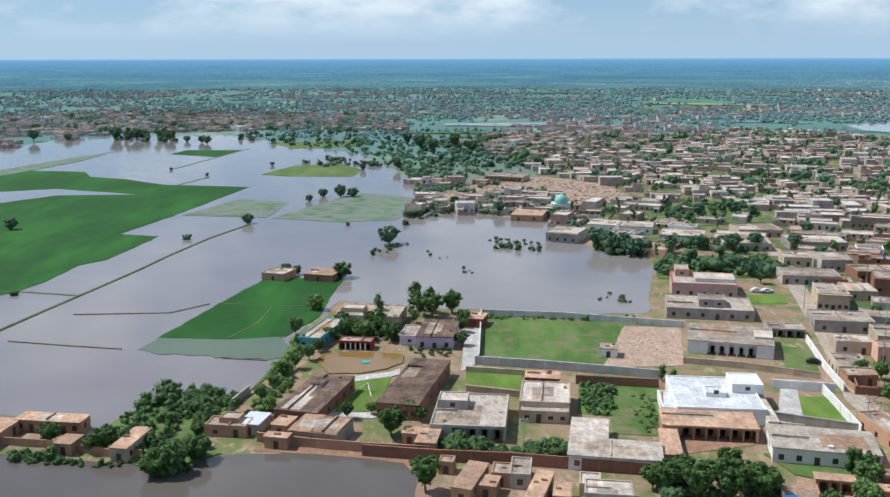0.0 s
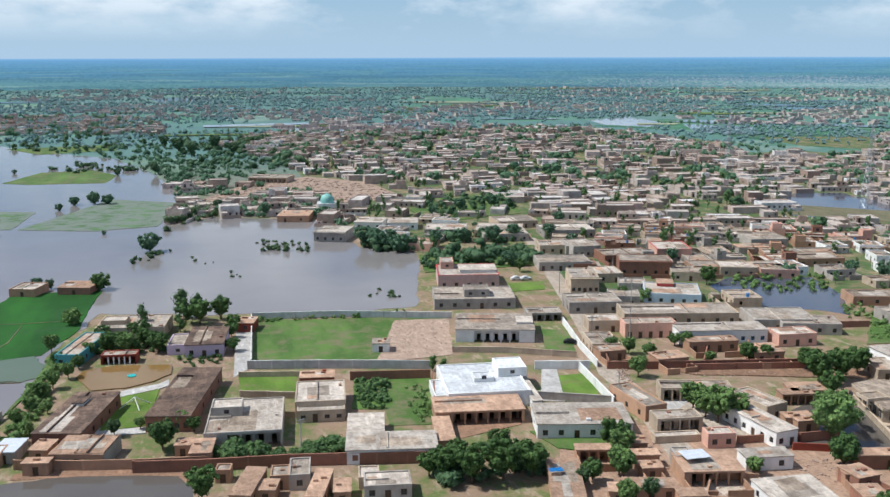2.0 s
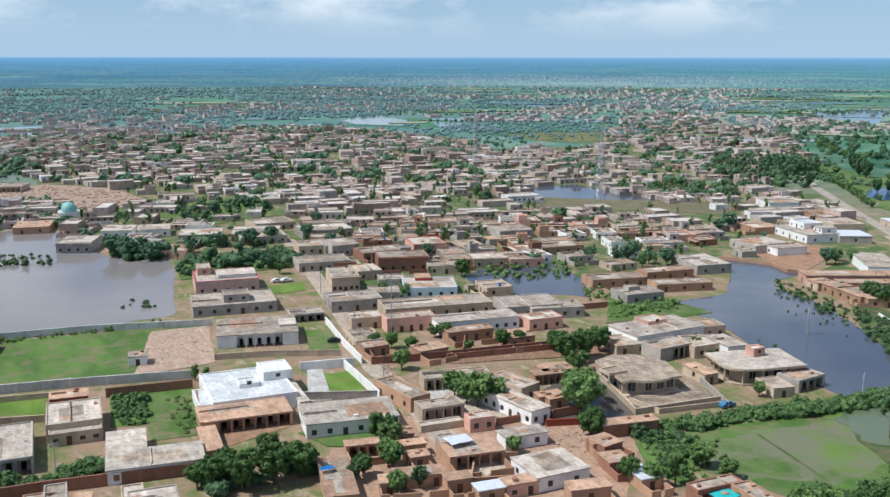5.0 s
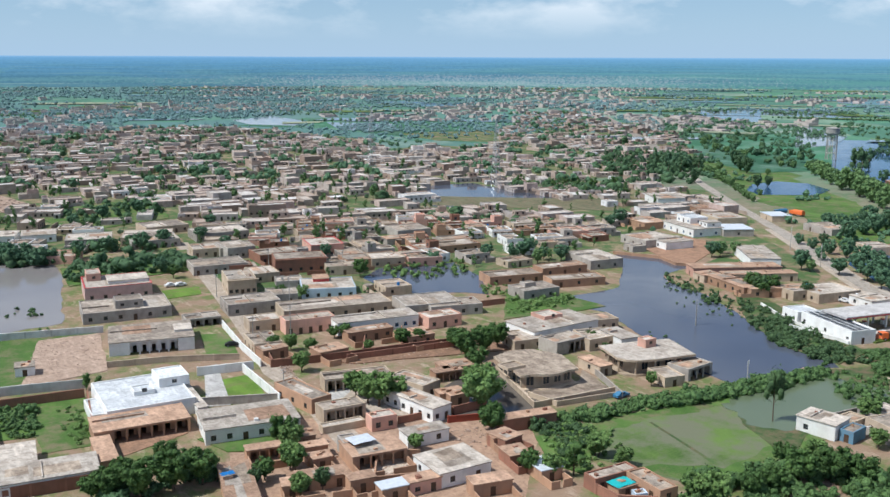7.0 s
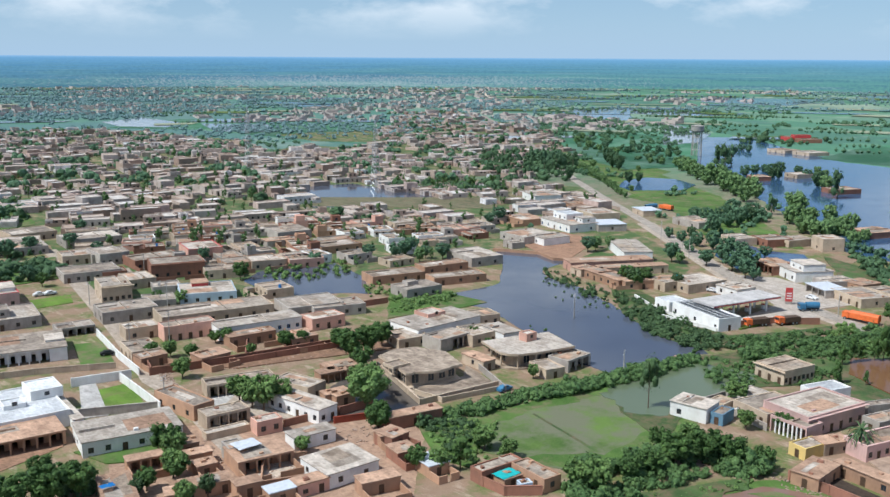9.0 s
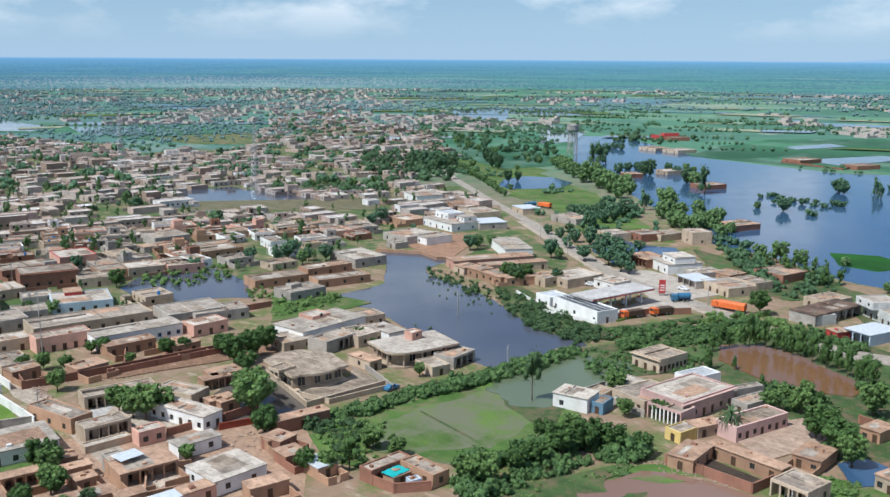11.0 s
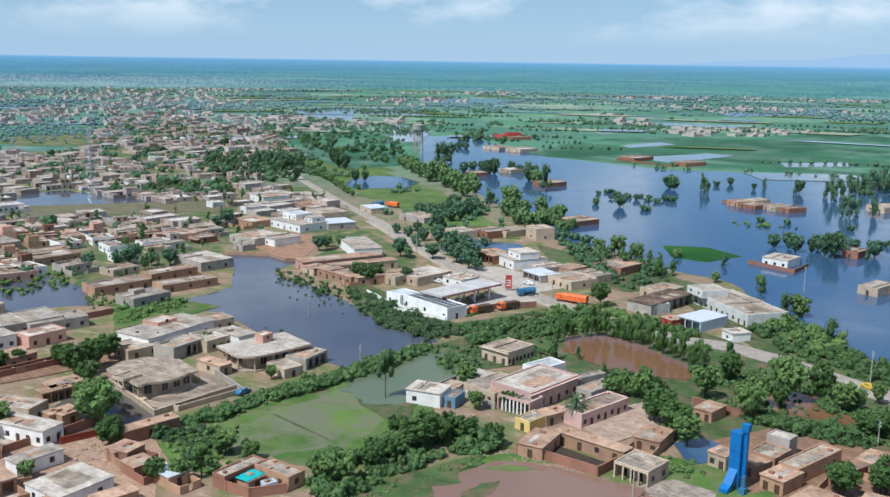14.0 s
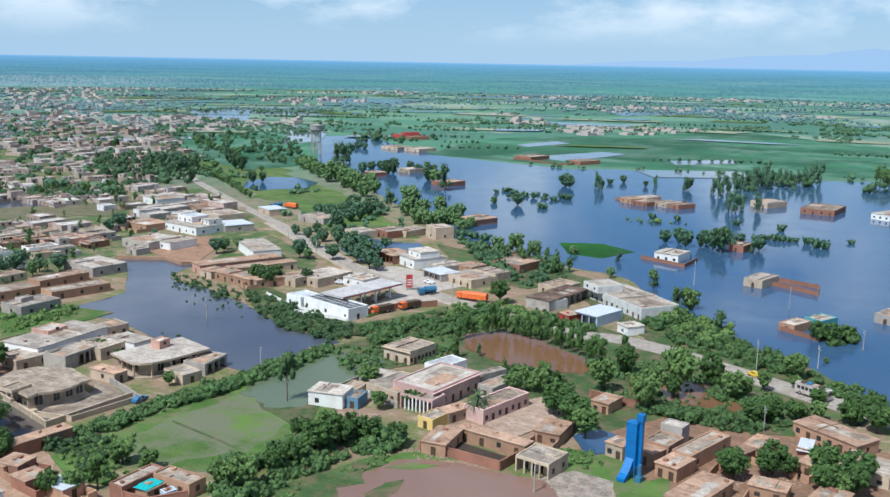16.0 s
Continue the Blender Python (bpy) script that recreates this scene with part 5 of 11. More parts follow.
# ---- roads ----
strip("road", [(122.2, 393.4), (119.7, 373.5), (111.1, 329.7), (105.5, 298.1), (100.8, 271.5), (94.1, 237.5), (88.3, 212.9), (88.7, 194.4), (85.2, 174.4), (83.4, 160.1), (80.2, 144.2), (76.3, 128.9)], 6.0, 0.05, M_DUST, "dusty village street between walls", "road")
strip("road", [(510.8, 467.5), (464.2, 410.9), (405.2, 330.6), (370.1, 280.7), (327.6, 224.2), (295.0, 180.9), (283.7, 154.8), (273.8, 131.6), (263.5, 106.4)], 5.4, 0.2, M_ASPHALT, "worn grey asphalt road between houses", "road")
strip("road", [(263.5, 106.4), (255.7, 84.6), (257.5, 67.7), (253.1, 53.2), (243.9, 34.2), (235.7, 17.5), (225.8, -3.7), (208.4, -29.6)], 8.6, 0.2, M_ASPHALT, "worn grey asphalt road above the flood", "road")
strip("verge", [(367.4, 278.6), (325.5, 222.8), (293.3, 179.9), (282.2, 154.0), (272.4, 131.0), (262.3, 105.9)], 9, 0.12, M_DUST, "dusty pale verge of the main road", "verge")
sheet("paving", [(208.7, 56.0), (206.7, 26.1), (204.5, -5.5), (181.9, -6.4), (161.3, 30.3), (171.4, 52.9), (185.0, 53.8)], 0.02, M_EARTH, "trodden red earth between mud huts", "yard", 0.6, 3)
sheet("paving", [(132.5, 165.4), (134.3, 156.5), (150.3, 153.4), (155.3, 171.9), (148.9, 165.6), (137.4, 166.7)], 0.35, R_OLD, "stone paved forecourt of a villa", "paving", 0, 4)
sheet("paving", [(77.3, 142.7), (86.9, 140.5), (93.0, 147.7), (83.8, 152.5)], 0.16, M_DUST, "rubble strewn pale yard", "yard", 0.4, 2)
sheet("paving", [(86.1, 179.7), (101.4, 168.5), (107.7, 161.9), (112.3, 181.1), (99.1, 190.7)], 0.15, M_DUST, "pale swept court between houses", "yard", 0, 4)
sheet("field", [(361.2, 183.8), (348.2, 153.0), (341.8, 125.3), (330.0, 102.4), (306.5, 70.4), (291.0, 60.8), (275.3, 67.5), (279.5, 79.8), (317.2, 109.0), (302.2, 116.4), (305.0, 128.7), (324.5, 157.0)], 0.25, M_SCRUB, "weedy bank between road and lake", "grass", 0.8, 3)
sheet("field", [(230.5, 143.6), (224.5, 134.8), (237.1, 129.0), (258.5, 126.3), (264.4, 129.1), (247.2, 135.0), (234.7, 141.7)], 0.5, M_SCRUB, "weedy strip outside a station wall", "grass", 0.6, 3)
sheet("field", [(238.1, 153.9), (240.4, 144.9), (249.1, 143.8), (247.8, 151.5), (244.9, 153.6)], 0.54, M_LAWN, "green strip beside a white station building", "grass", 0, 4)
sheet("paving", [(80.1, 180.0), (115.6, 171.5), (126.4, 166.0), (122.4, 146.2), (110.9, 136.7), (95.2, 117.8), (52.3, 149.2), (60.9, 171.6), (71.8, 168.8)], 0.02, M_LANE, "trodden red earth between mud houses", "yard", 0.8, 3)
strip("ditch", [(144.3, 136.6), (141.6, 123.8), (139.4, 114.0)], 0.7, 0.10, M_SCRUB, "dark ditch across a marshy field", "ditch", 0)
strip("road", [(100.5, 219.9), (117.8, 215.0), (135.0, 210.9), (147.9, 207.3), (155.3, 201.2)], 4, 0.05, M_EARTH, "muddy red earth lane", "road")
strip("road", [(-45.5, 180.7), (-32.5, 179.7), (-21.9, 177.8), (-13.7, 175.6), (-11.2, 170.9)], 3, 0.08, M_EARTH, "muddy bank path", "road")
strip("road", [(510.8, 467.5), (577.3, 549.1), (682.7, 687.5), (796.4, 838.2), (887.0, 960.9)], 9, 0.5, M_ASPHALT, "grey road running on into the far town", "road")
strip("road", [(1091.7, 1127.7), (1289.5, 1368.2), (1557.4, 1691.6)], 9, 0.5, M_DUST, "pale embanked road far out on the plain", "road")


# ---- houses, by hand ----
home = house(-44.4, 194.3, -12, 9.9, 24.4, 3.4, BRICK, R_BROWN, "long brick hall with a weathered dark brown roof", south="wdw", east="wwdww")
wing(home, 2.4, 15.6, 4.8, 19.7, 2.89, 1.2, WHITE, R_BROWN)
home = house(-22.6, 198.6, -11, 9.5, 32.2, 3.6, BRICK, R_BROWN, "large brick hall with a mossy dark brown roof", south="wwdww", east="wwww")
home = house(-10.1, 186.0, -4, 15.7, 19.5, 3.6, GREYWALL, R_PALE, "grey concrete villa with a columned veranda", south="w", east="ww", veranda=(4.7, 15.3, 2.2, 4))
wing(home, 0.6, 9.5, 7.1, 15.1, 3.15, 2.3, GREYWALL, R_PALE, south="w")
home = house(9.0, 199.5, -5, 11.2, 13.7, 3.9, PLASTER, R_PALE, "sand coloured house with a lower front row", south="wdww", east="ww")
wing(home, 0.5, -2.8, 10.9, 0.5, 0.0, 2.8, PLASTER, R_PALE, south="wdww")
home = house(11.2, 219.1, -7, 8.2, 5.1, 2.7, RUST, R_MUD, "small red painted outbuilding", south="w")
home = house(17.3, 172.7, -8, 18.0, 8.9, 3.1, WHITE, R_PALE, "white L shaped house with a pale flat roof", south="wwdww", east="w")
wing(home, 0.0, 1.0, 7.5, 20.1, 0.0, 2.9, WHITE, R_PALE, east="ww")
home = house(43.2, 197.3, -4, 19.0, 21.0, 3.8, WHITE, R_WHITE, "modern white painted villa with stepped flat roofs", south="ww", east="wdw")
wing(home, 13.5, 10.6, 20.4, 18.7, 3.4, 2.3, WHITE, R_WHITE, south="w", east="w")
wing(home, 7.2, 7.5, 11.8, 12.1, 3.4, 1.2, WHITE, R_WHITE, south="w")
wing(home, -2.7, 3.1, 0.3, 14.2, 0.0, 2.4, WHITE, R_WHITE)
wing(home, 18.7, -3.4, 20.8, 16.3, 0.0, 2.5, WHITE, R_PALE, east="d")
home = house(38.4, 188.5, -6, 19.5, 9.3, 3.2, MUD, R_MUD, "red earth coloured row with an open pillared veranda", south="w", veranda=(3.9, 18.9, 2.6, 6))
wing(home, -0.8, -13.5, 2.8, -0.3, 0.0, 2.4, MUD, R_MUD, east="dw")
home = house(57.7, 176.9, -11, 19.9, 12.2, 3.4, WHITE, R_PALE, "long white single storey house with a stained roof", south="wwdwww", west="w")
home = house(56.2, 248.0, -14, 22.1, 17.1, 3.8, WHITE, R_GREY, "white school-like house with a columned veranda", south="ww", east="w", west="w", veranda=(5.3, 17.7, 2.2, 5))
wing(home, 17.3, 5.6, 21.8, 11.7, 3.4, 1.0, WHITE, R_PALE)
home = house(57.4, 283.4, -9, 25.8, 17.0, 3.4, GREYWALL, R_GREY, "grey unfinished row of rooms beside the pond", south="wwwdww", west="w")
wing(home, 9.7, 3.0, 17.7, 10.3, 3.06, 2.6, GREYWALL, R_GREY, south="ww")
home = house(64.2, 310.4, -9, 21.1, 17.9, 4.7, PINK, R_PALE, "two storey pale house with red trimmed parapets", south="wwdww", west="w", trim=REDPAINT)
wing(home, 1.4, 11.2, 6.0, 19.5, 4.33, 2.6, PINKISH, R_PALE, south="w")
wing(home, 7.8, 4.4, 20.6, 13.7, 4.33, 1.2, WHITE, R_PALE)
home = house(82.1, 263.9, -8, 10.5, 6.7, 2.6, GREYWALL, R_PALE, "grey open fronted shed", veranda=(0.3, 10.2, 2.2, 4))
home = house(32.2, 243.4, -11, 4.5, 4.7, 2.6, WHITE, R_GREY, "tiny pale hut in a grassy plot", south="d")
home = house(-98.8, 187.9, -6, 14.8, 4.5, 2.9, MUD, R_MUD, "long mud brick farm row by the water", south="wdwwdw", east="w")
wing(home, -4.3, -9.9, 1.0, 0.8, 0.0, 2.7, MUD, R_MUD, east="wd")
home = house(-85.1, 176.2, -7, 3.7, 4.8, 2.6, MUD, R_MUD, "small mud brick hut on the bank", south="d")
home = house(-72.5, 173.2, -7, 3.5, 10.9, 3.1, PLASTER, R_MUD, "long narrow mud hut with a pinkish roof", south="d", east="wdw")
home = house(-57.6, 186.8, -6, 9.0, 5.1, 2.7, MUD, R_GREY, "low mud house on the bank", south="wd")
wing(home, 2.6, 1.7, 6.9, 5.4, 2.38, 1.3, MUD, R_PALE)
home = house(-50.7, 187.9, -10, 4.5, 6.8, 2.6, GREYWALL, SHEET, "shed with a pale sheet metal roof", south="d")
home = house(-39.1, 183.3, -13, 10.5, 9.5, 3.1, MUD, R_MUD, "mud house with half terracotta half grey roof", south="w", east="wd")
wing(home, 4.7, 0.2, 10.7, 9.5, 0.0, 3.1, GREYWALL, R_PALE, south="w")
home = house(-43.7, 187.5, -13, 3.6, 5.4, 2.6, MUD, R_MUD, "small square mud room", south="d")
home = house(-12.6, 178.8, -6, 4.1, 7.4, 2.7, MUD, R_MUD, "brown cubic hut with flat roof", south="d")
home = house(-15.7, 183.7, -9, 3.1, 3.7, 2.6, MUD, R_MUD, "small terracotta roofed room", south="d")
home = house(-43.6, 180.8, -9, 4.9, 2.6, 2.7, MUD, R_MUD, "low terracotta roofed lean-to", south="d")
home = house(-4.8, 157.9, -16, 3.7, 11.7, 3.1, MUD, R_MUD, "narrow terracotta roofed house", south="d", east="ww")
home = house(-0.4, 160.0, -13, 3.6, 4.5, 2.6, MUD, R_MUD, "low terracotta roofed room", south="d")
home = house(5.8, 163.7, -5, 3.9, 7.7, 3.1, GREYWALL, R_GREY, "cubic brown house with a grey roof", south="w")
home = house(8.2, 154.5, -15, 3.0, 11.4, 3.1, MUD, R_MUD, "narrow mud house with a terracotta roof", east="wd")
home = house(18.8, 156.6, -6, 8.6, 6.0, 2.9, GREYWALL, R_PALE, "grey walled house with a pale roof", south="wdw")
wing(home, -0.9, 4.8, 3.0, 9.9, 0.0, 2.4, PLASTER, R_PALE)
home = house(-7.6, 169.7, -9, 2.9, 3.0, 2.7, MUD, R_GREY, "small grey roofed hut", south="d")
home = house(2.4, 164.5, -6, 3.5, 4.8, 2.9, MUD, R_GREY, "small grey roofed room", south="d")
home = house(13.3, 156.1, -7, 3.0, 5.6, 2.6, MUD, R_MUD, "low mud walled shelter", south="d")
home = house(-17.1, 249.6, -5, 10.0, 17.2, 3.6, LILAC, R_BROWN, "lilac painted house with a brown roof", south="wdw", east="w")
wing(home, -5.1, 3.0, 0.5, 13.8, 0.0, 2.8, LILAC, R_GREY, south="w")
home = house(-49.5, 248.8, -13, 6.3, 20.6, 3.4, TEAL, R_GREY, "teal fronted house among trees", south="wd", east="ww")
home = house(-42.7, 270.9, -6, 19.2, 13.8, 3.7, PLASTER, R_PALE, "long pale house with a roof terrace", south="wwdww", east="w")
wing(home, 0.8, 4.1, 7.7, 9.3, 3.4, 1.3, PLASTER, R_PALE)
home = house(-38.2, 248.1, -5, 9.1, 4.3, 2.6, RUST, R_GREY, "low dark red pavilion with white pillars", veranda=(0.5, 8.7, 1.5, 6), columns=WHITE)
home = house(-3.6, 271.1, -13, 4.8, 6.9, 2.9, RUST, R_MUD, "small red painted house at the water's edge", south="w")
home = house(-78.0, 329.9, -16, 8.9, 9.9, 2.9, MUD, R_PALE, "brick farmhouse on a flooded field's edge", south="d")
home = house(-62.7, 329.4, -13, 10.9, 9.9, 2.7, BRICK, R_MUD, "brick cattle shed beside flooded fields", south="d")
home = house(28.9, 406.5, -22, 13.9, 16.7, 4.4, GREYWALL, R_PALE, "grey house standing in the flood pond", south="wwww", west="w", eave=0.8)
home = house(3.0, 613.1, -19, 25.7, 17.5, 3.8, PLASTER, R_GREY, "long arcaded school beyond a rubble field", veranda=(0.8, 24.9, 2.5, 9))
home = house(49.7, 433.0, -19, 13.1, 14.0, 3.4, WHITE, R_PALE, "white row by the pond", south="wdw")
home = house(64.5, 427.3, -11, 13.9, 13.9, 3.4, WHITE, R_PALE, "white row with a blue gate", south="wdw")
home = house(77.8, 406.4, -15, 18.5, 16.9, 3.4, GREYWALL, R_PALE, "grey row of shops", south="wdwdwdw")
home = house(98.9, 400.3, -20, 20.7, 19.3, 3.4, PLASTER, R_PALE, "long beige row of shops", south="wdwdwdwd")
home = house(15.4, 459.4, -12, 15.3, 17.7, 3.2, MUD, R_MUD, "mud house on the north bank", south="dw")
home = house(103.8, 240.9, -8, 14.8, 6.2, 4.4, PINKISH, R_GREY, "pink washed two storey house with arched openings", south="ddddd")
home = house(116.2, 232.4, -9, 25.0, 8.2, 3.9, WHITE, R_PALE, "long white house with a row of blue windows", south="wwwwwwwww", frame_mat=BLUEPAINT)
home = house(89.3, 222.5, 2, 7.2, 6.7, 2.9, MUD, R_MUD, "mud house behind a brick wall", south="wd", yard=4.6)
home = house(101.6, 213.7, 2, 8.4, 6.1, 2.7, MUD, R_MUD, "square mud room with a terracotta roof", south="d", yard=5.0)
home = house(115.4, 224.6, -6, 13.7, 4.8, 3.1, MUD, R_MUD, "mud brick row with doors onto a yard", south="dwdw", yard=5.0)
home = house(83.2, 174.1, -5, 10.0, 5.2, 3.4, PLASTER, R_GREY, "weathered villa with a pillared porch", veranda=(0.8, 9.2, 2.2, 4))
wing(home, -2.1, -5.0, 7.6, -2.4, 0.0, 1.6, PLASTER, R_PALE)
home = house(90.0, 164.7, -7, 5.8, 3.7, 3.2, PINKISH, R_PALE, "small pink house with two windows", south="ww")
home = house(103.5, 161.8, 10, 5.5, 16.9, 3.6, WHITE, R_PALE, "long white house end-on to the lane", south="wd", west="wwdwww")
home = house(77.3, 149.3, -9, 11.3, 8.5, 3.2, MUD, R_MUD, "broad mud house with a terracotta roof and open front", yard=5.0, veranda=(1.4, 10.7, 2.4, 4))
wing(home, 0.4, 6.8, 3.9, 11.2, 0.0, 3.3, GREYWALL, R_PALE)
home = house(92.0, 153.1, -5, 9.5, 4.3, 2.9, WHITE, R_PALE, "low white house with a blank parapet", south="dw")
home = house(87.4, 134.0, -2, 11.4, 10.0, 3.1, WHITE, R_PALE, "large white roofed house with a side stair", south="wd", west="ww")
home = house(107.4, 140.6, 8, 4.9, 5.2, 2.9, BRICK, R_MUD, "small brick cube of a house", south="d", east="w", yard=3.4)
home = house(113.3, 149.4, -11, 13.0, 3.4, 3.0, BRICK, R_MUD, "long red brick godown", south="d")
SCALLOP = [(131.8 + 15.2 * u, 167.3 - 3.3 * u - (1.9 * math.sin(math.pi * (u - 0.16) / 0.68) if 0.16 < u < 0.84 else 0.5 * math.sin(math.pi * u / 0.16) ** 2)) for u in [k / 20 for k in range(21)]]
home = ring_villa([(135.2, 182.9)] + SCALLOP + [(150.7, 174.6), (147.3, 182.6), (141.8, 184.5)], 4.3, PLASTER, R_OLD, "large unfinished concrete villa with a scalloped roof edge", 1.3, {0, 1, 2, 3, 4}, within=[(136.2, 181.6), (132.9, 168.6), (137.0, 166.6), (141.0, 166.4), (146.3, 165.6), (149.4, 174.4), (146.6, 181.4), (141.5, 183.0)])
block(home, -9.0, 4.0, -3.6, 8.2, 4.3, 0.7, PLASTER, R_OLD, parapet=0.3)
home = ring_villa([(163.7, 175.1), (160.5, 164.8), (161.2, 162.4), (163.2, 160.4), (168.2, 158.5), (179.7, 156.1), (184.0, 169.6), (176.2, 172.3)], 4.4, PLASTER, R_PALE, "wide villa with a many sided veranda roof", 2.6, {0, 3, 4, 5}, [(161.4, 165.0), (163.6, 161.1), (168.2, 159.1), (174.0, 157.9), (163.0, 170.4)])
block(home, 2.6, 1.6, 6.4, 4.6, 4.4, 2.2, PINKISH, R_PALE, spaced("w", 3.8), parapet=0.3)
home = house(158.4, 195.5, 1, 24.0, 13.2, 3.9, WHITE, R_PALE, "whitewashed house round a pink court", south="wwdw", west="ww")
wing(home, 9.8, 7.4, 16.7, 13.6, 3.57, 1.4, PINKISH, R_PALE, south="w")
home = house(157.5, 184.5, 3, 11.0, 7.6, 3.6, GREYWALL, R_GREY, "grey house with a porch of pillars", south="w", veranda=(4.4, 10.5, 2, 3))
home = house(167.3, 182.6, -3, 9.9, 7.3, 3.4, PLASTER, R_PALE, "beige house near the pond", south="wd")
home = house(155.6, 165.4, -3, 3.9, 9.0, 2.8, PLASTER, R_MUD, "small cubic house with a pinkish roof", south="d", west="w")
home = house(163.4, 150.9, -13, 5.6, 8.0, 2.6, PLASTER, R_GREY, "low beige outhouse by the hedge", south="d", west="w")
home = house(171.6, 151.0, 5, 9.6, 6.6, 3.2, GREYWALL, R_OLD, "grey open sided annexe", veranda=(0.9, 8.7, 2.0, 3))
home = house(185.8, 235.5, -5, 14.1, 10.0, 3.4, GREYWALL, R_GREY, "grey concrete house at the pond", south="ww", west="w")
wing(home, 3.9, 5.5, 8.2, 8.8, 3.06, 1.4, GREYWALL, R_GREY)
home = house(189.0, 259.0, -13, 20.5, 10.2, 3.1, MUD, R_OLD, "brown brick row at the water's edge", south="dwwd")
home = house(205.0, 244.3, -16, 20.4, 8.2, 2.9, MUD, R_OLD, "low brick row standing in water", south="dww")
home = house(235.7, 258.9, -11, 14.2, 19.5, 3.6, GREYWALL, R_PALE, "long blue grey walled house by the pond", south="ww", west="ww")
home = house(213.1, 259.5, -9, 18.9, 7.7, 3.2, MUD, R_OLD, "brick row behind the pond", south="wdw")
home = house(61.7, 164.2, -11, 6.9, 2.9, 2.7, MUD, R_MUD, "mud cottage with a dark open porch", yard=4.5, veranda=(0.7, 6.2, 1.6, 3))
home = house(50.5, 145.0, -14, 5.8, 17.1, 2.7, MUD, R_MUD, "long mud house with a terracotta roof", south="w", east="wd")
home = house(64.7, 146.8, -14, 9.3, 4.1, 2.6, MUD, R_MUD, "low mud row with flat roof", south="dwd", yard=5.0)
home = house(71.0, 153.7, -7, 3.8, 3.3, 2.6, MUD, R_MUD, "small mud hut with flat roof", south="d", yard=2.9)
home = house(72.5, 165.3, -11, 4.3, 4.0, 2.7, MUD, R_MUD, "small mud house by the lane", south="d", yard=3.2)
home = house(71.6, 159.7, -10, 5.2, 2.9, 2.6, MUD, R_MUD, "mud hut beside a tree", south="w", yard=3.6)
home = house(75.7, 134.9, -7, 5.1, 3.3, 2.7, MUD, SHEET, "hut with a pale sheet roof", south="d", yard=3.5)
home = house(81.2, 134.5, -6, 6.5, 3.4, 2.7, PINKISH, R_MUD, "pinkish mud house with flat roof", south="wd")
home = house(90.4, 127.3, -13, 7.7, 3.7, 2.9, MUD, R_MUD, "mud walled house with a bare yard", south="d", yard=4.9)
home = house(104.9, 125.8, -6, 4.7, 5.7, 2.6, MUD, SHEET, "small hut under a corrugated sheet", south="d", yard=3.4)
home = house(72.4, 140.8, -9, 4.9, 3.2, 2.9, MUD, R_MUD, "mud room by the lane", south="d", yard=3.4)
home = house(95.9, 248.6, -8, 9.5, 7.3, 3.6, PLASTER, R_PALE, "beige street house with flat roof", south="wd")
home = house(88.9, 227.6, -7, 7.7, 11.5, 3.4, PLASTER, R_GREY, "beige street house with an iron gate", south="wd", west="wdw")
home = house(97.2, 269.2, -8, 16.6, 12.2, 3.7, GREYWALL, R_GREY, "grey house with teal railings", south="wdw", west="wd")
home = house(108.9, 253.6, -11, 34.2, 12.4, 3.6, PLASTER, R_GREY, "long old beige house with a rough roof", south="wwdwwdww")
home = house(143.0, 239.3, -12, 18.2, 13.9, 3.6, GREYWALL, R_PALE, "pale house round a sunken court", south="wdww", east="w")
home = house(141.7, 224.1, -4, 11.1, 7.0, 3.6, PINKISH, R_PALE, "pale pink house in a row", south="wdw")
home = house(127.6, 212.4, -4, 8.3, 7.7, 3.1, MUD, R_MUD, "mud house among trees", south="dw", yard=5.0)
home = house(121.9, 185.4, -8, 8.3, 5.6, 2.7, MUD, R_MUD, "brick shelter round a flooded court", veranda=(0.8, 7.5, 1.8, 3))
home = house(112.5, 168.3, -2, 5.1, 5.2, 2.7, MUD, R_MUD, "brown shed at the water", south="d")
home = house(206.7, 119.4, -101, 9.2, 10.9, 3.9, PLASTER, R_OLD, "old pale hall with arched verandas", south="ddd", east="wdwdwdw", eave=0.6)
home = house(167.6, 116.6, -80, 8.6, 6.6, 3.6, WHITE, R_PALE, "half ruined white plastered block", south="w-", east="w")
home = house(170.4, 108.0, -82, 3.0, 5.6, 2.7, GATEBLUE, R_GREY, "low room with a bright blue front", south="d")
home = house(176.6, 113.0, -88, 4.2, 5.0, 2.6, PLASTER, R_OLD, "roofed store between garden walls", south="d")
home = house(156.0, 80.4, -86, 5.4, 9.2, 2.9, MUD, R_MUD, "mud cattle byre with a flat roof", south="d", east="dd")
home = house(166.3, 77.3, -98, 16.8, 3.2, 2.9, MUD, R_MUD, "long brick byre with a terracotta roof", south="ddwd")
home = house(157.8, 60.2, -100, 7.6, 7.7, 3.4, PLASTER, R_GREY, "cream arcaded guest house", east="ww", veranda=(0.3, 7.3, 2.2, 4))
home = house(173.4, 62.6, -90, 5.8, 8.4, 2.7, MUD, R_MUD, "mud house with a pinkish roof", south="dw", yard=3.9)
home = house(173.6, 46.8, -106, 4.1, 4.2, 3.3, PLASTER, R_MUD, "plastered engine room beside a grain dryer", south="wd")
home = house(175.8, 33.7, -108, 4.5, 15.7, 3.4, MUD, R_OLD, "large brick workshop with a weathered grey roof", east="w-w")
home = house(169.2, 35.3, -107, 4.8, 7.0, 3.0, MUD, R_MUD, "front rooms of a brick workshop", south="dd")
home = house(177.5, 39.9, -104, 5.6, 6.8, 3.7, MUD, R_OLD, "middle range of a brick workshop", south="w")
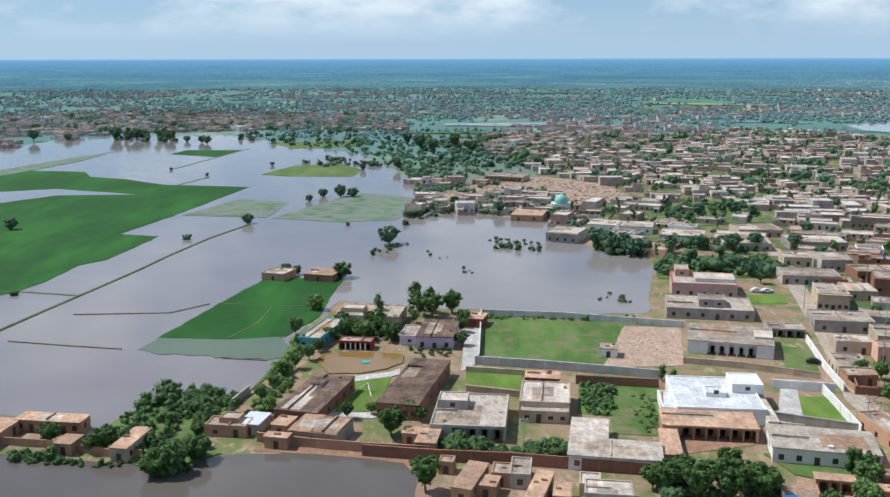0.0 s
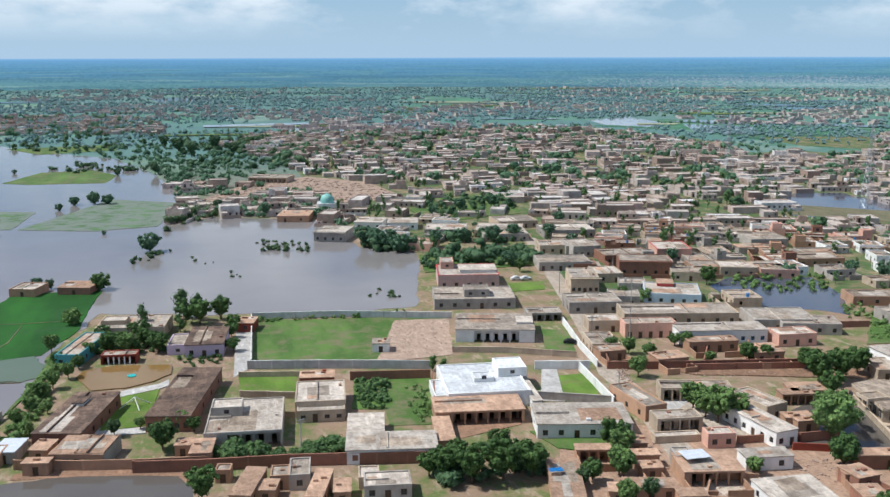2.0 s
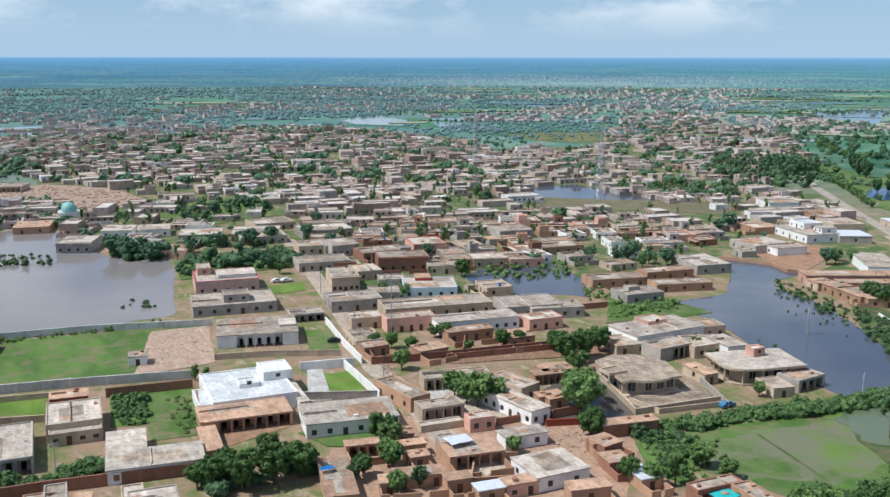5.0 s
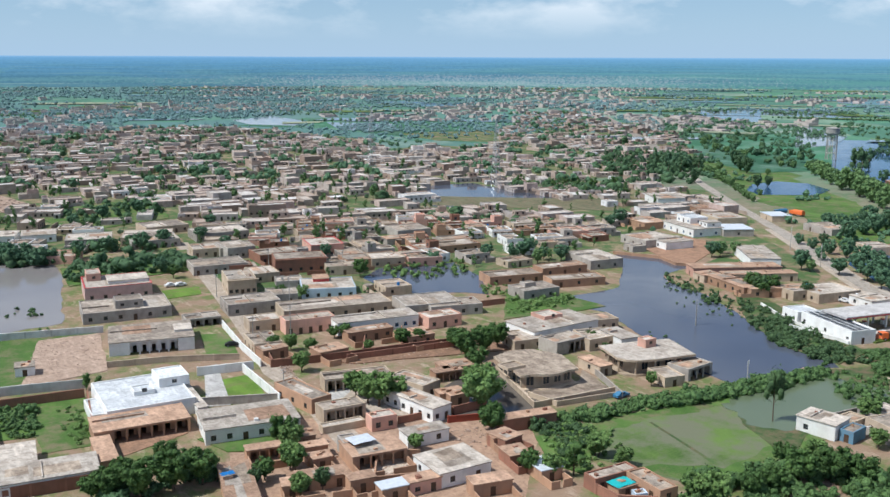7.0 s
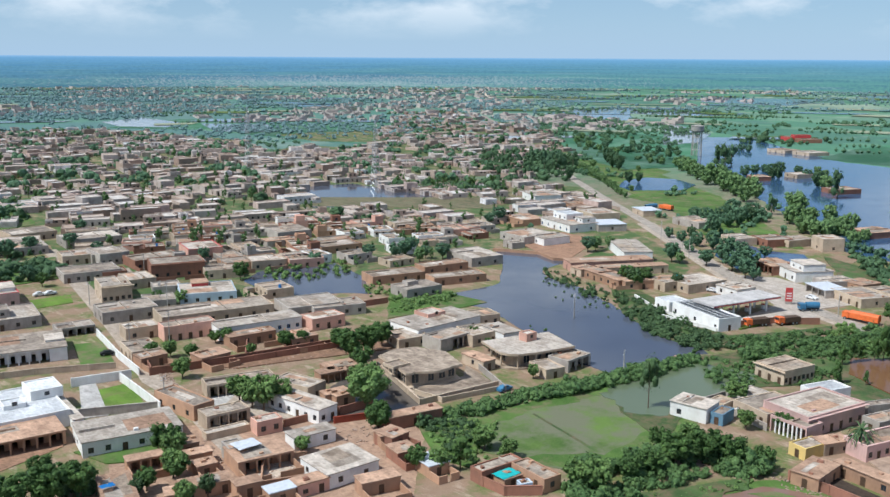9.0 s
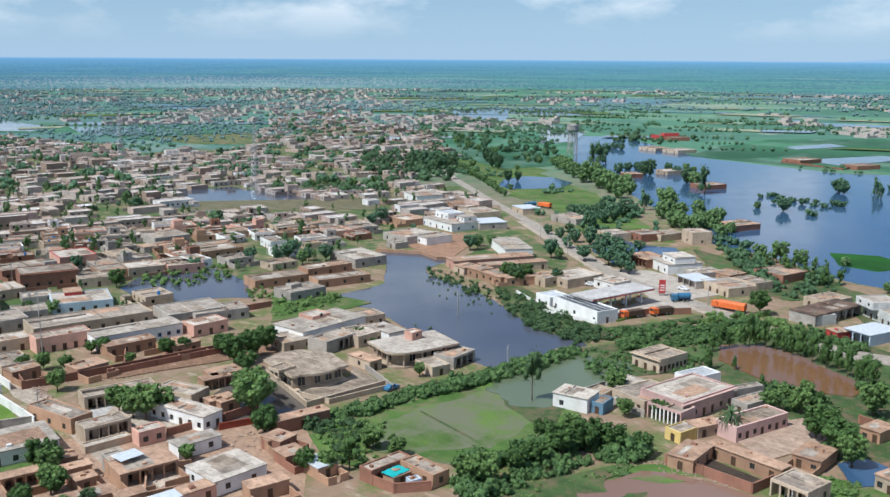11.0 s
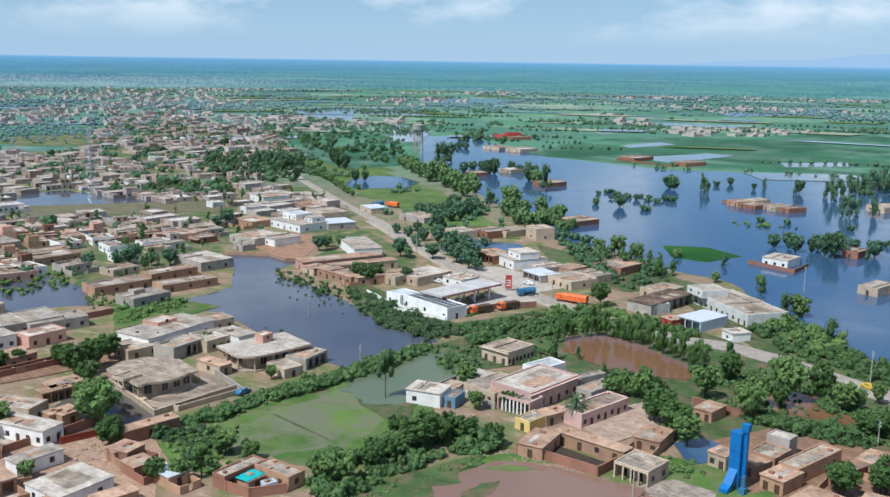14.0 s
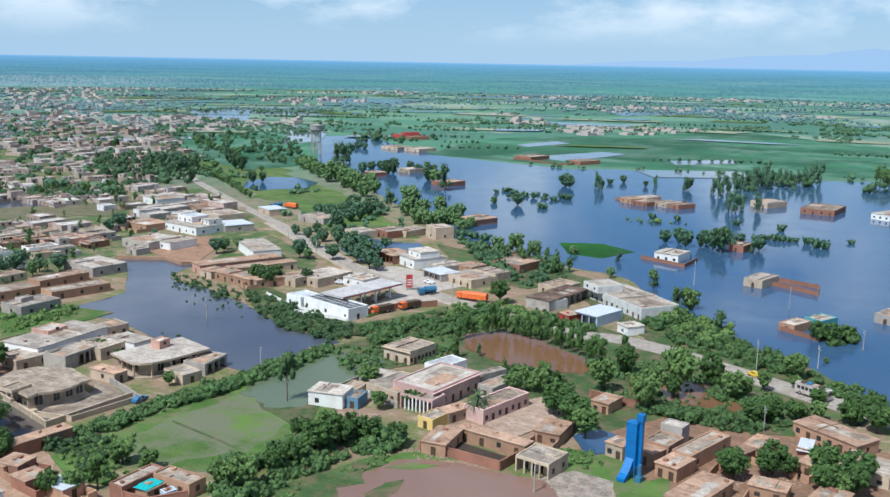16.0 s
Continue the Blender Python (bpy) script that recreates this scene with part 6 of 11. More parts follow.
home = house(173.8, 40.3, -112, 4.0, 4.0, 3.1, MUD, R_MUD, "low mud roofed store of a workshop", south="d")
home = house(187.1, 38.9, -101, 4.9, 3.8, 4.2, GREYWALL, R_PALE, "grey cement store behind a workshop", south="ww")
home = house(197.4, 57.8, -102, 4.5, 6.6, 2.7, MUD, R_MUD, "brick hut beside a muddy pool", south="wd")
home = house(205.6, 14.2, -121, 15.9, 7.4, 3.1, MUD, R_MUD, "long mud house beside the road", south="wdwwdw", east="w")
home = house(188.1, 21.8, -103, 4.3, 7.5, 2.6, MUD, R_MUD, "low mud hut with a pinkish roof", south="d", yard=3.2)
home = house(180.5, 24.3, -114, 2.8, 6.7, 2.9, BRICK, R_MUD, "small brick room with flat roof", south="d", yard=2.4)
home = house(184.3, 10.7, -111, 4.2, 9.1, 2.7, MUD, R_MUD, "mud hut with an earth roof", south="d", east="w", yard=3.1)
home = house(188.0, 4.2, -108, 10.7, 8.6, 2.7, PLASTER, R_GREY, "grey roofed mud row", south="wdw")
home = house(155.6, 30.1, -106, 6.3, 14.6, 2.9, MUD, R_MUD, "mud house with a pinkish earth roof", south="w", east="wd", yard=4.2)
home = house(168.5, 17.5, -94, 6.9, 4.7, 2.7, MUD, R_MUD, "mud hut in a bare yard", south="wd", yard=4.4)
home = house(168.3, 6.7, -104, 5.6, 7.1, 2.7, MUD, R_MUD, "mud hut with a tarpaulin", south="d", yard=3.8)
home = house(326.8, 141.4, -104, 13.1, 14.8, 3.4, BRICK, R_OLD, "brick house in the trees by the lake", south="wdw")
home = house(305.1, 249.6, -127, 26.0, 11.5, 4.0, WHITE, R_PALE, "white godown with a grey roof by the main road", east="ww")
home = house(324.9, 309.3, -103, 25.5, 16.0, 3.8, WHITE, R_PALE, "white villa with pale blue trim", south="wwdww", east="ww", frame_mat=BLUEPAINT)
block(home, 3, 6, 14, 15.5, 3.6, 3.0, WHITE, R_WHITE, spaced("wdw", 11), spaced("w", 9), frame_mat=BLUEPAINT)
block(home, 18, 8, 24, 15.5, 3.6, 2.5, WHITE, R_PALE, spaced("ww", 6), spaced("w", 7))
home = house(267.7, 194.0, -102, 13.2, 17.6, 3.2, PLASTER, R_PALE, "house with a turquoise curtain", south="dw", east="w")
home = house(240.8, 176.7, -106, 7.3, 7.7, 3.7, WHITE, R_WHITE, "white gatehouse of the fuel station", south="ww")
home = house(377.8, 90.9, -100, 10.5, 12.2, 3.6, WHITE, R_PALE, "white house on a walled island in the lake", south="www")
home = house(349.4, 50.0, -107, 7.3, 13.5, 3.2, PLASTER, R_PALE, "pale hut standing in flood water", south="d")
home = house(292.8, 29.6, -115, 5.4, 9.6, 2.7, MUD, R_PALE, "drowned mud house with flat roof", south="d")
home = house(301.5, 23.2, -118, 6.2, 8.6, 3.2, TEAL, R_PALE, "turquoise fronted drowned house", south="wd")
home = house(733.5, 304.4, -108, 17.4, 24.7, 3.2, BRICK, R_OLD, "brick farmhouse across the lake", south="wd")
home = house(725.0, 254.4, -116, 14.8, 22.3, 3.2, BRICK, R_OLD, "brick barn across the lake", south="d")
home = house(564.8, 83.9, -122, 12.4, 16.8, 3.4, PLASTER, R_PALE, "pale farmhouse among drowned trees", south="wd")
home = house(551.8, 54.7, -99, 18.2, 25.5, 3.2, BRICK, R_OLD, "brick row among drowned trees", south="wdwd")
home = house(552.7, 18.5, -119, 10.8, 20.9, 3.4, WHITE, R_PALE, "white building at the lake shore", south="www")
home = house(418.3, 201.4, -112, 12.7, 15.0, 2.9, BRICK, R_MUD, "brick hut standing in the lake", south="d")
home = house(415.6, 68.2, -105, 7.1, 10.2, 3.2, BRICK, R_OLD, "brick house among island trees", south="d")
home = house(318.2, 4.1, -110, 7.1, 10.3, 3.1, GREYWALL, R_GREY, "grey drowned hut with flat roof", south="d")
home = house(862.4, 498.1, -120, 16.3, 23.0, 4.2, REDPAINT, R_OLD, "red painted building beyond the lake", south="ww")
home = house(862.7, 487.3, -125, 8.1, 16.3, 6.5, REDPAINT, R_OLD, "red tower of a building beyond the lake", south="w")
home = house(857.7, 480.3, -124, 15.4, 20.2, 3.6, BRICK, R_OLD, "brick annexe beyond the lake", south="wd")
home = house(110.4, 117.0, -3, 10.2, 3.4, 2.9, BRICK, R_GREY, "grey roofed back range of a brick court", south="dwd")
home = house(117.0, 107.2, -4, 4.2, 9.4, 2.9, MUD, R_OLD, "ragged side range of a brick court", south="w", west="dw")
home = house(112.4, 112.9, -4, 4.2, 3.2, 2.2, MUD, R_MUD, "low lean-to under a turquoise sheet", south="d")
home = house(113.4, 109.6, -20, 2.4, 2.0, 2.2, BLUEWASH, R_GREY, "tiny pale blue room in a court", south="d")
home = house(179.0, 89.7, -10, 18.6, 12.1, 4.6, PINK, R_PALE, "pink mansion with a broad pale roof", south="wwddww", east="ww", west="www", eave=0.7, trim=PINK)
home = house(176.7, 97.2, -96, 9.0, 5.5, 3.7, PINK, R_OLD, "pink pillared veranda of a mansion", veranda=(0.3, 8.7, 2.4, 8), columns=WHITE)
home = house(198.8, 102.7, -107, 5.6, 10.0, 3.9, WHITE, R_WHITE, "white roofed hall behind a mansion", east="wwww")
home = house(180.0, 108.5, -104, 10.4, 12.5, 3.2, PLASTER, R_GREY, "grey half built rooms with bare pillars", south="dwd", east="w")
home = house(183.0, 112.4, -96, 5.7, 8.7, 3.1, GREYWALL, R_PALE, "grey roofless looking store rooms", south="dw")
home = house(193.1, 85.0, -105, 4.6, 10.2, 3.1, GREYWALL, R_GREY, "dark roofed outbuilding behind a mansion", south="d", east="ww")
home = house(199.6, 88.7, -115, 2.7, 7.9, 3.6, GREYWALL, R_GREY, "small arcaded outbuilding by brown water", east="ddd")
home = house(176.5, 75.8, -15, 16.6, 5.9, 3.4, PINK, R_OLD, "long low pink row with doors onto a yard", south="wdwdwdw", trim=PINK)
home = house(168.6, 88.1, -101, 4.2, 6.8, 2.6, YELLOWWASH, R_PALE, "yellow washed gate room", south="d")
home = house(173.0, 82.7, -22, 6.9, 3.9, 2.7, PLASTER, R_MUD, "mud roofed kitchen beside a mansion", south="dw")
home = house(300.3, 92.7, -130, 30.6, 14.5, 4.2, PALEWALL, R_GREY, "long whitewashed warehouse above the flood", south="wdwdwddwdd", east="w")
wing(home, -1.2, -2.0, 8.2, 7.8, 3.91, 2.4, PALEWALL, R_PALE, south="ww")
home = house(276.5, 98.5, -13, 24.1, 9.2, 3.6, GREYWALL, R_BROWN, "open pillared shed with a brown roof", veranda=(1.0, 23.2, 2.6, 6), columns=CONCRETE)
home = house(281.5, 106.4, -121, 8.6, 8.0, 3.2, PALEWALL, R_OLD, "low white walled room", south="w")
home = house(300.0, 111.7, -106, 9.2, 13.0, 3.1, PLASTER, R_OLD, "grey roofed store by the warehouse", south="dw")
home = house(269.8, 87.6, -109, 8.8, 13.2, 3.4, BLUEWASH, SHEET, "shop with a pale sheet canopy", veranda=(0.4, 8.4, 2.2, 3))
home = house(268.7, 92.4, -118, 4.8, 4.7, 2.6, REDPAINT, R_MUD, "tiny red painted kiosk", south="d")
home = house(265.7, 72.4, -129, 5.3, 6.1, 2.7, WHITE, R_PALE, "small white hut on the road bank", south="w")
home = house(318.8, 190.3, -116, 13.5, 10.4, 3.6, BRICK, R_MUD, "brick colonnade in flood water", veranda=(0.4, 13.1, 2.2, 5))
home = house(317.1, 179.3, -122, 14.8, 14.5, 3.9, WHITE, R_PALE, "pale blue grey roadside house", south="wdw", east="w")
wing(home, 5.1, 2.9, 14.6, 11.4, 3.57, 2.9, WHITE, R_PALE, south="ww")
home = house(299.9, 157.8, -117, 11.3, 8.6, 3.1, GREYWALL, SHEET, "roadside stall under a grey sheet", veranda=(0.6, 10.7, 1.8, 3))
home = house(298.5, 148.1, -115, 15.5, 12.2, 3.2, PLASTER, R_PALE, "row of beige roadside shops", south="dddd", east="w")
home = house(310.1, 141.5, -110, 11.1, 8.3, 3.1, PLASTER, R_GREY, "beige shop beside the road", south="dd")
home = house(310.0, 160.8, -116, 8.5, 12.0, 3.1, GREYWALL, R_PALE, "grey house behind the shops", south="dw")
home = house(314.2, 151.9, -104, 8.5, 9.3, 2.9, MUD, R_MUD, "mud house behind the shops", south="d", yard=5.0)
home = house(355.3, 229.2, -113, 12.4, 10.6, 3.4, PLASTER, R_PALE, "pale house by a flooded yard", south="wd")
home = house(363.7, 219.1, -114, 12.3, 12.7, 3.4, BRICK, R_PALE, "brick house by a flooded yard", south="dw")
home = house(368.4, 211.3, -107, 9.8, 14.7, 3.2, PLASTER, R_PALE, "beige row by the lake", south="wd")
home = house(374.3, 196.6, -124, 9.9, 9.5, 5.6, PLASTER, R_PALE, "two storey beige house by the lake", south="w", east="w")
home = house(380.7, 376.7, -115, 20.2, 15.7, 4.2, WHITE, R_PALE, "cream two storey house with a terrace", south="ww", east="ww")
home = house(339.0, 290.8, -119, 14.3, 13.7, 3.4, GREYWALL, SHEET, "workshop with a pale sheet roof", south="d", east="w")
home = house(359.3, 316.5, -111, 17.6, 15.4, 3.4, PLASTER, R_PALE, "beige house near the main road", south="wd")
home = house(317.5, 325.5, -101, 15.8, 13.3, 3.2, MUD, R_MUD, "house with an orange earth roof", south="dw", yard=5.0)
home = house(284.5, 294.3, -95, 16.6, 18.2, 3.4, GREYWALL, R_PALE, "grey flat roofed house by the pond", south="wdw")
home = house(289.5, 281.6, -100, 11.4, 13.7, 3.4, WHITE, R_PALE, "white walled house by the pond", south="w")
home = house(273.8, 281.3, -101, 7.0, 6.6, 2.6, GREYWALL, R_GREY, "small grey pump house", south="d")
home = house(374.2, 339.2, -112, 14.3, 9.7, 3.1, MUD, R_MUD, "mud house by the main road", south="d", yard=5.0)
home = house(388.6, 303.9, -117, 13.3, 10.2, 3.1, PLASTER, SHEET, "roadside workshop with flat roof", south="d")
home = house(378.2, 271.0, -104, 18.9, 13.4, 3.2, GREYWALL, R_GREY, "grey walled yard building", south="dw")
home = house(83.6, 181.0, 9, 5.4, 15.4, 3.6, MUD, R_GREY, "long brick wing of a courtyard house", south="w", east="wdwdw", west="www")
home = house(92.2, 192.0, -14, 16.6, 5.7, 3.4, PLASTER, R_GREY, "rear range of a courtyard house", south="dw", veranda=(0.8, 8.3, 2.4, 4))
home = house(109.3, 175.2, 17, 6.3, 11.5, 3.6, PLASTER, R_PALE, "pale roofed wing of a courtyard house", south="d", west="wd")
home = house(118.3, 183.7, -8, 7.4, 3.8, 2.7, MUD, R_MUD, "mud range round a flooded court", veranda=(0.4, 7.1, 1.8, 4))
home = house(111.2, 170.9, -10, 5.9, 3.3, 2.6, MUD, R_MUD, "low mud shed in flood water", south="d")
home = house(125.0, 276.0, -22, 17.9, 16.0, 3.6, BLUEWASH, R_PALE, "pale blue house with red roof canopies", south="wwdww")
wing(home, 4.4, 10.8, 9.7, 17.6, 3.31, 1.2, REDPAINT, R_MUD)
home = house(106.5, 294.0, -12, 9.5, 15.2, 5.6, PLASTER, R_PALE, "two storey beige house by the street", south="wwdww", west="ww", eave=0.8)
home = house(132.8, 316.0, -17, 18.9, 12.3, 5.6, BRICK, R_GREY, "two storey dark brick house", south="wwwww", yard=5.0, eave=0.8)
home = house(156.0, 334.7, -12, 13.5, 16.0, 5.1, PINKISH, R_PALE, "pink and red trimmed house", south="wwww", trim=REDPAINT)
home = house(126.0, 355.0, -8, 14.2, 12.7, 3.7, GREYWALL, R_GREY, "dark grey street house", south="wdww")
home = house(167.8, 306.2, -18, 13.0, 11.0, 3.6, PLASTER, R_PALE, "beige house behind the garden pond", south="wdw")
home = house(149.4, 234.9, -16, 16.7, 9.1, 3.4, GREYWALL, R_GREY, "dark grey house beside a lane", south="wdww")
home = house(112.6, 275.8, -19, 10.0, 9.6, 3.4, GREYWALL, R_GREY, "grey house in a street row", south="wd")
home = house(103.3, 274.1, -17, 8.0, 6.9, 3.2, GREYWALL, R_PALE, "pale street house with a green yard", south="wd")
home = house(147.5, 303.7, -20, 13.6, 11.3, 3.4, PLASTER, R_GREY, "beige house in a back lane", south="wdw")
home = house(180.6, 300.5, -19, 13.4, 10.8, 3.4, PINKISH, R_PALE, "pale pink house behind the pond", south="wdw")
home = house(180.0, 196.9, -13, 9.6, 7.4, 3.4, PLASTER, R_OLD, "stone roofed annexe of a whitewashed house", south="wdw")
home = house(168.3, 186.0, -17, 10.5, 7.7, 3.2, PLASTER, R_PALE, "low beige annexe with a pillared porch", south="w", veranda=(1.0, 6.3, 1.6, 3))
home = house(174.9, 178.2, -8, 5.8, 10.6, 3.6, WHITE, R_PALE, "white walled outhouse by the pond", south="d")
home = house(150.2, 193.7, -10, 9.8, 9.9, 2.9, PLASTER, R_OLD, "old stone roofed wing beside a villa", south="dw", west="w")
home = house(61.2, 146.0, -18, 3.7, 3.6, 2.6, MUD, R_MUD, "mud store by a lane", south="d", yard=2.9)
home = house(104.0, 134.4, -9, 4.8, 4.9, 2.6, BRICK, R_MUD, "brick hut with an open door", south="d", yard=3.4)
home = house(106.4, 143.2, -13, 3.8, 3.9, 2.6, MUD, R_MUD, "low mud shelter beside a wall", south="d", yard=2.9)
home = house(106.4, 328.9, -8, 19.6, 14.0, 3.4, GREYWALL, R_GREY, "grey street row with dark shopfronts", south="dwdwdw", west="w")
home = house(116.3, 359.2, -10, 10.5, 12.5, 3.6, PLASTER, R_PALE, "beige street house with shop shutters", south="dwd", west="w")
home = house(127.0, 349.3, -2, 10.1, 15.5, 4.6, GREYWALL, R_GREY, "dark two storey street house", south="wwww", west="w")
home = house(128.3, 390.0, -5, 23.0, 16.2, 3.7, GREYWALL, R_PALE, "long pale row at a street corner", south="wdwwdw", west="w")
home = house(100.5, 388.8, -7, 19.7, 17.2, 3.4, GREYWALL, R_PALE, "grey row beside the village street", south="wwdww", east="w")
home = house(115.0, 418.1, 1, 19.3, 16.5, 3.4, PLASTER, R_GREY, "beige row beside the village street", south="wdwdw")
home = house(120.4, 306.3, -6, 9.6, 12.4, 3.4, PLASTER, R_PALE, "beige house in a back lane", south="wd")
home = house(134.4, 334.3, -3, 19.6, 13.7, 3.6, BRICK, R_OLD, "brown brick house with a terrace", south="wdwwd", yard=5.0)
home = house(158.4, 337.5, -6, 12.2, 13.0, 3.4, PINKISH, R_PALE, "pink house with a walled roof", south="wdw")
home = house(158.8, 309.0, -9, 22.0, 11.5, 3.4, MUD, R_GREY, "brown brick row with a grey roof", south="dwdwd", yard=5.0)
home = house(181.3, 304.0, -4, 12.8, 10.1, 3.4, PLASTER, R_PALE, "pale plastered row behind the garden pond", south="wdw")
home = house(206.0, 351.9, -8, 16.0, 15.2, 3.6, GREYWALL, R_GREY, "grey cement house with a roof terrace", south="wdw")
home = house(203.9, 314.4, -8, 18.6, 12.7, 3.2, MUD, R_OLD, "mud brick row beyond the pond", south="dwdw")
home = house(263.1, 236.9, -118, 8.2, 33.4, 3.6, PINKISH, R_MUD, "pinkish back range of a walled compound", south="d", east="wwwdwww")
home = house(256.4, 220.3, -102, 19.8, 7.9, 3.1, MUD, R_MUD, "front range of a brick compound by the pond", south="wdwwd")
home = house(254.7, 202.9, -115, 5.3, 23.3, 3.2, MUD, R_MUD, "side range of a brick compound", east="wdwdw", yard=3.6)
home = house(265.1, 222.8, -117, 5.7, 27.1, 3.1, PLASTER, R_MUD, "middle range of a brick compound", east="wdwdwd")
home = house(257.2, 227.9, -103, 6.8, 7.2, 2.9, PLASTER, R_MUD, "corner room of a brick compound", south="d")
home = house(262.4, 193.9, -104, 6.3, 8.7, 3.4, PLASTER, R_PALE, "beige room beside a turquoise curtain", south="d", east="w")
home = house(273.9, 176.2, -100, 9.5, 8.8, 3.1, WHITE, R_PALE, "white store behind the fuel station", south="wd")
home = house(536.5, 153.4, -125, 10.0, 14.6, 3.1, MUD, R_OLD, "brick farmhouse on a flooded farm island", south="wd")
home = house(529.3, 144.1, -113, 10.7, 14.2, 2.7, BRICK, R_GREY, "brick cattle row on a flooded farm island", south="dwd")
home = house(540.0, 145.2, -113, 8.4, 13.5, 3.7, PLASTER, R_PALE, "plastered upper house on a flooded farm island", south="ww")
home = house(532.0, 132.1, -120, 9.8, 12.7, 2.7, PLASTER, R_OLD, "beige hut on a flooded farm island", south="dw")
home = house(528.9, 122.2, -122, 7.1, 13.0, 2.6, BRICK, R_GREY, "low brick store on a flooded farm island", south="d")
home = house(747.4, 443.2, -106, 21.1, 17.7, 2.6, PLASTER, R_OLD, "low beige row across the lake", south="wdw")
home = house(742.5, 416.5, -109, 19.8, 21.2, 2.9, PLASTER, R_PALE, "pale farm row across the lake", south="wd")
home = house(560.7, 345.5, -119, 11.3, 11.5, 2.9, BRICK, R_MUD, "brick hut among drowned trees", south="d")
home = house(593.9, 337.1, -111, 13.0, 14.1, 2.9, PLASTER, R_PALE, "beige hut among drowned trees", south="wd")
home = house(542.3, 282.6, -112, 14.1, 17.3, 2.9, BRICK, R_OLD, "brick hut by the flooded road", south="d")
boundary("boundary_wall", [(78.0, 142.2), (83.9, 151.4), (91.9, 148.5)], 1.6, MUD, "low mud wall round a rubble yard", 0.25, None)
boundary("boundary_wall", [(78.0, 142.2), (86.8, 139.3)], 1.6, MUD, "mud yard wall beside a lane", 0.25, None)
boundary("boundary_wall", [(106.7, 160.5), (117.8, 156.6)], 1.5, RUST, "rusty red yard gates and wall", 0.25, None)
boundary("boundary_wall", [(131.7, 164.0), (133.3, 155.4), (150.3, 152.4)], 1.2, PLASTER, "low stone forecourt wall of a villa", 0.25, None)
boundary("boundary_wall", [(136.4, 184.5), (130.3, 162.2)], 1.2, PLASTER, "low stone side wall of a villa", 0.25, None)
boundary("boundary_wall", [(108.1, 210.8), (120.6, 208.9), (138.7, 205.8)], 1.8, BRICK, "brown brick yard wall along a lane", 0.25, None)
boundary("boundary_wall", [(269.0, 241.7), (262.4, 226.0), (254.5, 200.8), (265.6, 206.5)], 1.6, PLASTER, "plastered bank wall of a compound", 0.25, None)
boundary("boundary_wall", [(232.9, 148.4), (234.5, 160.0), (241.1, 178.1), (247.5, 190.0)], 1.0, WHITE, "white kerb wall above the pond", 0.25, None)
boundary("boundary_wall", [(206.0, 60.8), (204.8, 53.4), (203.7, 44.8)], 1.8, BRICK, "brick yard wall behind a dryer", 0.25, None)
boundary("boundary_wall", [(168.1, 26.0), (180.8, 24.7), (179.7, 20.1)], 1.6, MUD, "mud yard wall between huts", 0.25, None)
boundary("boundary_wall", [(194.7, 12.9), (192.3, 3.2)], 1.6, MUD, "mud yard wall between huts", 0.25, None)


# ---- boundary walls ----
boundary("boundary_wall", [(110.6, 116.8), (111.0, 111.4), (116.4, 107.2)], 1.9, BRICK, "broken brick wall of a court", 0.25, None)
boundary("boundary_wall", [(177.6, 114.6), (189.6, 113.2)], 2.4, GREYWALL, "dark stained wall of a roofless range", 0.25, None)
boundary("boundary_wall", [(176.0, 107.6), (180.6, 106.6), (180.8, 100.4)], 1.6, WHITE, "white broken garden wall", 0.25, None)
boundary("boundary_wall", [(0.8, 284.4), (27.1, 281.2), (60.4, 272.2)], 2.0, PALEWALL, "long pale grey compound wall beside the pond", 0.25, None)
boundary("boundary_wall", [(0.8, 284.4), (-0.0, 238.4)], 2.0, PALEWALL, "pale compound wall of a grass plot", 0.25, None)
boundary("boundary_wall", [(-0.8, 236.5), (17.0, 233.3), (33.8, 229.4), (45.3, 226.3)], 2.2, PALEWALL, "pale whitewashed compound wall", 0.25, None)
boundary("boundary_wall", [(53.5, 239.0), (66.5, 235.7), (84.5, 227.5)], 1.6, PLASTER, "low beige wall of a yard", 0.25, None)
boundary("boundary_wall", [(23.9, 222.2), (43.3, 219.6)], 2.2, BRICK, "brick garden wall", 0.25, None)
boundary("boundary_wall", [(43.6, 217.2), (38.6, 188.7)], 2.2, BRICK, "brick garden wall along a house", 0.25, None)
boundary("boundary_wall", [(70.9, 220.4), (84.5, 217.7)], 2.2, WHITE, "white villa wall", 0.25, None)
boundary("boundary_wall", [(81.5, 216.8), (80.5, 191.6)], 2.2, WHITE, "white villa wall along the street", 0.25, None)
boundary("boundary_wall", [(91.6, 259.0), (88.1, 234.2), (86.9, 218.5)], 2.0, WHITE, "white street wall of a yard", 0.25, None)
boundary("boundary_wall", [(62.0, 200.6), (80.7, 192.7)], 2.0, GREYWALL, "dark stained wall behind a white house", 0.25, None)
boundary("boundary_wall", [(-23.0, 177.7), (-9.2, 175.7), (6.4, 174.6), (17.3, 172.9), (35.1, 169.9)], 2.4, BRICK, "long brown brick compound wall", 0.25, None)
boundary("boundary_wall", [(-45.7, 184.2), (-32.7, 181.1), (-22.1, 179.5), (-9.4, 178.2)], 2.0, MUD, "mud wall on the bank", 0.25, None)
boundary("boundary_wall", [(-98.8, 181.1), (-88.7, 179.9), (-79.4, 177.4), (-72.8, 175.3), (-67.1, 175.5)], 1.6, MUD, "low mud wall by the water", 0.25, None)
boundary("boundary_wall", [(-2.8, 215.8), (9.6, 212.3)], 1.6, PLASTER, "low wall round a lawn", 0.25, None)
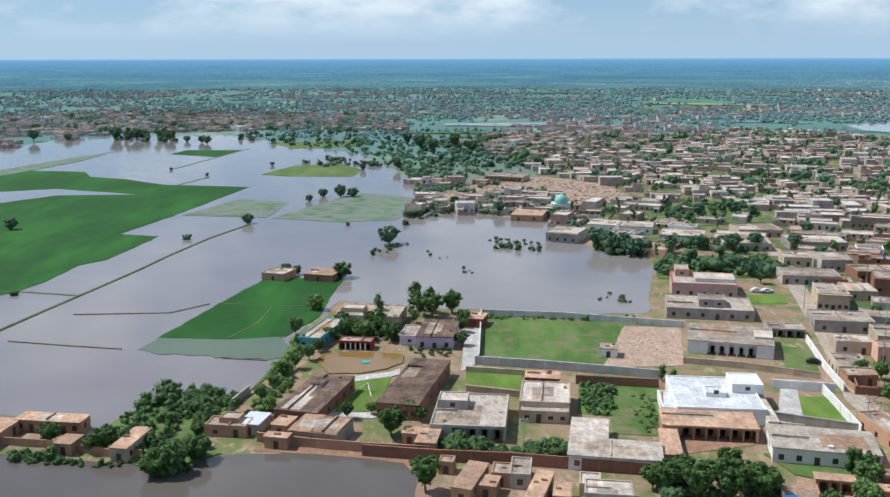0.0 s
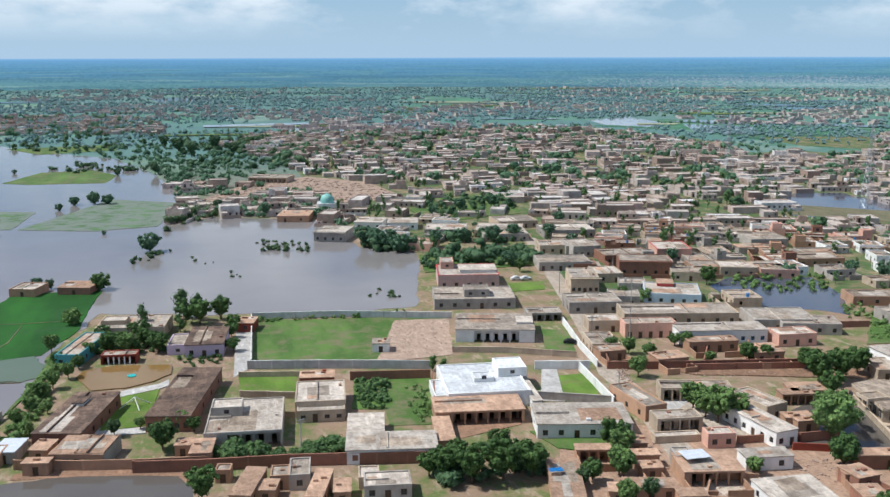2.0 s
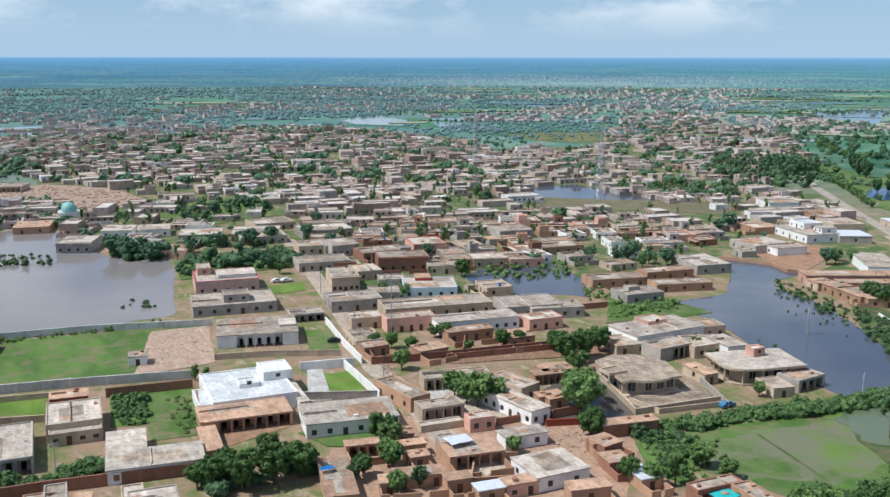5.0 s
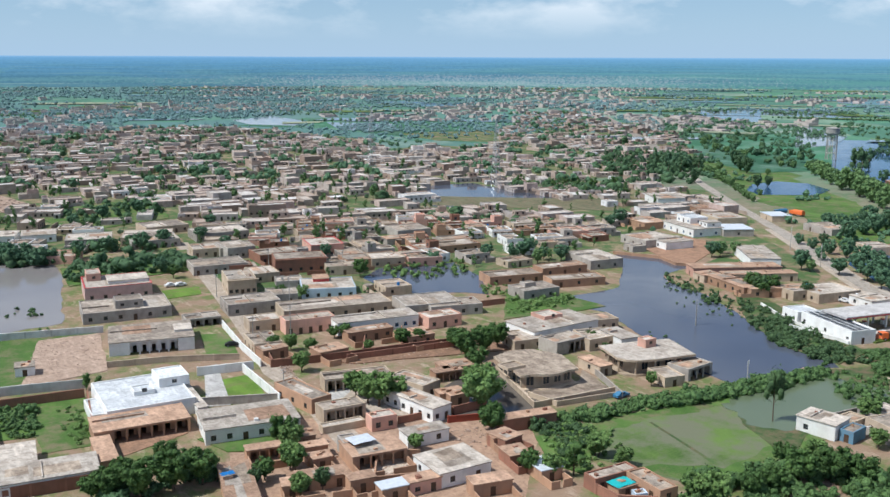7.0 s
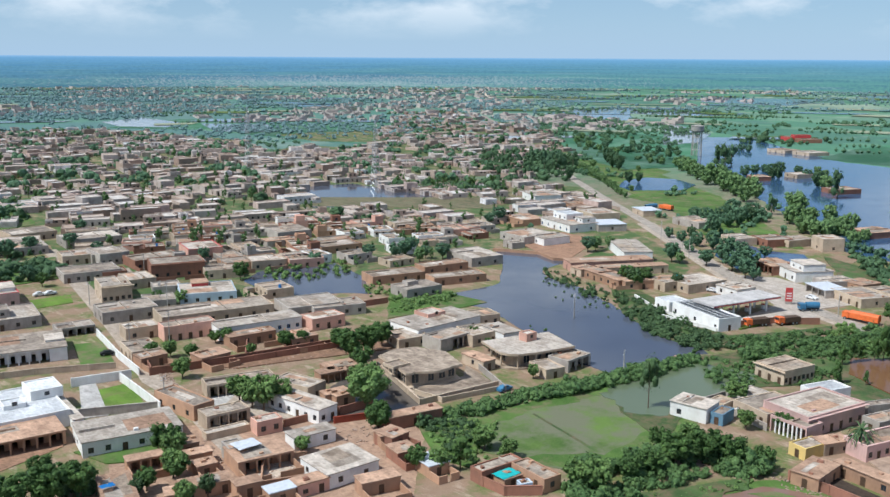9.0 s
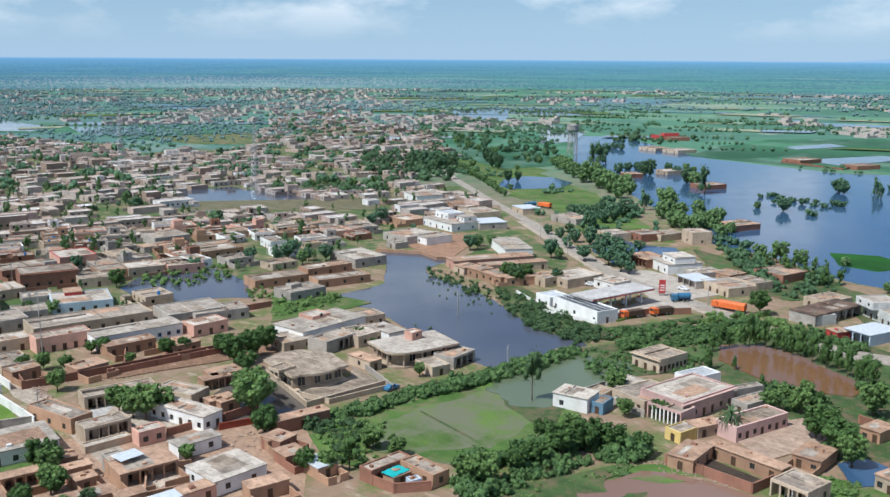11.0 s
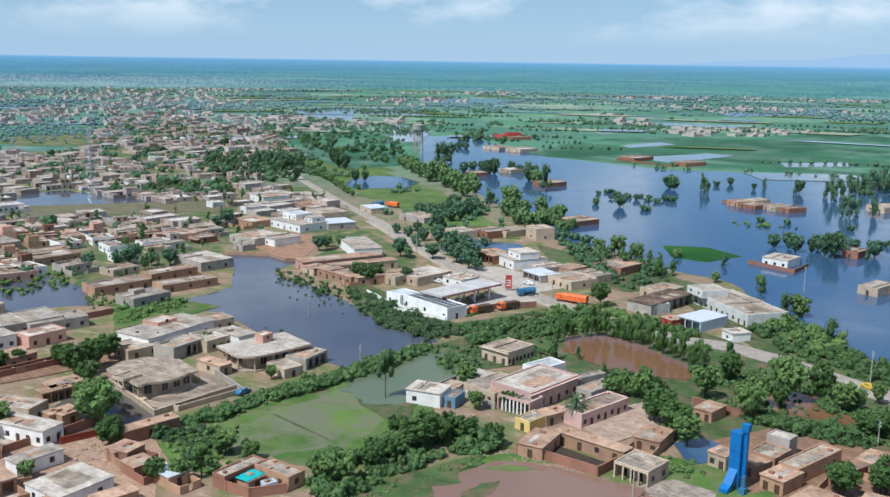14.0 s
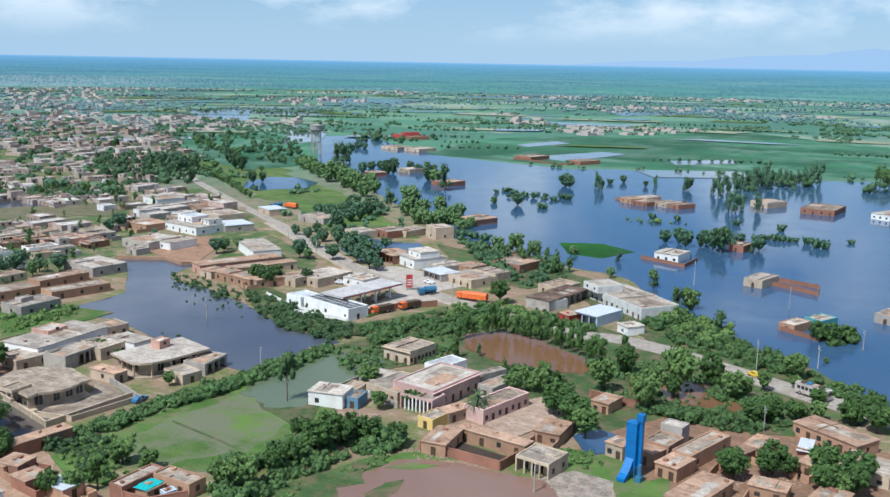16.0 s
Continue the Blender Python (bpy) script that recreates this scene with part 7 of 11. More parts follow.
boundary("boundary_wall", [(-3.0, 230.4), (11.6, 227.8)], 1.4, PLASTER, "low pale wall behind a lawn", 0.25, None)
boundary("boundary_wall", [(-56.2, 204.3), (-54.5, 213.4)], 1.8, GREYWALL, "dark wall with a railing by the water", 0.25, None)
boundary("boundary_wall", [(89.0, 216.6), (95.1, 215.0), (109.8, 212.5), (122.9, 210.7), (139.9, 207.9)], 2.0, BRICK, "brown brick wall along a muddy lane", 0.25, None)
boundary("boundary_wall", [(94.1, 235.2), (89.3, 216.5)], 2.2, BRICK, "brick wall at the street corner", 0.25, None)
boundary("boundary_wall", [(114.0, 213.4), (121.5, 226.0)], 1.8, BRICK, "brick yard wall", 0.25, None)
boundary("boundary_wall", [(125.3, 211.9), (134.0, 226.8)], 1.8, BRICK, "brick yard wall", 0.25, None)
boundary("boundary_wall", [(136.8, 185.3), (128.2, 157.4), (151.6, 155.0)], 1.4, PLASTER, "low forecourt wall of a villa", 0.25, None)
boundary("boundary_wall", [(97.3, 165.8), (107.0, 165.2), (110.9, 164.6)], 1.6, BRICK, "red brick yard wall", 0.25, None)
boundary("boundary_wall", [(159.1, 176.0), (149.5, 151.0)], 1.6, GREYWALL, "grey garden wall", 0.25, None)
boundary("boundary_wall", [(157.2, 81.3), (157.1, 73.3), (156.2, 62.8), (162.5, 61.6)], 2.0, BRICK, "reddish brick wall of a cattle yard", 0.25, None)
boundary("boundary_wall", [(178.4, 116.4), (178.5, 108.3), (176.0, 97.5)], 1.6, GREYWALL, "grey wall of a mansion garden", 0.25, None)
boundary("boundary_wall", [(235.3, 149.5), (254.1, 142.4), (264.0, 133.1)], 2.0, BRICK, "brown perimeter wall of the fuel station", 0.25, None)
boundary("boundary_wall", [(233.0, 167.7), (232.9, 154.7), (233.6, 148.5)], 1.2, WHITE, "white kerb wall of the fuel station", 0.25, None)
boundary("boundary_wall", [(378.4, 96.4), (369.8, 76.6), (386.4, 75.1)], 1.4, BRICK, "brick garden wall standing in the lake", 0.25, None)
boundary("boundary_wall", [(357.3, 44.0), (346.9, 23.9), (358.5, 24.7), (364.0, 41.9)], 1.6, BRICK, "drowned brick yard wall", 0.25, None)
boundary("boundary_wall", [(292.9, 29.4), (285.9, 17.5), (299.2, 9.1)], 1.4, BRICK, "drowned brick yard wall", 0.25, None)
boundary("boundary_wall", [(544.8, 158.5), (529.5, 117.3), (559.1, 121.0)], 1.4, BRICK, "brick wall round a farm island", 0.25, None)
boundary("boundary_wall", [(731.6, 304.5), (712.3, 249.6), (736.4, 246.1)], 1.4, BRICK, "brick wall of a farm across the lake", 0.25, None)
boundary("boundary_wall", [(263.6, 276.3), (272.8, 259.7), (269.0, 247.5), (273.3, 242.7)], 1.2, MUD, "low mud wall round a red plot", 0.25, None)
boundary("boundary_wall", [(148.8, 240.4), (178.6, 236.6)], 1.8, BRICK, "dark brick yard wall", 0.25, None)
boundary("boundary_wall", [(110.4, 163.8), (119.2, 163.7)], 2.0, BRICK, "red brick wall at the water", 0.25, None)
TOWN = [(68, 365), (44, 468), (38, 668), (7, 809), (-24, 909), (32, 992), (152, 1009), (334, 1026), (219, 1129), (376, 1018), (410, 857), (417, 714), (370, 554), (393, 517), (414, 482), (420, 444), (399, 388), (435, 409), (443, 389), (375, 296), (335, 276), (336, 321), (294, 298), (272, 282), (208, 272), (163, 279), (138, 258), (108, 252), (100, 266), (123, 376), (108, 326), (126, 403), (108, 445)]
ROAD_TOWN = [(822, 1086), (1020, 1254), (1570, 1821), (1388, 1518), (842, 867), (681, 635), (602, 545), (571, 586), (683, 780), (737, 928)]
HAMLET = [(417, 714), (463, 731), (485, 673), (833, 1066), (925, 1069), (841, 894), (732, 684), (563, 495), (506, 474), (434, 464), (391, 475), (372, 481)]
WEST_VILLAGE = [(-497, 972), (-672, 1317), (-523, 1464), (-236, 1387), (-114, 1318), (-78, 1038), (-140, 1038), (-264, 1036), (-390, 1003)]
sheet("town_ground", [(float(x), float(y)) for x, y in TOWN], 0.012, M_TOWN, "brown trodden earth and weeds between town houses", "ground", 0, 12)
sheet("town_ground", [(float(x), float(y)) for x, y in HAMLET], 0.008, M_TOWN, "brown earth and grass between scattered houses", "ground", 0, 12)
MAIN_ROAD = [(511, 468), (464, 411), (405, 331), (370, 281), (328, 224), (295, 181), (284, 155), (274, 132), (264, 106), (256, 85), (258, 68), (253, 53), (244, 34), (236, 18), (226, -4)]
FAR_ROAD = [(511, 468), (577, 549), (683, 688), (796, 838), (887, 961)]
VILLAGE_STREET = [(122, 393), (120, 374), (111, 330), (106, 298), (101, 272), (94, 238), (88, 213), (89, 194), (85, 174), (83, 160), (80, 144), (76, 129)]
# places that the town's own houses leave free: east, north, radius
SITES = []
SITES += [(-37, 205, 6), (-15, 214, 6), (-2, 195, 9), (15, 206, 7), (14, 221, 3), (18, 221, 3), (22, 177, 5), (31, 175, 5)]
SITES += [(53, 207, 11), (44, 193, 6), (53, 192, 6), (64, 182, 6), (74, 180, 6), (69, 253, 10), (65, 291, 7), (78, 289, 7)]
SITES += [(76, 318, 10), (85, 267, 4), (90, 266, 4), (35, 245, 3), (-96, 190, 3), (-91, 189, 3), (-86, 189, 3), (-83, 178, 3)]
SITES += [(-70, 178, 3), (-55, 189, 3), (-51, 189, 3), (-48, 191, 3), (-33, 187, 6), (-41, 190, 3), (-10, 182, 3), (-14, 185, 3)]
SITES += [(-42, 182, 2), (-40, 182, 2), (-1, 163, 3), (2, 162, 3), (8, 167, 3), (11, 160, 3), (23, 159, 4), (-6, 171, 2)]
SITES += [(4, 167, 3), (15, 159, 2), (-11, 258, 6), (-44, 258, 4), (-32, 277, 8), (-36, 250, 3), (-31, 250, 3), (-0, 274, 3)]
SITES += [(-72, 333, 5), (-56, 333, 6), (38, 412, 8), (18, 617, 10), (58, 438, 8), (73, 433, 8), (89, 412, 9), (112, 406, 11)]
SITES += [(25, 467, 9), (108, 243, 4), (115, 242, 4), (121, 236, 5), (129, 234, 5), (137, 233, 5), (93, 226, 4), (106, 217, 4)]
SITES += [(118, 227, 3), (122, 226, 3), (127, 226, 3), (86, 177, 4), (91, 176, 4), (92, 166, 2), (95, 166, 2), (105, 171, 4)]
SITES += [(84, 153, 5), (95, 155, 3), (99, 155, 3), (93, 139, 6), (109, 144, 3), (115, 151, 3), (118, 150, 3), (122, 150, 3)]
SITES += [(125, 149, 3), (140, 175, 9), (164, 202, 7), (176, 202, 7), (163, 189, 5), (172, 186, 5), (174, 169, 10), (157, 170, 4)]
SITES += [(165, 154, 4), (179, 163, 5), (193, 240, 6), (195, 263, 6), (205, 260, 6), (209, 247, 4), (216, 245, 4), (223, 244, 4)]
SITES += [(245, 267, 8), (218, 263, 5), (228, 261, 5), (64, 165, 2), (67, 165, 2), (55, 153, 4), (67, 148, 3), (72, 147, 3)]
SITES += [(73, 155, 3), (75, 167, 3), (73, 161, 2), (76, 160, 2), (77, 136, 2), (80, 136, 2), (83, 136, 3), (86, 136, 3)]
SITES += [(93, 129, 3), (96, 128, 3), (108, 128, 3), (74, 142, 2), (76, 142, 2), (101, 252, 5), (93, 233, 5), (106, 274, 7)]
SITES += [(116, 259, 7), (127, 256, 7), (138, 254, 7), (153, 244, 8), (145, 227, 4), (150, 227, 4), (132, 216, 5), (126, 188, 4)]
SITES += [(115, 171, 4), (211, 114, 6), (171, 115, 4), (175, 111, 4), (161, 78, 4), (168, 75, 3), (167, 72, 3), (167, 69, 3)]
SITES += [(166, 65, 3), (166, 62, 3), (161, 56, 5), (178, 60, 4), (175, 44, 3), (183, 29, 3), (172, 32, 3), (180, 36, 4)]
SITES += [(175, 38, 3), (188, 36, 3), (200, 55, 3), (207, 9, 5), (203, 2, 5), (191, 19, 3), (183, 22, 2), (188, 7, 3)]
SITES += [(190, -2, 5), (162, 25, 4), (171, 14, 3), (171, 3, 4), (332, 133, 8), (306, 240, 8), (298, 228, 8), (331, 295, 10)]
SITES += [(275, 186, 8), (244, 172, 5), (383, 85, 6), (355, 45, 5), (296, 25, 4), (304, 18, 4), (743, 292, 10), (732, 243, 8)]
SITES += [(569, 74, 7), (563, 44, 10), (559, 9, 6), (423, 193, 7), (420, 63, 5), (322, -1, 5), (868, 485, 9), (867, 479, 5)]
SITES += [(862, 468, 9), (117, 113, 6), (185, 95, 6), (194, 93, 6), (179, 95, 3), (179, 90, 3), (203, 99, 4), (185, 102, 6)]
SITES += [(187, 109, 4), (197, 81, 3), (203, 86, 2), (180, 78, 4), (185, 77, 4), (191, 75, 4), (172, 85, 3), (175, 84, 3)]
SITES += [(178, 83, 3), (301, 82, 8), (291, 70, 8), (281, 102, 5), (289, 100, 5), (297, 99, 5), (283, 101, 5), (305, 105, 6)]
SITES += [(275, 81, 5), (270, 89, 3), (266, 68, 4), (321, 182, 6), (319, 169, 8), (301, 151, 5), (301, 138, 7), (312, 135, 5)]
SITES += [(314, 154, 5), (318, 147, 5), (358, 221, 6), (367, 211, 7), (374, 204, 6), (375, 190, 6), (383, 364, 9), (342, 281, 8)]
SITES += [(363, 306, 9), (323, 316, 8), (293, 285, 9), (295, 275, 7), (276, 277, 4), (376, 331, 6), (390, 296, 6), (382, 260, 8)]
SITES += [(85, 189, 4), (96, 194, 4), (101, 193, 4), (106, 192, 4), (111, 182, 4), (120, 185, 3), (124, 185, 3), (113, 172, 2)]
SITES += [(116, 172, 2), (136, 280, 9), (113, 300, 6), (139, 321, 6), (148, 318, 6), (164, 341, 8), (134, 360, 7), (176, 309, 6)]
SITES += [(155, 238, 5), (163, 236, 5), (119, 279, 6), (108, 276, 4), (156, 307, 7), (189, 303, 6), (186, 199, 5), (174, 188, 5)]
SITES += [(178, 183, 4), (156, 198, 6), (171, 156, 4), (63, 147, 3), (107, 136, 3), (109, 145, 3), (117, 334, 8), (123, 365, 6)]
SITES += [(132, 357, 6), (140, 397, 9), (111, 396, 10), (125, 427, 9), (126, 312, 6), (145, 341, 8), (165, 343, 7), (165, 314, 6)]
SITES += [(176, 312, 6), (188, 309, 6), (215, 358, 9), (214, 319, 7), (276, 225, 5), (260, 216, 4), (258, 210, 4), (257, 203, 4)]
SITES += [(264, 196, 4), (276, 214, 4), (260, 224, 4), (266, 190, 4), (277, 171, 5), (540, 145, 6), (534, 136, 6), (544, 139, 5)]
SITES += [(535, 125, 6), (533, 116, 5), (753, 431, 10), (749, 404, 11), (563, 338, 7), (598, 328, 8), (548, 273, 8), (132, 447, 2)]
SITES += [(130, 438, 2), (128, 429, 2), (127, 420, 2), (125, 411, 2), (124, 402, 2), (122, 393, 2), (121, 383, 2), (120, 374, 2)]
SITES += [(118, 365, 2), (116, 356, 2), (115, 347, 2), (113, 338, 2), (111, 330, 2), (110, 322, 2), (108, 314, 2), (107, 306, 2)]
SITES += [(106, 298, 2), (104, 289, 2), (102, 280, 2), (101, 272, 2), (99, 263, 2), (97, 254, 2), (96, 246, 2), (94, 238, 2)]
SITES += [(92, 229, 2), (90, 221, 2), (88, 213, 2), (88, 204, 2), (89, 194, 2), (87, 184, 2), (85, 174, 2), (83, 160, 2)]
SITES += [(82, 152, 2), (80, 144, 2), (511, 468, 4), (505, 460, 4), (499, 453, 4), (493, 446, 4), (488, 439, 4), (482, 432, 4)]
SITES += [(476, 425, 4), (470, 418, 4), (464, 411, 4), (459, 404, 4), (453, 396, 4), (448, 389, 4), (443, 382, 4), (437, 374, 4)]
SITES += [(432, 367, 4), (427, 360, 4), (421, 352, 4), (416, 345, 4), (411, 338, 4), (405, 331, 4), (399, 322, 4), (394, 314, 4)]
SITES += [(388, 306, 4), (382, 297, 4), (376, 289, 4), (370, 281, 4), (364, 273, 4), (358, 265, 4), (352, 256, 4), (346, 248, 4)]
SITES += [(340, 240, 4), (334, 232, 4), (328, 224, 4), (322, 217, 4), (317, 210, 4), (311, 203, 4), (306, 195, 4), (300, 188, 4)]
SITES += [(-15, 546, 8), (-5, 570, 8), (5, 570, 8), (19, 584, 8), (37, 584, 8), (53, 572, 8), (69, 564, 8), (80, 548, 8)]
SITES += [(65, 352, 8), (77, 357, 8), (88, 357, 8), (99, 357, 8), (108, 353, 8), (100, 469, 8), (116, 478, 8), (133, 487, 8)]
SITES += [(85, 477, 8)]
OPEN_FIELDS = [
    [(854, 432), (986, 416), (1059, 306), (1237, 212), (1080, 31), (1287, -309), (941, -231), (774, 18), (728, 100), (724, 207), (713, 299), (745, 376)],
    [(393, 1028), (455, 952), (509, 671), (648, 748), (706, 866), (602, 1030), (528, 1137)],
    [(270, 425), (302, 396), (343, 357), (371, 387), (273, 466)],
]


# ---- the town: houses in rows between lanes ----
MOUND = [(-28, 547), (-2, 629), (38, 642), (78, 600), (88, 530), (48, 512), (-3, 499), (-24, 508)]
def in_water(p):
    return any(inside(p, w) for w in WATERS)


def wet_ray(p, gap):
    return any(in_water((p[0] + dx, p[1] + dy)) for dx, dy in ((gap, 0), (-gap, 0), (0, gap), (0, -gap), (0, 0)))


WATERS = [WATER_WEST, WATER_SOUTH, WATER_MIDDLE, WATER_GARDEN, WATER_NORTH, LAKE, WATER_BROWN, WATER_RED]
town_rng = random.Random(5)


def small_house(seed):
    """A brick or plastered town house: flat roof with parapet, door, windows, often a walled court, an upper room or a porch."""
    r = random.Random(seed)
    wall, word = r.choice([(BRICK, "brown brick"), (MUD, "mud plastered"), (PLASTER, "beige plastered"), (GREYWALL, "grey cement"), (PLASTER, "sand coloured"), (BRICK, "dark red brick"), (GREYWALL, "grey cement"), (PINKISH, "pink washed"), (WHITE, "whitewashed"), (MUD, "brown mud"), (BRICK, "worn brick")])
    roof = r.choice([R_GREY, R_OLD, R_PALE, R_OLD, R_GREY, R_OLD, R_MUD, R_GREY])
    w, d, h = r.uniform(8, 15), r.uniform(6, 10.5), r.uniform(2.5, 3.5)
    up, court, porch = r.random() < 0.18, r.random() < 0.75, r.random() < 0.45
    t = thing("town_house", pose(0, 0, -500), f"{word} flat roofed town house" + (" with an upper room" if up else " with a walled court" if court else ""), "house", "houses of the town")
    n = r.choice([3, 4])
    ops = [("d" if k == n // 2 else "w", w * (k + 0.5) / n) for k in range(n)]
    y0 = 1.0
    hs = [(-w / 2 + a - 0.55, -w / 2 + a + 0.55, 0 if k == "d" else 0.9, 2.1) for k, a in ops]
    for k, (lo, hi) in enumerate(((y0, y0 + 0.3), (y0 + d - 0.3, y0 + d))):
        b = Build()
        wall_run(b, -w / 2, w / 2, lo, hi, -0.2, h, hs if k == 0 else hs[:1])
        b.part("wall", wall, t)
    for lo in (-w / 2, w / 2 - 0.3):
        b = Build()
        wall_run(b, y0 + 0.3, y0 + d - 0.3, lo, lo + 0.3, -0.2, h, [(y0 + 2, y0 + 3, 0.9, 2.1)], "y")
        b.part("wall", wall, t)
    if roof is R_MUD:
        Build().box(-w / 2 - 0.2, y0 - 0.2, h, w / 2 + 0.2, y0 + d + 0.2, h + 0.2).part("roof", roof, t)
    else:
        Build().box(-w / 2 + 0.3, y0 + 0.3, h - 0.6, w / 2 - 0.3, y0 + d - 0.3, h - 0.4).part("roof", roof, t)
    roof_wear(t, -w / 2, y0, w / 2, y0 + d, h + 0.2 if roof is R_MUD else h - 0.4, roof, wall, seed)
    for k, a in ops:
        bb = Build()
        z, hh = (0, 2.1) if k == "d" else (0.8, 1.2)
        bb.box(-w / 2 + a - 0.5, y0 + 0.14, z, -w / 2 + a - 0.03, y0 + 0.2, z + hh).box(-w / 2 + a + 0.03, y0 + 0.14, z, -w / 2 + a + 0.5, y0 + 0.2, z + hh)
        bb.part("door" if k == "d" else "window", WOOD if k == "d" else GLASS, t)
    if up:
        b = Build()
        uw = r.uniform(3.2, 5)
        ux = r.choice([-w / 2, w / 2 - uw])
        shell(b, ux + 0.02, y0 + d - 4.2, ux + uw - 0.02, y0 + d - 0.02, h - 0.42, h + 2.5)
        room = b.part("upper_room", wall, t)
        Build().box(ux + uw / 2 - 0.6, y0 + d - 4.26, h + 0.3, ux + uw / 2 + 0.6, y0 + d - 4.2, h + 1.5).part("window", GLASS, room)
    if porch:
        p = Build()
        p.box(-w / 2, y0 - 1.8, h - 0.95, w / 2, y0 - 0.02, h - 0.78)
        p.part("porch_roof", roof, t)
        for k in range(4):
            x = -w / 2 + 0.2 + (w - 0.4) * k / 3
            Build().box(x - 0.14, y0 - 1.75, -0.1, x + 0.14, y0 - 1.47, h - 0.95).part("post", wall, t)
    if court:
        cd = r.uniform(4, 5.5)
        for k in (-1, 1):
            c = Build()
            ring = [(-w / 2, y0 - 0.01), (-w / 2, y0 - cd), (-0.8, y0 - cd), (-0.8, y0 - cd + 0.25), (-w / 2 + 0.25, y0 - cd + 0.25), (-w / 2 + 0.25, y0 - 0.01)]
            slab(c, ring if k < 0 else [(-x, y) for x, y in reversed(ring)], -0.2, 1.9)
            c.part("court_wall", wall, t)
        if r.random() < 0.5:
            s = Build().box(-w / 2 + 0.27, y0 - cd + 0.27, -0.2, -w / 2 + 3, y0 - cd + 2.6, 2.3)
            s.part("shed", wall, t)
            Build().box(-w / 2 + 0.2, y0 - cd + 0.2, 2.3, -w / 2 + 3.15, y0 - cd + 2.75, 2.45).part("shed_roof", roof, t)
    if r.random() < 0.4:
        Build().tube((w / 4, y0 + d * 0.6, h - 0.4), (w / 4, y0 + d * 0.6, h + 0.7), 0.5, 0.45, 10).part("water_tank", r.choice([WOOD, CONCRETE, BLUEPAINT]), t)
    return t


HOUSES = [small_house(100 + k) for k in range(26)]
STREET = Vector((0.205, 0.979))
ACROSS = Vector((0.979, -0.205))


def far_wall_material():
    m = Nodes("distant_walls", 0.95)
    # wall tones greyed partway towards haze
    c = m.ramp(m.each(), (0.0, (0.31, 0.22, 0.175)), (0.25, (0.40, 0.31, 0.25)), (0.5, (0.48, 0.41, 0.36)), (0.72, (0.44, 0.40, 0.38)), (0.86, (0.53, 0.39, 0.34)), (0.95, (0.64, 0.60, 0.57)), (1.0, (0.76, 0.77, 0.79)))
    c = m.mix(m.ramp(m.noise(m.where(), 2.5, 4), (0.4, 0.0), (0.7, 0.6)), c, (0.22, 0.17, 0.14))
    return m.colour(c)


def far_roof_material():
    m = Nodes("distant_roofs", 0.95)
    # roof tones carry the same painted haze
    c = m.ramp(m.each(), (0.0, (0.39, 0.30, 0.245)), (0.35, (0.48, 0.41, 0.355)), (0.7, (0.55, 0.50, 0.455)), (0.92, (0.60, 0.57, 0.54)), (1.0, (0.74, 0.74, 0.74)))
    c = m.mix(m.ramp(m.noise(m.where(), 3.0, 4), (0.42, 0.0), (0.65, 0.7)), c, (0.26, 0.20, 0.16))
    return m.colour(c)


FAR_WALL, FAR_ROOF = far_wall_material(), far_roof_material()
# paler walls again, haze put in for houses past a kilometre
SUBURB_WALL = masonry("pale_suburb_walls", (0.46, 0.40, 0.37), (0.34, 0.29, 0.265))


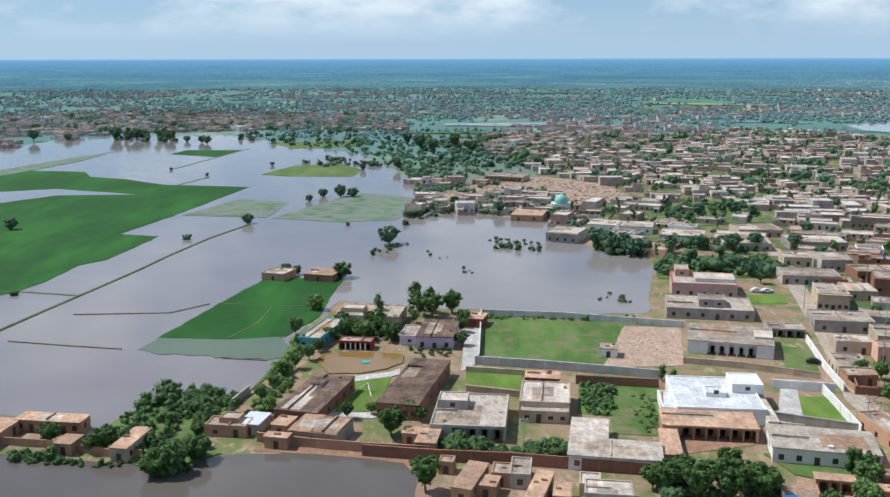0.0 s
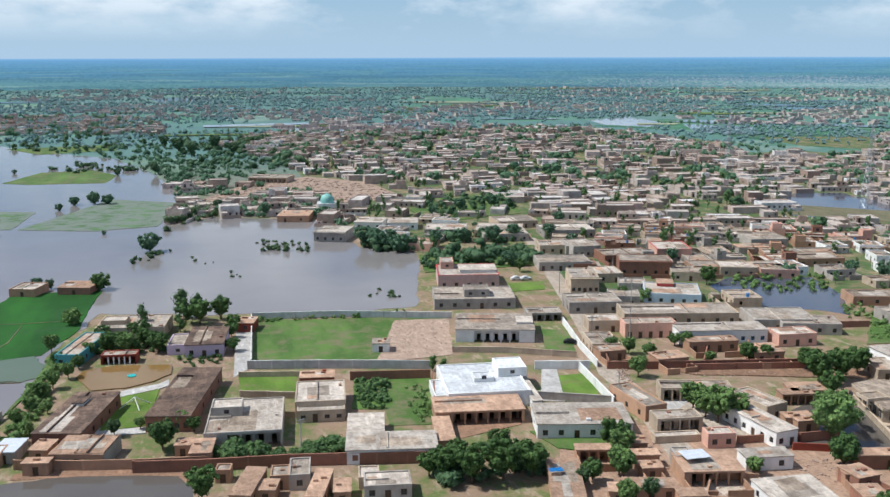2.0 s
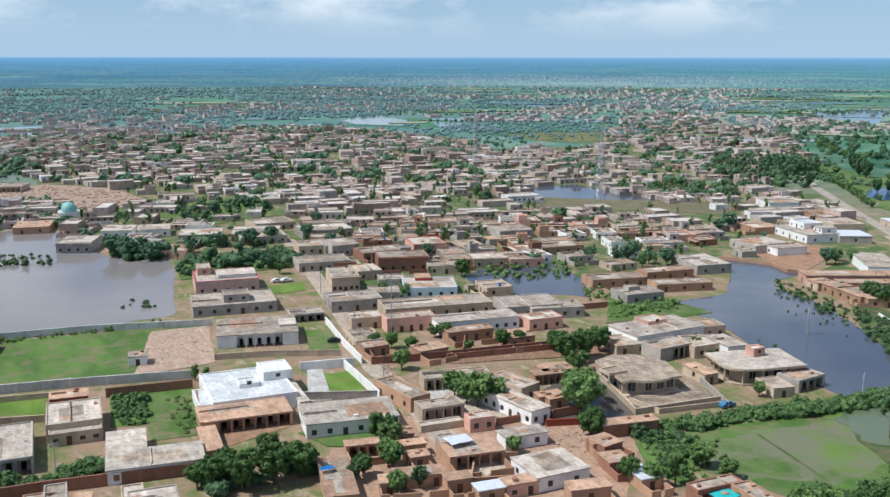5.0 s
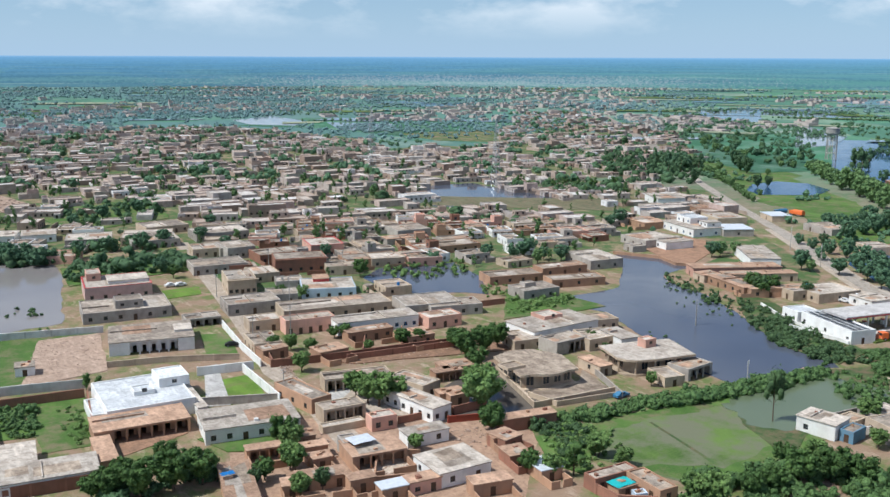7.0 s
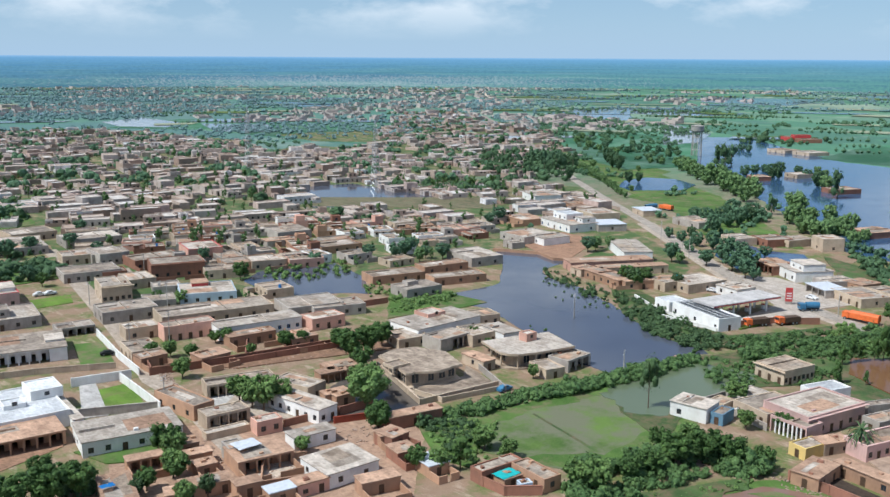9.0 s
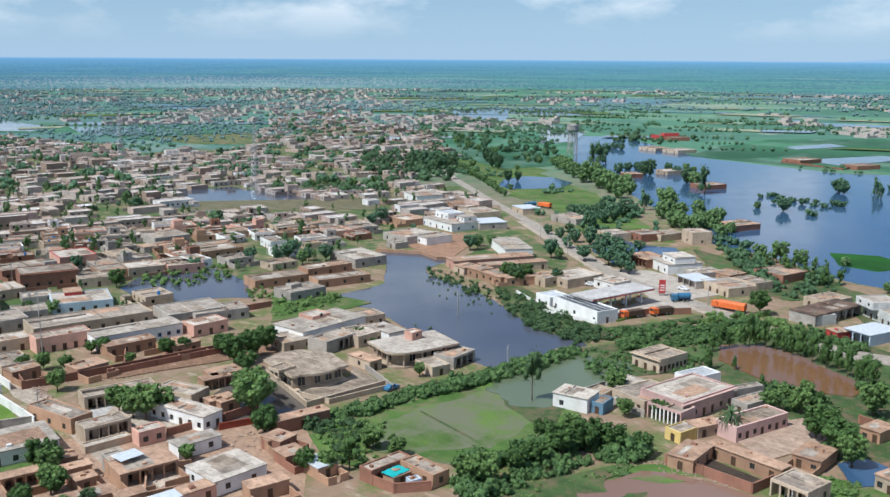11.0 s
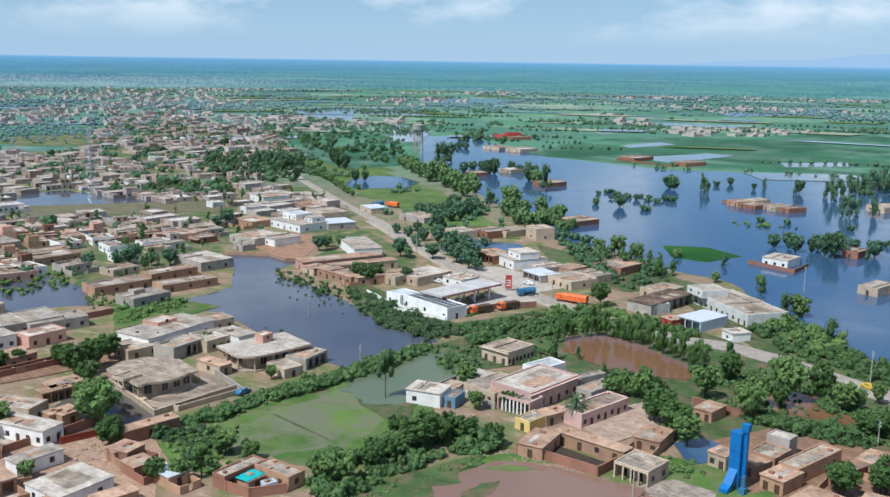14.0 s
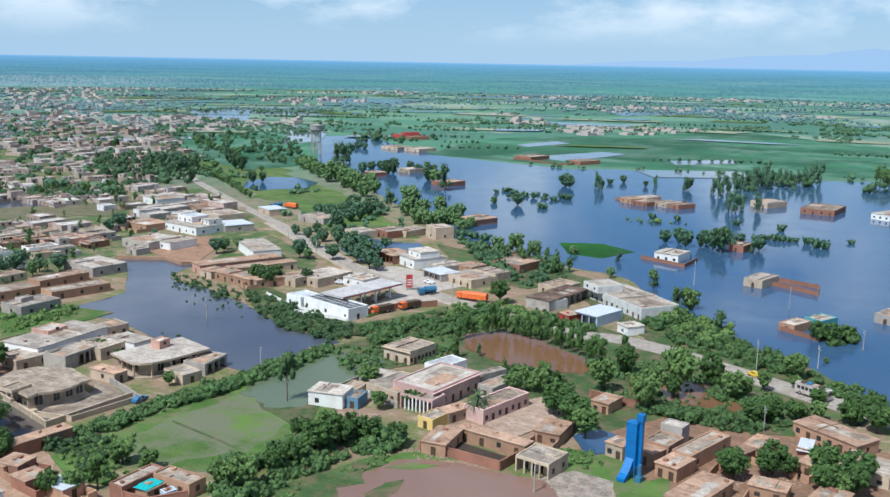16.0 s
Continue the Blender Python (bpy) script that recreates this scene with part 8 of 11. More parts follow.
def far_house(b, x, y, turn, r):
    """One plain distant house: box with parapet and recessed roof, dark openings, sometimes an upper room or a wing."""
    def one(x0, y0, x1, y1, z0, z1):
        at = pose(x, y, 0, 0, 0, turn)
        t = 0.35
        n = len(b.v)
        pts = [(px, py, pz) for px, py in ((x0, y0), (x1, y0), (x1, y1), (x0, y1)) for pz in (z0, z1)]
        inn = [(px, py, pz) for px, py in ((x0 + t, y0 + t), (x1 - t, y0 + t), (x1 - t, y1 - t), (x0 + t, y1 - t)) for pz in (z1, z1 - 0.4)]
        b.v += [tuple(at @ Vector(p)) for p in pts + inn]
        for i in range(4):
            j = (i + 1) % 4
            b.f += [(n + 2 * i, n + 2 * j, n + 2 * j + 1, n + 2 * i + 1), (n + 2 * i + 1, n + 2 * j + 1, n + 8 + 2 * j, n + 8 + 2 * i), (n + 8 + 2 * i, n + 8 + 2 * j, n + 9 + 2 * j, n + 9 + 2 * i)]
            b.m += [0, 0, 0]
        b.face([at @ Vector((px, py, z1 - 0.39)) for px, py in ((x0 + t, y0 + t), (x1 - t, y0 + t), (x1 - t, y1 - t), (x0 + t, y1 - t))], 1)
        k = int((x1 - x0) / 2.6)
        for i in range(k):
            cx = x0 + (x1 - x0) * (i + 0.5) / k
            lo, hi = (z0 + 0.2, z0 + 2.2) if r.random() < 0.35 else (z0 + 1.0, z0 + 2.2)
            b.face([at @ Vector(c) for c in ((cx - 0.5, y0 - 0.03, lo), (cx + 0.5, y0 - 0.03, lo), (cx + 0.5, y0 - 0.03, hi), (cx - 0.5, y0 - 0.03, hi))], 2)
        ym = (y0 + y1) / 2
        b.face([at @ Vector(c) for c in ((x0 - 0.03, ym + 0.5, z0 + 1), (x0 - 0.03, ym - 0.5, z0 + 1), (x0 - 0.03, ym - 0.5, z0 + 2.1), (x0 - 0.03, ym + 0.5, z0 + 2.1))], 2)

    w, d, h = r.choice([7, 9, 11, 13, 17]) * r.uniform(0.85, 1.15), r.uniform(5, 11), r.choice([2.3, 2.7, 3.0, 3.3, 3.6, 5.6 if r.random() < 0.35 else 3.0])
    one(-w / 2, -d / 2, w / 2, d / 2, -0.2, h)
    if r.random() < 0.13:
        uw = r.uniform(3, w * 0.6)
        one(-w / 2 + 0.1, d / 2 - 4, -w / 2 + uw, d / 2 - 0.1, h - 0.4, h + 2.3)
    if r.random() < 0.7:
        s = r.choice([-1, 1])
        x0 = s * (w / 2 - 1.6)
        one(min(x0 - 1.55, x0 + 1.55), -d / 2 - r.uniform(3, 6), max(x0 - 1.55, x0 + 1.55), -d / 2 - 0.05, -0.2, r.uniform(2.2, 3.2))
    if r.random() < 0.6:
        b.box(-w / 2, -d / 2 - 6, -0.2, w / 2, -d / 2 - 5.75, 1.8, 0, pose(x, y, 0, 0, 0, turn))


def on_road(p, gap):
    """Whether a place lies on the main road or the village street."""
    for way in (MAIN_ROAD, FAR_ROAD, VILLAGE_STREET):
        for a, b in zip(way, way[1:]):
            a, d = Vector(a), Vector(b) - Vector(a)
            k = min(1.0, max(0.0, (Vector(p) - a).dot(d) / d.length_squared))
            if (Vector(p) - a - d * k).length < gap:
                return True
    return False


def taken(p, gap):
    return any((p[0] - q[0]) ** 2 + (p[1] - q[1]) ** 2 < (gap + q[2]) ** 2 for q in SITES)


def warp(q, size, amount, seed):
    return amount * noise.noise(Vector((q[0] / size, q[1] / size, seed)))


far_town = Build()
gaps, shade = [], []
for i in range(-90, 170):
    for j in range(10, 165):
        u, v = i * 12.2 + (i // 3) * 3.0, j * 11.6 + (j // 2) * 1.6
        p = ACROSS * (u + town_rng.uniform(-3.2, 3.2)) + STREET * (v + town_rng.uniform(-3.0, 3.0))
        p = Vector((p.x + warp(p, 95, 26, 1), p.y + warp(p, 95, 26, 5)))
        q = (p.x, p.y)
        pick = town_rng.random()
        kind, flip = town_rng.randrange(len(HOUSES)), town_rng.choice([0, 0, 180, 90, -90])
        part = 0.0 if inside(q, TOWN) else 0.62 if inside(q, ROAD_TOWN) and p.length < 1150 else 0.55 if inside(q, HAMLET) else 0.5 if inside(q, WEST_VILLAGE) else 1.0
        if part == 1.0 or inside(q, MOUND) or in_water(q) or taken(q, 5.5) or on_road(q, 7):
            continue
        if pick < part or pick < 0.24 + 0.34 * (warp(q, 70, 1, 3) > 0.2):
            if pick < (0.8 if part == 0.0 else 0.22) and p.length > 300:
                gaps.append(q)
            continue
        turn = -11.8 + flip + warp(q, 160, 26, 8) + town_rng.uniform(-7, 7)
        if p.length < 450:
            copy_thing(HOUSES[kind], pose(p.x, p.y, 0, 0, 0, turn))
        else:
            far_house(far_town, p.x, p.y, turn, town_rng)
        if 300 < p.length < 700 and town_rng.random() < 0.40:
            shade.append((p.x + town_rng.uniform(-2, 2) + town_rng.choice([-7.5, 7.5]), p.y + town_rng.choice([-6.5, 6.5])))
# hamlets and suburbs further off
suburb = Build()
for _ in range(12000):
    az, dist = radians(town_rng.uniform(-34, 96)), 450 * (2560 / 450) ** town_rng.random()
    q = (dist * math.sin(az), dist * math.cos(az))
    n = noise.noise(Vector((q[0] * 0.0032, q[1] * 0.0032, 9))) + 0.35 * noise.noise(Vector((q[0] * 0.011, q[1] * 0.011, 4)))
    near_far = 0.06 if az < radians(22) else 0.03 if az < radians(46) else 0.30
    if radians(30) < az + 0.10 * n < radians(43) and dist > 1300:  # the far town along the road
        near_far = -0.3
    if any(inside(q, f) for f in OPEN_FIELDS) or inside(q, TOWN) or in_water(q) or taken(q, 8) or on_road(q, 10) or n < near_far or (az > radians(50) and dist < 900):
        continue
    far_house(far_town if dist < 1000 else suburb, q[0], q[1], town_rng.uniform(-25, 10) + town_rng.choice([0, 90, 180]), town_rng)
tagged(suburb.part("suburb_houses", (SUBURB_WALL, FAR_ROOF, DARK)), "pale flat roofed houses of a town far out on the plain", "houses", kind="stuff")
tagged(far_town.part("distant_town_houses", (FAR_WALL, FAR_ROOF, DARK)), "mass of flat roofed brick and plaster houses in the distance", "houses", kind="stuff")


# ---- trees of the town, and the far woods ----
placed = 0
for q in gaps:
    if math.hypot(*q) < 310 and not wet_ray(q, 3):
        if town_rng.random() < 0.75:
            tree(town_rng.choice([0, 0, 1, 3, 4, 6, 2]), q[0], q[1], town_rng.uniform(0.7, 1.25))
            placed += 1

far_trees, woods, town_trees = Build(), Build(), Build()


def far_tree(q, size, b):
    """A few lumps and sprays for one distant tree or clump."""
    way = town_rng.uniform(0, 6.28)
    for k in range(town_rng.choice([1, 2, 2, 3])):
        r = size * town_rng.uniform(0.55, 1.0)
        c = (q[0] + k * size * 1.2 * math.cos(way), q[1] + k * size * 1.2 * math.sin(way), r * town_rng.uniform(0.6, 1.2))
        if b is far_trees:
            blob(b, c, r * 0.85, town_rng, flat=1.0, sides=6)
            sprigs(b, c, r, 7, r * 0.36, town_rng)
        else:
            lump(b, c, r, town_rng)


for q in gaps:
    if math.hypot(*q) >= 600 and town_rng.random() < 0.85:
        far_tree(q, town_rng.uniform(2.0, 4.4), far_trees)
    elif math.hypot(*q) >= 310 and not wet_ray(q, 3) and town_rng.random() < 0.8:
        wood(town_trees, q, town_rng.uniform(4, 8.5), town_rng)
for q in shade:
    if not wet_ray(q, 3) and not on_road(q, 5) and not taken(q, 1):
        wood(town_trees, q, town_rng.uniform(3.5, 7), town_rng)
count = 0
for _ in range(120000):
    az, dist = radians(town_rng.uniform(-34, 96)), 430 * (2580 / 430) ** (town_rng.random() ** 0.8)
    q = (dist * math.sin(az), dist * math.cos(az))
    n = 0.8 * noise.noise(Vector((q[0] * 0.004, q[1] * 0.004, 2))) + 0.7 * noise.noise(Vector((q[0] * 0.017, q[1] * 0.017, 7)))
    bar = (-0.14 if dist > 1250 else 0.2 if dist > 930 else -0.16) if az < radians(27) else 0.06 if az < radians(48) else 0.22
    if n < bar + town_rng.uniform(-0.16, 0.16) or (dist < 1000 and town_rng.random() < 0.5):
        continue
    if (dist < 900 or az > radians(48)) and any(inside(q, f) for f in OPEN_FIELDS):
        continue
    if inside(q, TOWN) or in_water(q) or count > 14000 or on_road(q, 8) or (dist < 950 and taken(q, 3)):
        continue
    count += 1
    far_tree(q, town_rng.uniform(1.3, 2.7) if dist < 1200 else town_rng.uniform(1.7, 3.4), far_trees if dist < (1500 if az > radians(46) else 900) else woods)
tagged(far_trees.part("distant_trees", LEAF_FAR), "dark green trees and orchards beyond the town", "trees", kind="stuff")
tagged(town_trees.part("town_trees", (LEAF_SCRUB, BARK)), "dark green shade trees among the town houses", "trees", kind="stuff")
tagged(woods.part("distant_woods", LEAF_HAZE), "hazy blue green woods far out on the plain", "trees", kind="stuff")


# ---- trees, groves and scrub ----
tree(1, -9.6, 162.1, 0.99)
tree(1, 34.9, 162.2, 1.02)
tree(1, 39.4, 159.4, 1.25)
tree(0, 45.5, 159.6, 1.42)
tree(1, 51.1, 159.8, 1.10)
tree(0, 38.2, 168.0, 0.93)
tree(1, 32.2, 164.4, 0.77)
tree(0, 50.1, 165.5, 1.02)
tree(0, 48.4, 172.8, 0.95)
tree(0, -18.2, 187.5, 1.10)
tree(2, -15.2, 198.9, 0.80)
tree(2, -23.8, 200.3, 0.59)
tree(3, -28.9, 197.4, 0.49)
tree(0, -12.5, 196.6, 0.62)
tree(6, 44.9, 224.6, 0.47)
tree(6, 47.5, 223.0, 0.44)
tree(5, -19.6, 291.3, 0.89)
tree(5, -15.2, 287.9, 0.81)
tree(5, -8.6, 286.8, 0.69)
tree(0, -5.2, 266.1, 0.78)
tree(5, -30.7, 277.0, 0.74)
tree(6, -19.7, 274.8, 0.66)
tree(0, -37.7, 258.9, 1.03)
tree(2, -32.6, 256.8, 1.19)
tree(0, -24.5, 256.0, 1.14)
tree(0, -28.7, 262.6, 0.92)
tree(0, -32.6, 271.3, 0.79)
tree(2, -52.6, 261.8, 0.95)
tree(2, -44.6, 238.4, 0.87)
tree(2, -47.0, 231.4, 0.85)
tree(0, -48.6, 224.7, 0.70)
tree(2, -49.6, 217.5, 0.69)
tree(0, -43.3, 245.9, 0.73)
tree(0, -49.0, 249.9, 0.65)
tree(2, -50.6, 208.5, 0.72)
tree(2, -45.2, 214.5, 0.57)
tree(2, -51.7, 289.6, 1.30)
tree(0, -71.3, 341.0, 0.86)
tree(3, -66.7, 339.2, 0.61)
tree(0, -49.6, 334.2, 1.38)
tree(1, -111.7, 448.7, 1.07)
tree(4, -128.7, 407.1, 1.03)
tree(0, -62.5, 443.6, 0.45)
tree(0, -38.8, 399.0, 1.71)
tree(1, -218.4, 428.9, 1.07)
tree(4, -156.8, 305.8, 0.86)
tree(0, -185.4, 637.5, 0.56)
tree(0, -220.6, 670.3, 0.52)
tree(0, -154.3, 701.0, 0.69)
tree(0, -94.8, 521.6, 0.81)
tree(1, -89.8, 539.5, 1.01)
tree(1, -80.0, 539.7, 1.32)
tree(0, -72.8, 539.9, 1.32)
tree(1, 52.7, 385.5, 1.32)
tree(1, 58.6, 381.0, 1.08)
tree(0, 63.7, 381.2, 1.11)
tree(0, 68.1, 380.1, 0.85)
tree(3, -22.6, 839.4, 1.85)
tree(3, -6.2, 789.0, 1.61)
tree(3, -51.4, 817.9, 1.95)
tree(3, -39.2, 788.4, 1.75)
tree(3, -66.3, 872.4, 1.63)
tree(4, -88.6, 182.3, 1.17)
tree(1, -75.6, 178.3, 0.83)
tree(4, -78.0, 178.2, 1.15)
tree(4, -73.3, 179.8, 1.15)
tree(4, -55.9, 174.2, 1.49)
tree(4, -59.0, 168.1, 1.63)
tree(4, -61.8, 166.7, 1.26)
tree(0, 39.7, 469.1, 1.04)
tree(3, -13.5, 500.9, 0.87)
tree(1, 10.2, 478.9, 0.99)
tree(2, -47.1, 201.4, 0.67)
tree(4, -50.3, 196.1, 0.66)
tree(4, -59.3, 187.8, 0.88)
tree(3, -58.6, 673.5, 1.16)
tree(3, -83.0, 673.0, 0.93)
tree(2, 94.3, 209.4, 1.15)
tree(0, 95.0, 229.0, 0.83)
tree(2, 99.3, 227.2, 0.91)
tree(0, 102.8, 222.4, 0.76)
tree(0, 114.4, 231.4, 0.76)
tree(2, 116.8, 215.4, 0.64)
tree(0, 126.9, 214.5, 0.94)
tree(0, 131.7, 213.6, 0.77)
tree(1, 135.3, 195.6, 1.46)
tree(1, 141.4, 195.6, 1.24)
tree(0, 132.2, 185.9, 1.07)
tree(1, 148.3, 198.9, 1.12)
tree(0, 137.9, 204.9, 1.10)
tree(2, 97.1, 185.4, 1.34)
tree(2, 98.7, 177.2, 1.68)
tree(2, 103.0, 177.0, 1.31)
tree(2, 97.5, 180.5, 1.31)
tree(8, 117.5, 163.3, 1.54)
tree(4, 112.1, 151.8, 1.57)
tree(6, 70.1, 168.8, 0.75)
tree(2, 67.7, 157.2, 1.09)
tree(3, 59.1, 153.6, 0.52)
tree(3, 69.1, 145.7, 0.58)
tree(2, 64.0, 144.6, 0.93)
tree(2, 93.0, 152.4, 0.58)
tree(0, 105.5, 130.4, 0.86)
tree(2, 108.3, 126.7, 0.98)
tree(6, 112.2, 125.1, 0.83)
tree(2, 122.3, 129.2, 1.15)
tree(2, 123.4, 122.9, 0.79)
tree(0, 172.8, 188.6, 0.69)
tree(2, 161.5, 153.6, 0.71)
tree(0, 97.7, 340.7, 1.05)
tree(0, 135.1, 373.8, 0.90)
tree(0, 160.5, 331.3, 1.01)
tree(0, 145.7, 320.5, 0.81)
tree(0, 156.9, 295.1, 1.23)
tree(0, 120.5, 283.2, 0.79)
tree(2, 125.9, 276.7, 0.93)
tree(0, 221.7, 288.5, 1.21)
tree(1, 228.9, 291.0, 1.17)
tree(0, 236.4, 276.9, 1.19)
tree(2, 225.7, 278.3, 1.13)
tree(0, 214.7, 297.0, 1.02)
tree(4, 191.7, 301.1, 1.39)
tree(5, 167.2, 122.3, 1.23, slim=0.6)
tree(2, 121.5, 129.4, 0.92)
tree(2, 123.5, 123.6, 0.58)
tree(1, 151.5, 95.9, 1.19)
tree(0, 145.7, 99.1, 1.24)
tree(2, 124.8, 101.2, 1.41)
tree(2, 123.7, 105.4, 1.15)
tree(0, 154.1, 91.9, 1.14)
tree(0, 138.6, 99.6, 0.98)
tree(0, 133.2, 100.5, 0.97)
tree(2, 155.9, 103.2, 1.09)
tree(0, 149.9, 106.4, 0.84)
tree(0, 157.4, 87.0, 0.80)
tree(0, 278.2, 116.9, 1.42)
tree(0, 225.2, 58.0, 1.50, slim=0.78)
tree(2, 212.1, 47.1, 1.49, slim=0.78)
tree(6, 226.0, 34.3, 0.81)
tree(2, 223.4, 27.5, 1.21, slim=0.78)
tree(2, 202.7, 72.8, 1.11)
tree(0, 188.3, 60.2, 1.23)
tree(2, 179.9, 53.1, 1.49)
tree(0, 190.0, 64.3, 1.14)
tree(7, 179.3, 78.7, 0.89)
tree(2, 184.3, 110.3, 1.28)
tree(2, 173.2, 100.8, 0.94)
tree(0, 178.2, 95.0, 0.81)
tree(0, 174.5, 21.9, 1.16)
tree(0, 179.7, 15.7, 0.95)
tree(0, 181.1, 12.2, 0.95)
tree(0, 175.8, 4.8, 1.16)
tree(0, 177.7, 0.0, 1.24)
tree(2, 237.5, 17.7, 0.73)
tree(0, 221.0, 3.3, 1.00)
tree(0, 215.6, -2.4, 1.30)
tree(4, 229.0, 11.5, 1.08)
tree(0, 214.1, 42.8, 1.04, slim=0.78)
tree(2, 212.2, 49.9, 1.04, slim=0.78)
tree(2, 231.7, 24.4, 1.01, slim=0.78)
tree(2, 176.1, 1.9, 1.14)
tree(2, 363.6, 146.7, 1.58)
tree(2, 363.2, 138.2, 1.37)
tree(2, 359.1, 153.7, 1.28)
tree(2, 372.1, 124.1, 0.98)
tree(6, 505.5, 462.7, 1.60)
tree(6, 506.1, 473.8, 1.52)
tree(6, 502.6, 478.5, 1.41)
tree(6, 502.5, 490.8, 1.32)
tree(6, 502.6, 502.9, 1.23)
tree(0, 325.0, 205.2, 1.50)
tree(0, 318.2, 194.0, 1.54)
tree(0, 312.7, 188.0, 1.68)
tree(0, 337.9, 196.3, 1.08)
tree(0, 588.2, 206.8, 1.65)
tree(2, 344.6, 82.5, 0.88)
tree(2, 323.9, 64.8, 0.66)
tree(2, 291.0, 60.8, 0.83)
tree(2, 288.9, 57.6, 0.89)
tree(2, 285.9, 49.8, 0.73)
tree(2, 321.8, 68.3, 0.49)
tree(2, 490.0, 214.1, 1.05)
tree(2, 488.5, 185.5, 0.77)
tree(6, 368.7, 103.2, 0.60)
tree(2, 335.9, 96.5, 0.88)
tree(4, 465.2, 21.6, 1.00)
tree(2, 264.7, 13.0, 0.39)
tree(0, 287.2, 17.6, 1.27)
tree(0, 286.8, 13.6, 1.39)
tree(0, 291.6, 10.1, 1.14)
tree(2, 304.6, 248.6, 1.07)
tree(2, 296.7, 249.7, 1.24)
tree(1, 259.3, 202.9, 1.09)
tree(0, 257.4, 197.6, 1.20)
tree(3, 268.3, 188.3, 0.84)
tree(0, 235.4, 295.4, 1.20)
tree(0, 232.0, 282.2, 0.94)
tree(0, 168.4, 177.3, 0.62)
thicket("thicket", [(-79.5, 194.5), (-77.1, 207.7), (-69.9, 214.5), (-57.2, 213.3), (-54.9, 200.1), (-62.9, 191.8), (-64.3, 184.5), (-51.9, 180.5), (-52.4, 176.0), (-58.4, 166.4), (-63.6, 167.2), (-66.3, 177.2), (-77.4, 178.3), (-80.9, 184.0), (-74.9, 190.4)], 165, 1.08, 2.40, LEAF_SCRUB, "dense dark thorn scrub on a mud spit", 21, "shrubs")
thicket("thicket", [(-95.2, 176.3), (-89.5, 176.5), (-77.8, 173.5), (-69.9, 173.8), (-69.1, 170.1), (-82.3, 170.7), (-92.4, 173.1)], 44, 0.72, 1.56, LEAF_SCRUB, "scrub along a mud wall above the water", 22, "shrubs")
thicket("hedge", [(-8.3, 180.5), (7.6, 177.3), (18.2, 179.3), (18.6, 183.9), (7.2, 181.5), (-8.5, 184.5)], 121, 1.32, 1.92, LEAF_SCRUB, "clipped dark green garden hedge", 23, "hedge")
thicket("thicket", [(67.7, 364.8), (89.2, 372.9), (112.4, 368.1), (109.0, 338.6), (94.0, 340.0), (64.8, 337.3)], 96, 1.57, 3.65, LEAF_MID, "thicket of thorn bushes beside the pond", 24, "shrubs", sprays=26, size=0.4)
thicket("thicket", [(46.1, 398.7), (72.5, 392.0), (70.0, 375.7), (49.4, 377.4)], 40, 1.39, 3.46, LEAF_MID, "bushes along the pond's far bank", 25, "shrubs", sprays=26, size=0.4)
thicket("thicket", [(-37.1, 438.0), (-32.2, 508.5), (-13.9, 517.1), (-9.6, 489.5), (-23.9, 465.8), (-32.9, 453.9)], 61, 1.39, 3.07, LEAF_GREY, "scrub along the edge of the flood", 26, "shrubs", sprays=26, size=0.4)
thicket("thicket", [(1.1, 284.4), (27.2, 282.5), (52.0, 285.9), (51.3, 281.9), (26.8, 278.7), (1.1, 280.5)], 55, 0.48, 0.96, LEAF_LIGHT, "weeds along a compound wall", 27, "shrubs", sprays=38, size=0.18)
thicket("thicket", [(24.5, 221.4), (33.2, 220.1), (29.8, 200.3), (23.8, 202.5)], 77, 0.60, 1.20, LEAF_SCRUB, "rank weeds in a garden plot", 28, "shrubs", sprays=38, size=0.18)
thicket("thicket", [(35.5, 213.1), (42.9, 217.2), (38.1, 190.8), (34.5, 190.7)], 55, 0.48, 0.96, LEAF_LIGHT, "rank weeds in a garden plot", 29, "shrubs", sprays=38, size=0.18)
thicket("thicket", [(-50.9, 235.9), (-44.7, 252.1), (-51.8, 256.2), (-50.6, 214.3), (-52.7, 205.9), (-48.5, 204.9), (-45.2, 221.8)], 66, 0.96, 1.92, LEAF_LIGHT, "fresh green garden bushes by the water", 30, "shrubs")
thicket("thicket", [(-40.8, 257.7), (-22.9, 256.0), (-23.4, 271.6), (-40.3, 277.3)], 55, 0.96, 1.92, LEAF_SCRUB, "garden shrubs between houses", 31, "shrubs")
thicket("thicket", [(-51.8, 194.4), (-45.3, 196.3), (-48.4, 210.5), (-52.0, 205.9)], 26, 0.84, 1.56, LEAF_LIGHT, "bushes beside a hall", 32, "shrubs")
thicket("thicket", [(3.9, 413.2), (25.5, 398.2), (24.6, 382.4), (6.1, 387.8)], 22, 0.87, 1.92, LEAF_GREY, "drowned bushes in the pond", 33, "shrubs", sprays=26, size=0.4)
thicket("thicket", [(92.5, 505.4), (152.6, 527.3), (139.3, 469.8), (95.0, 444.4)], 79, 1.39, 3.84, LEAF_MID, "shrubs and small trees between houses", 34, "shrubs", sprays=26, size=0.4)
thicket("thicket", [(-59.1, 941.6), (30.7, 942.7), (44.6, 712.4), (-34.4, 673.9)], 114, 2.09, 4.99, LEAF_MID, "trees and scrub beyond the flood", 35, "shrubs", sprays=26, size=0.4)
thicket("thicket", [(-373.1, 958.6), (-313.6, 973.7), (-290.9, 905.8), (-345.0, 892.6)], 26, 2.09, 4.61, LEAF_MID, "drowned trees at the flood's far shore", 36, "shrubs", sprays=26, size=0.4)
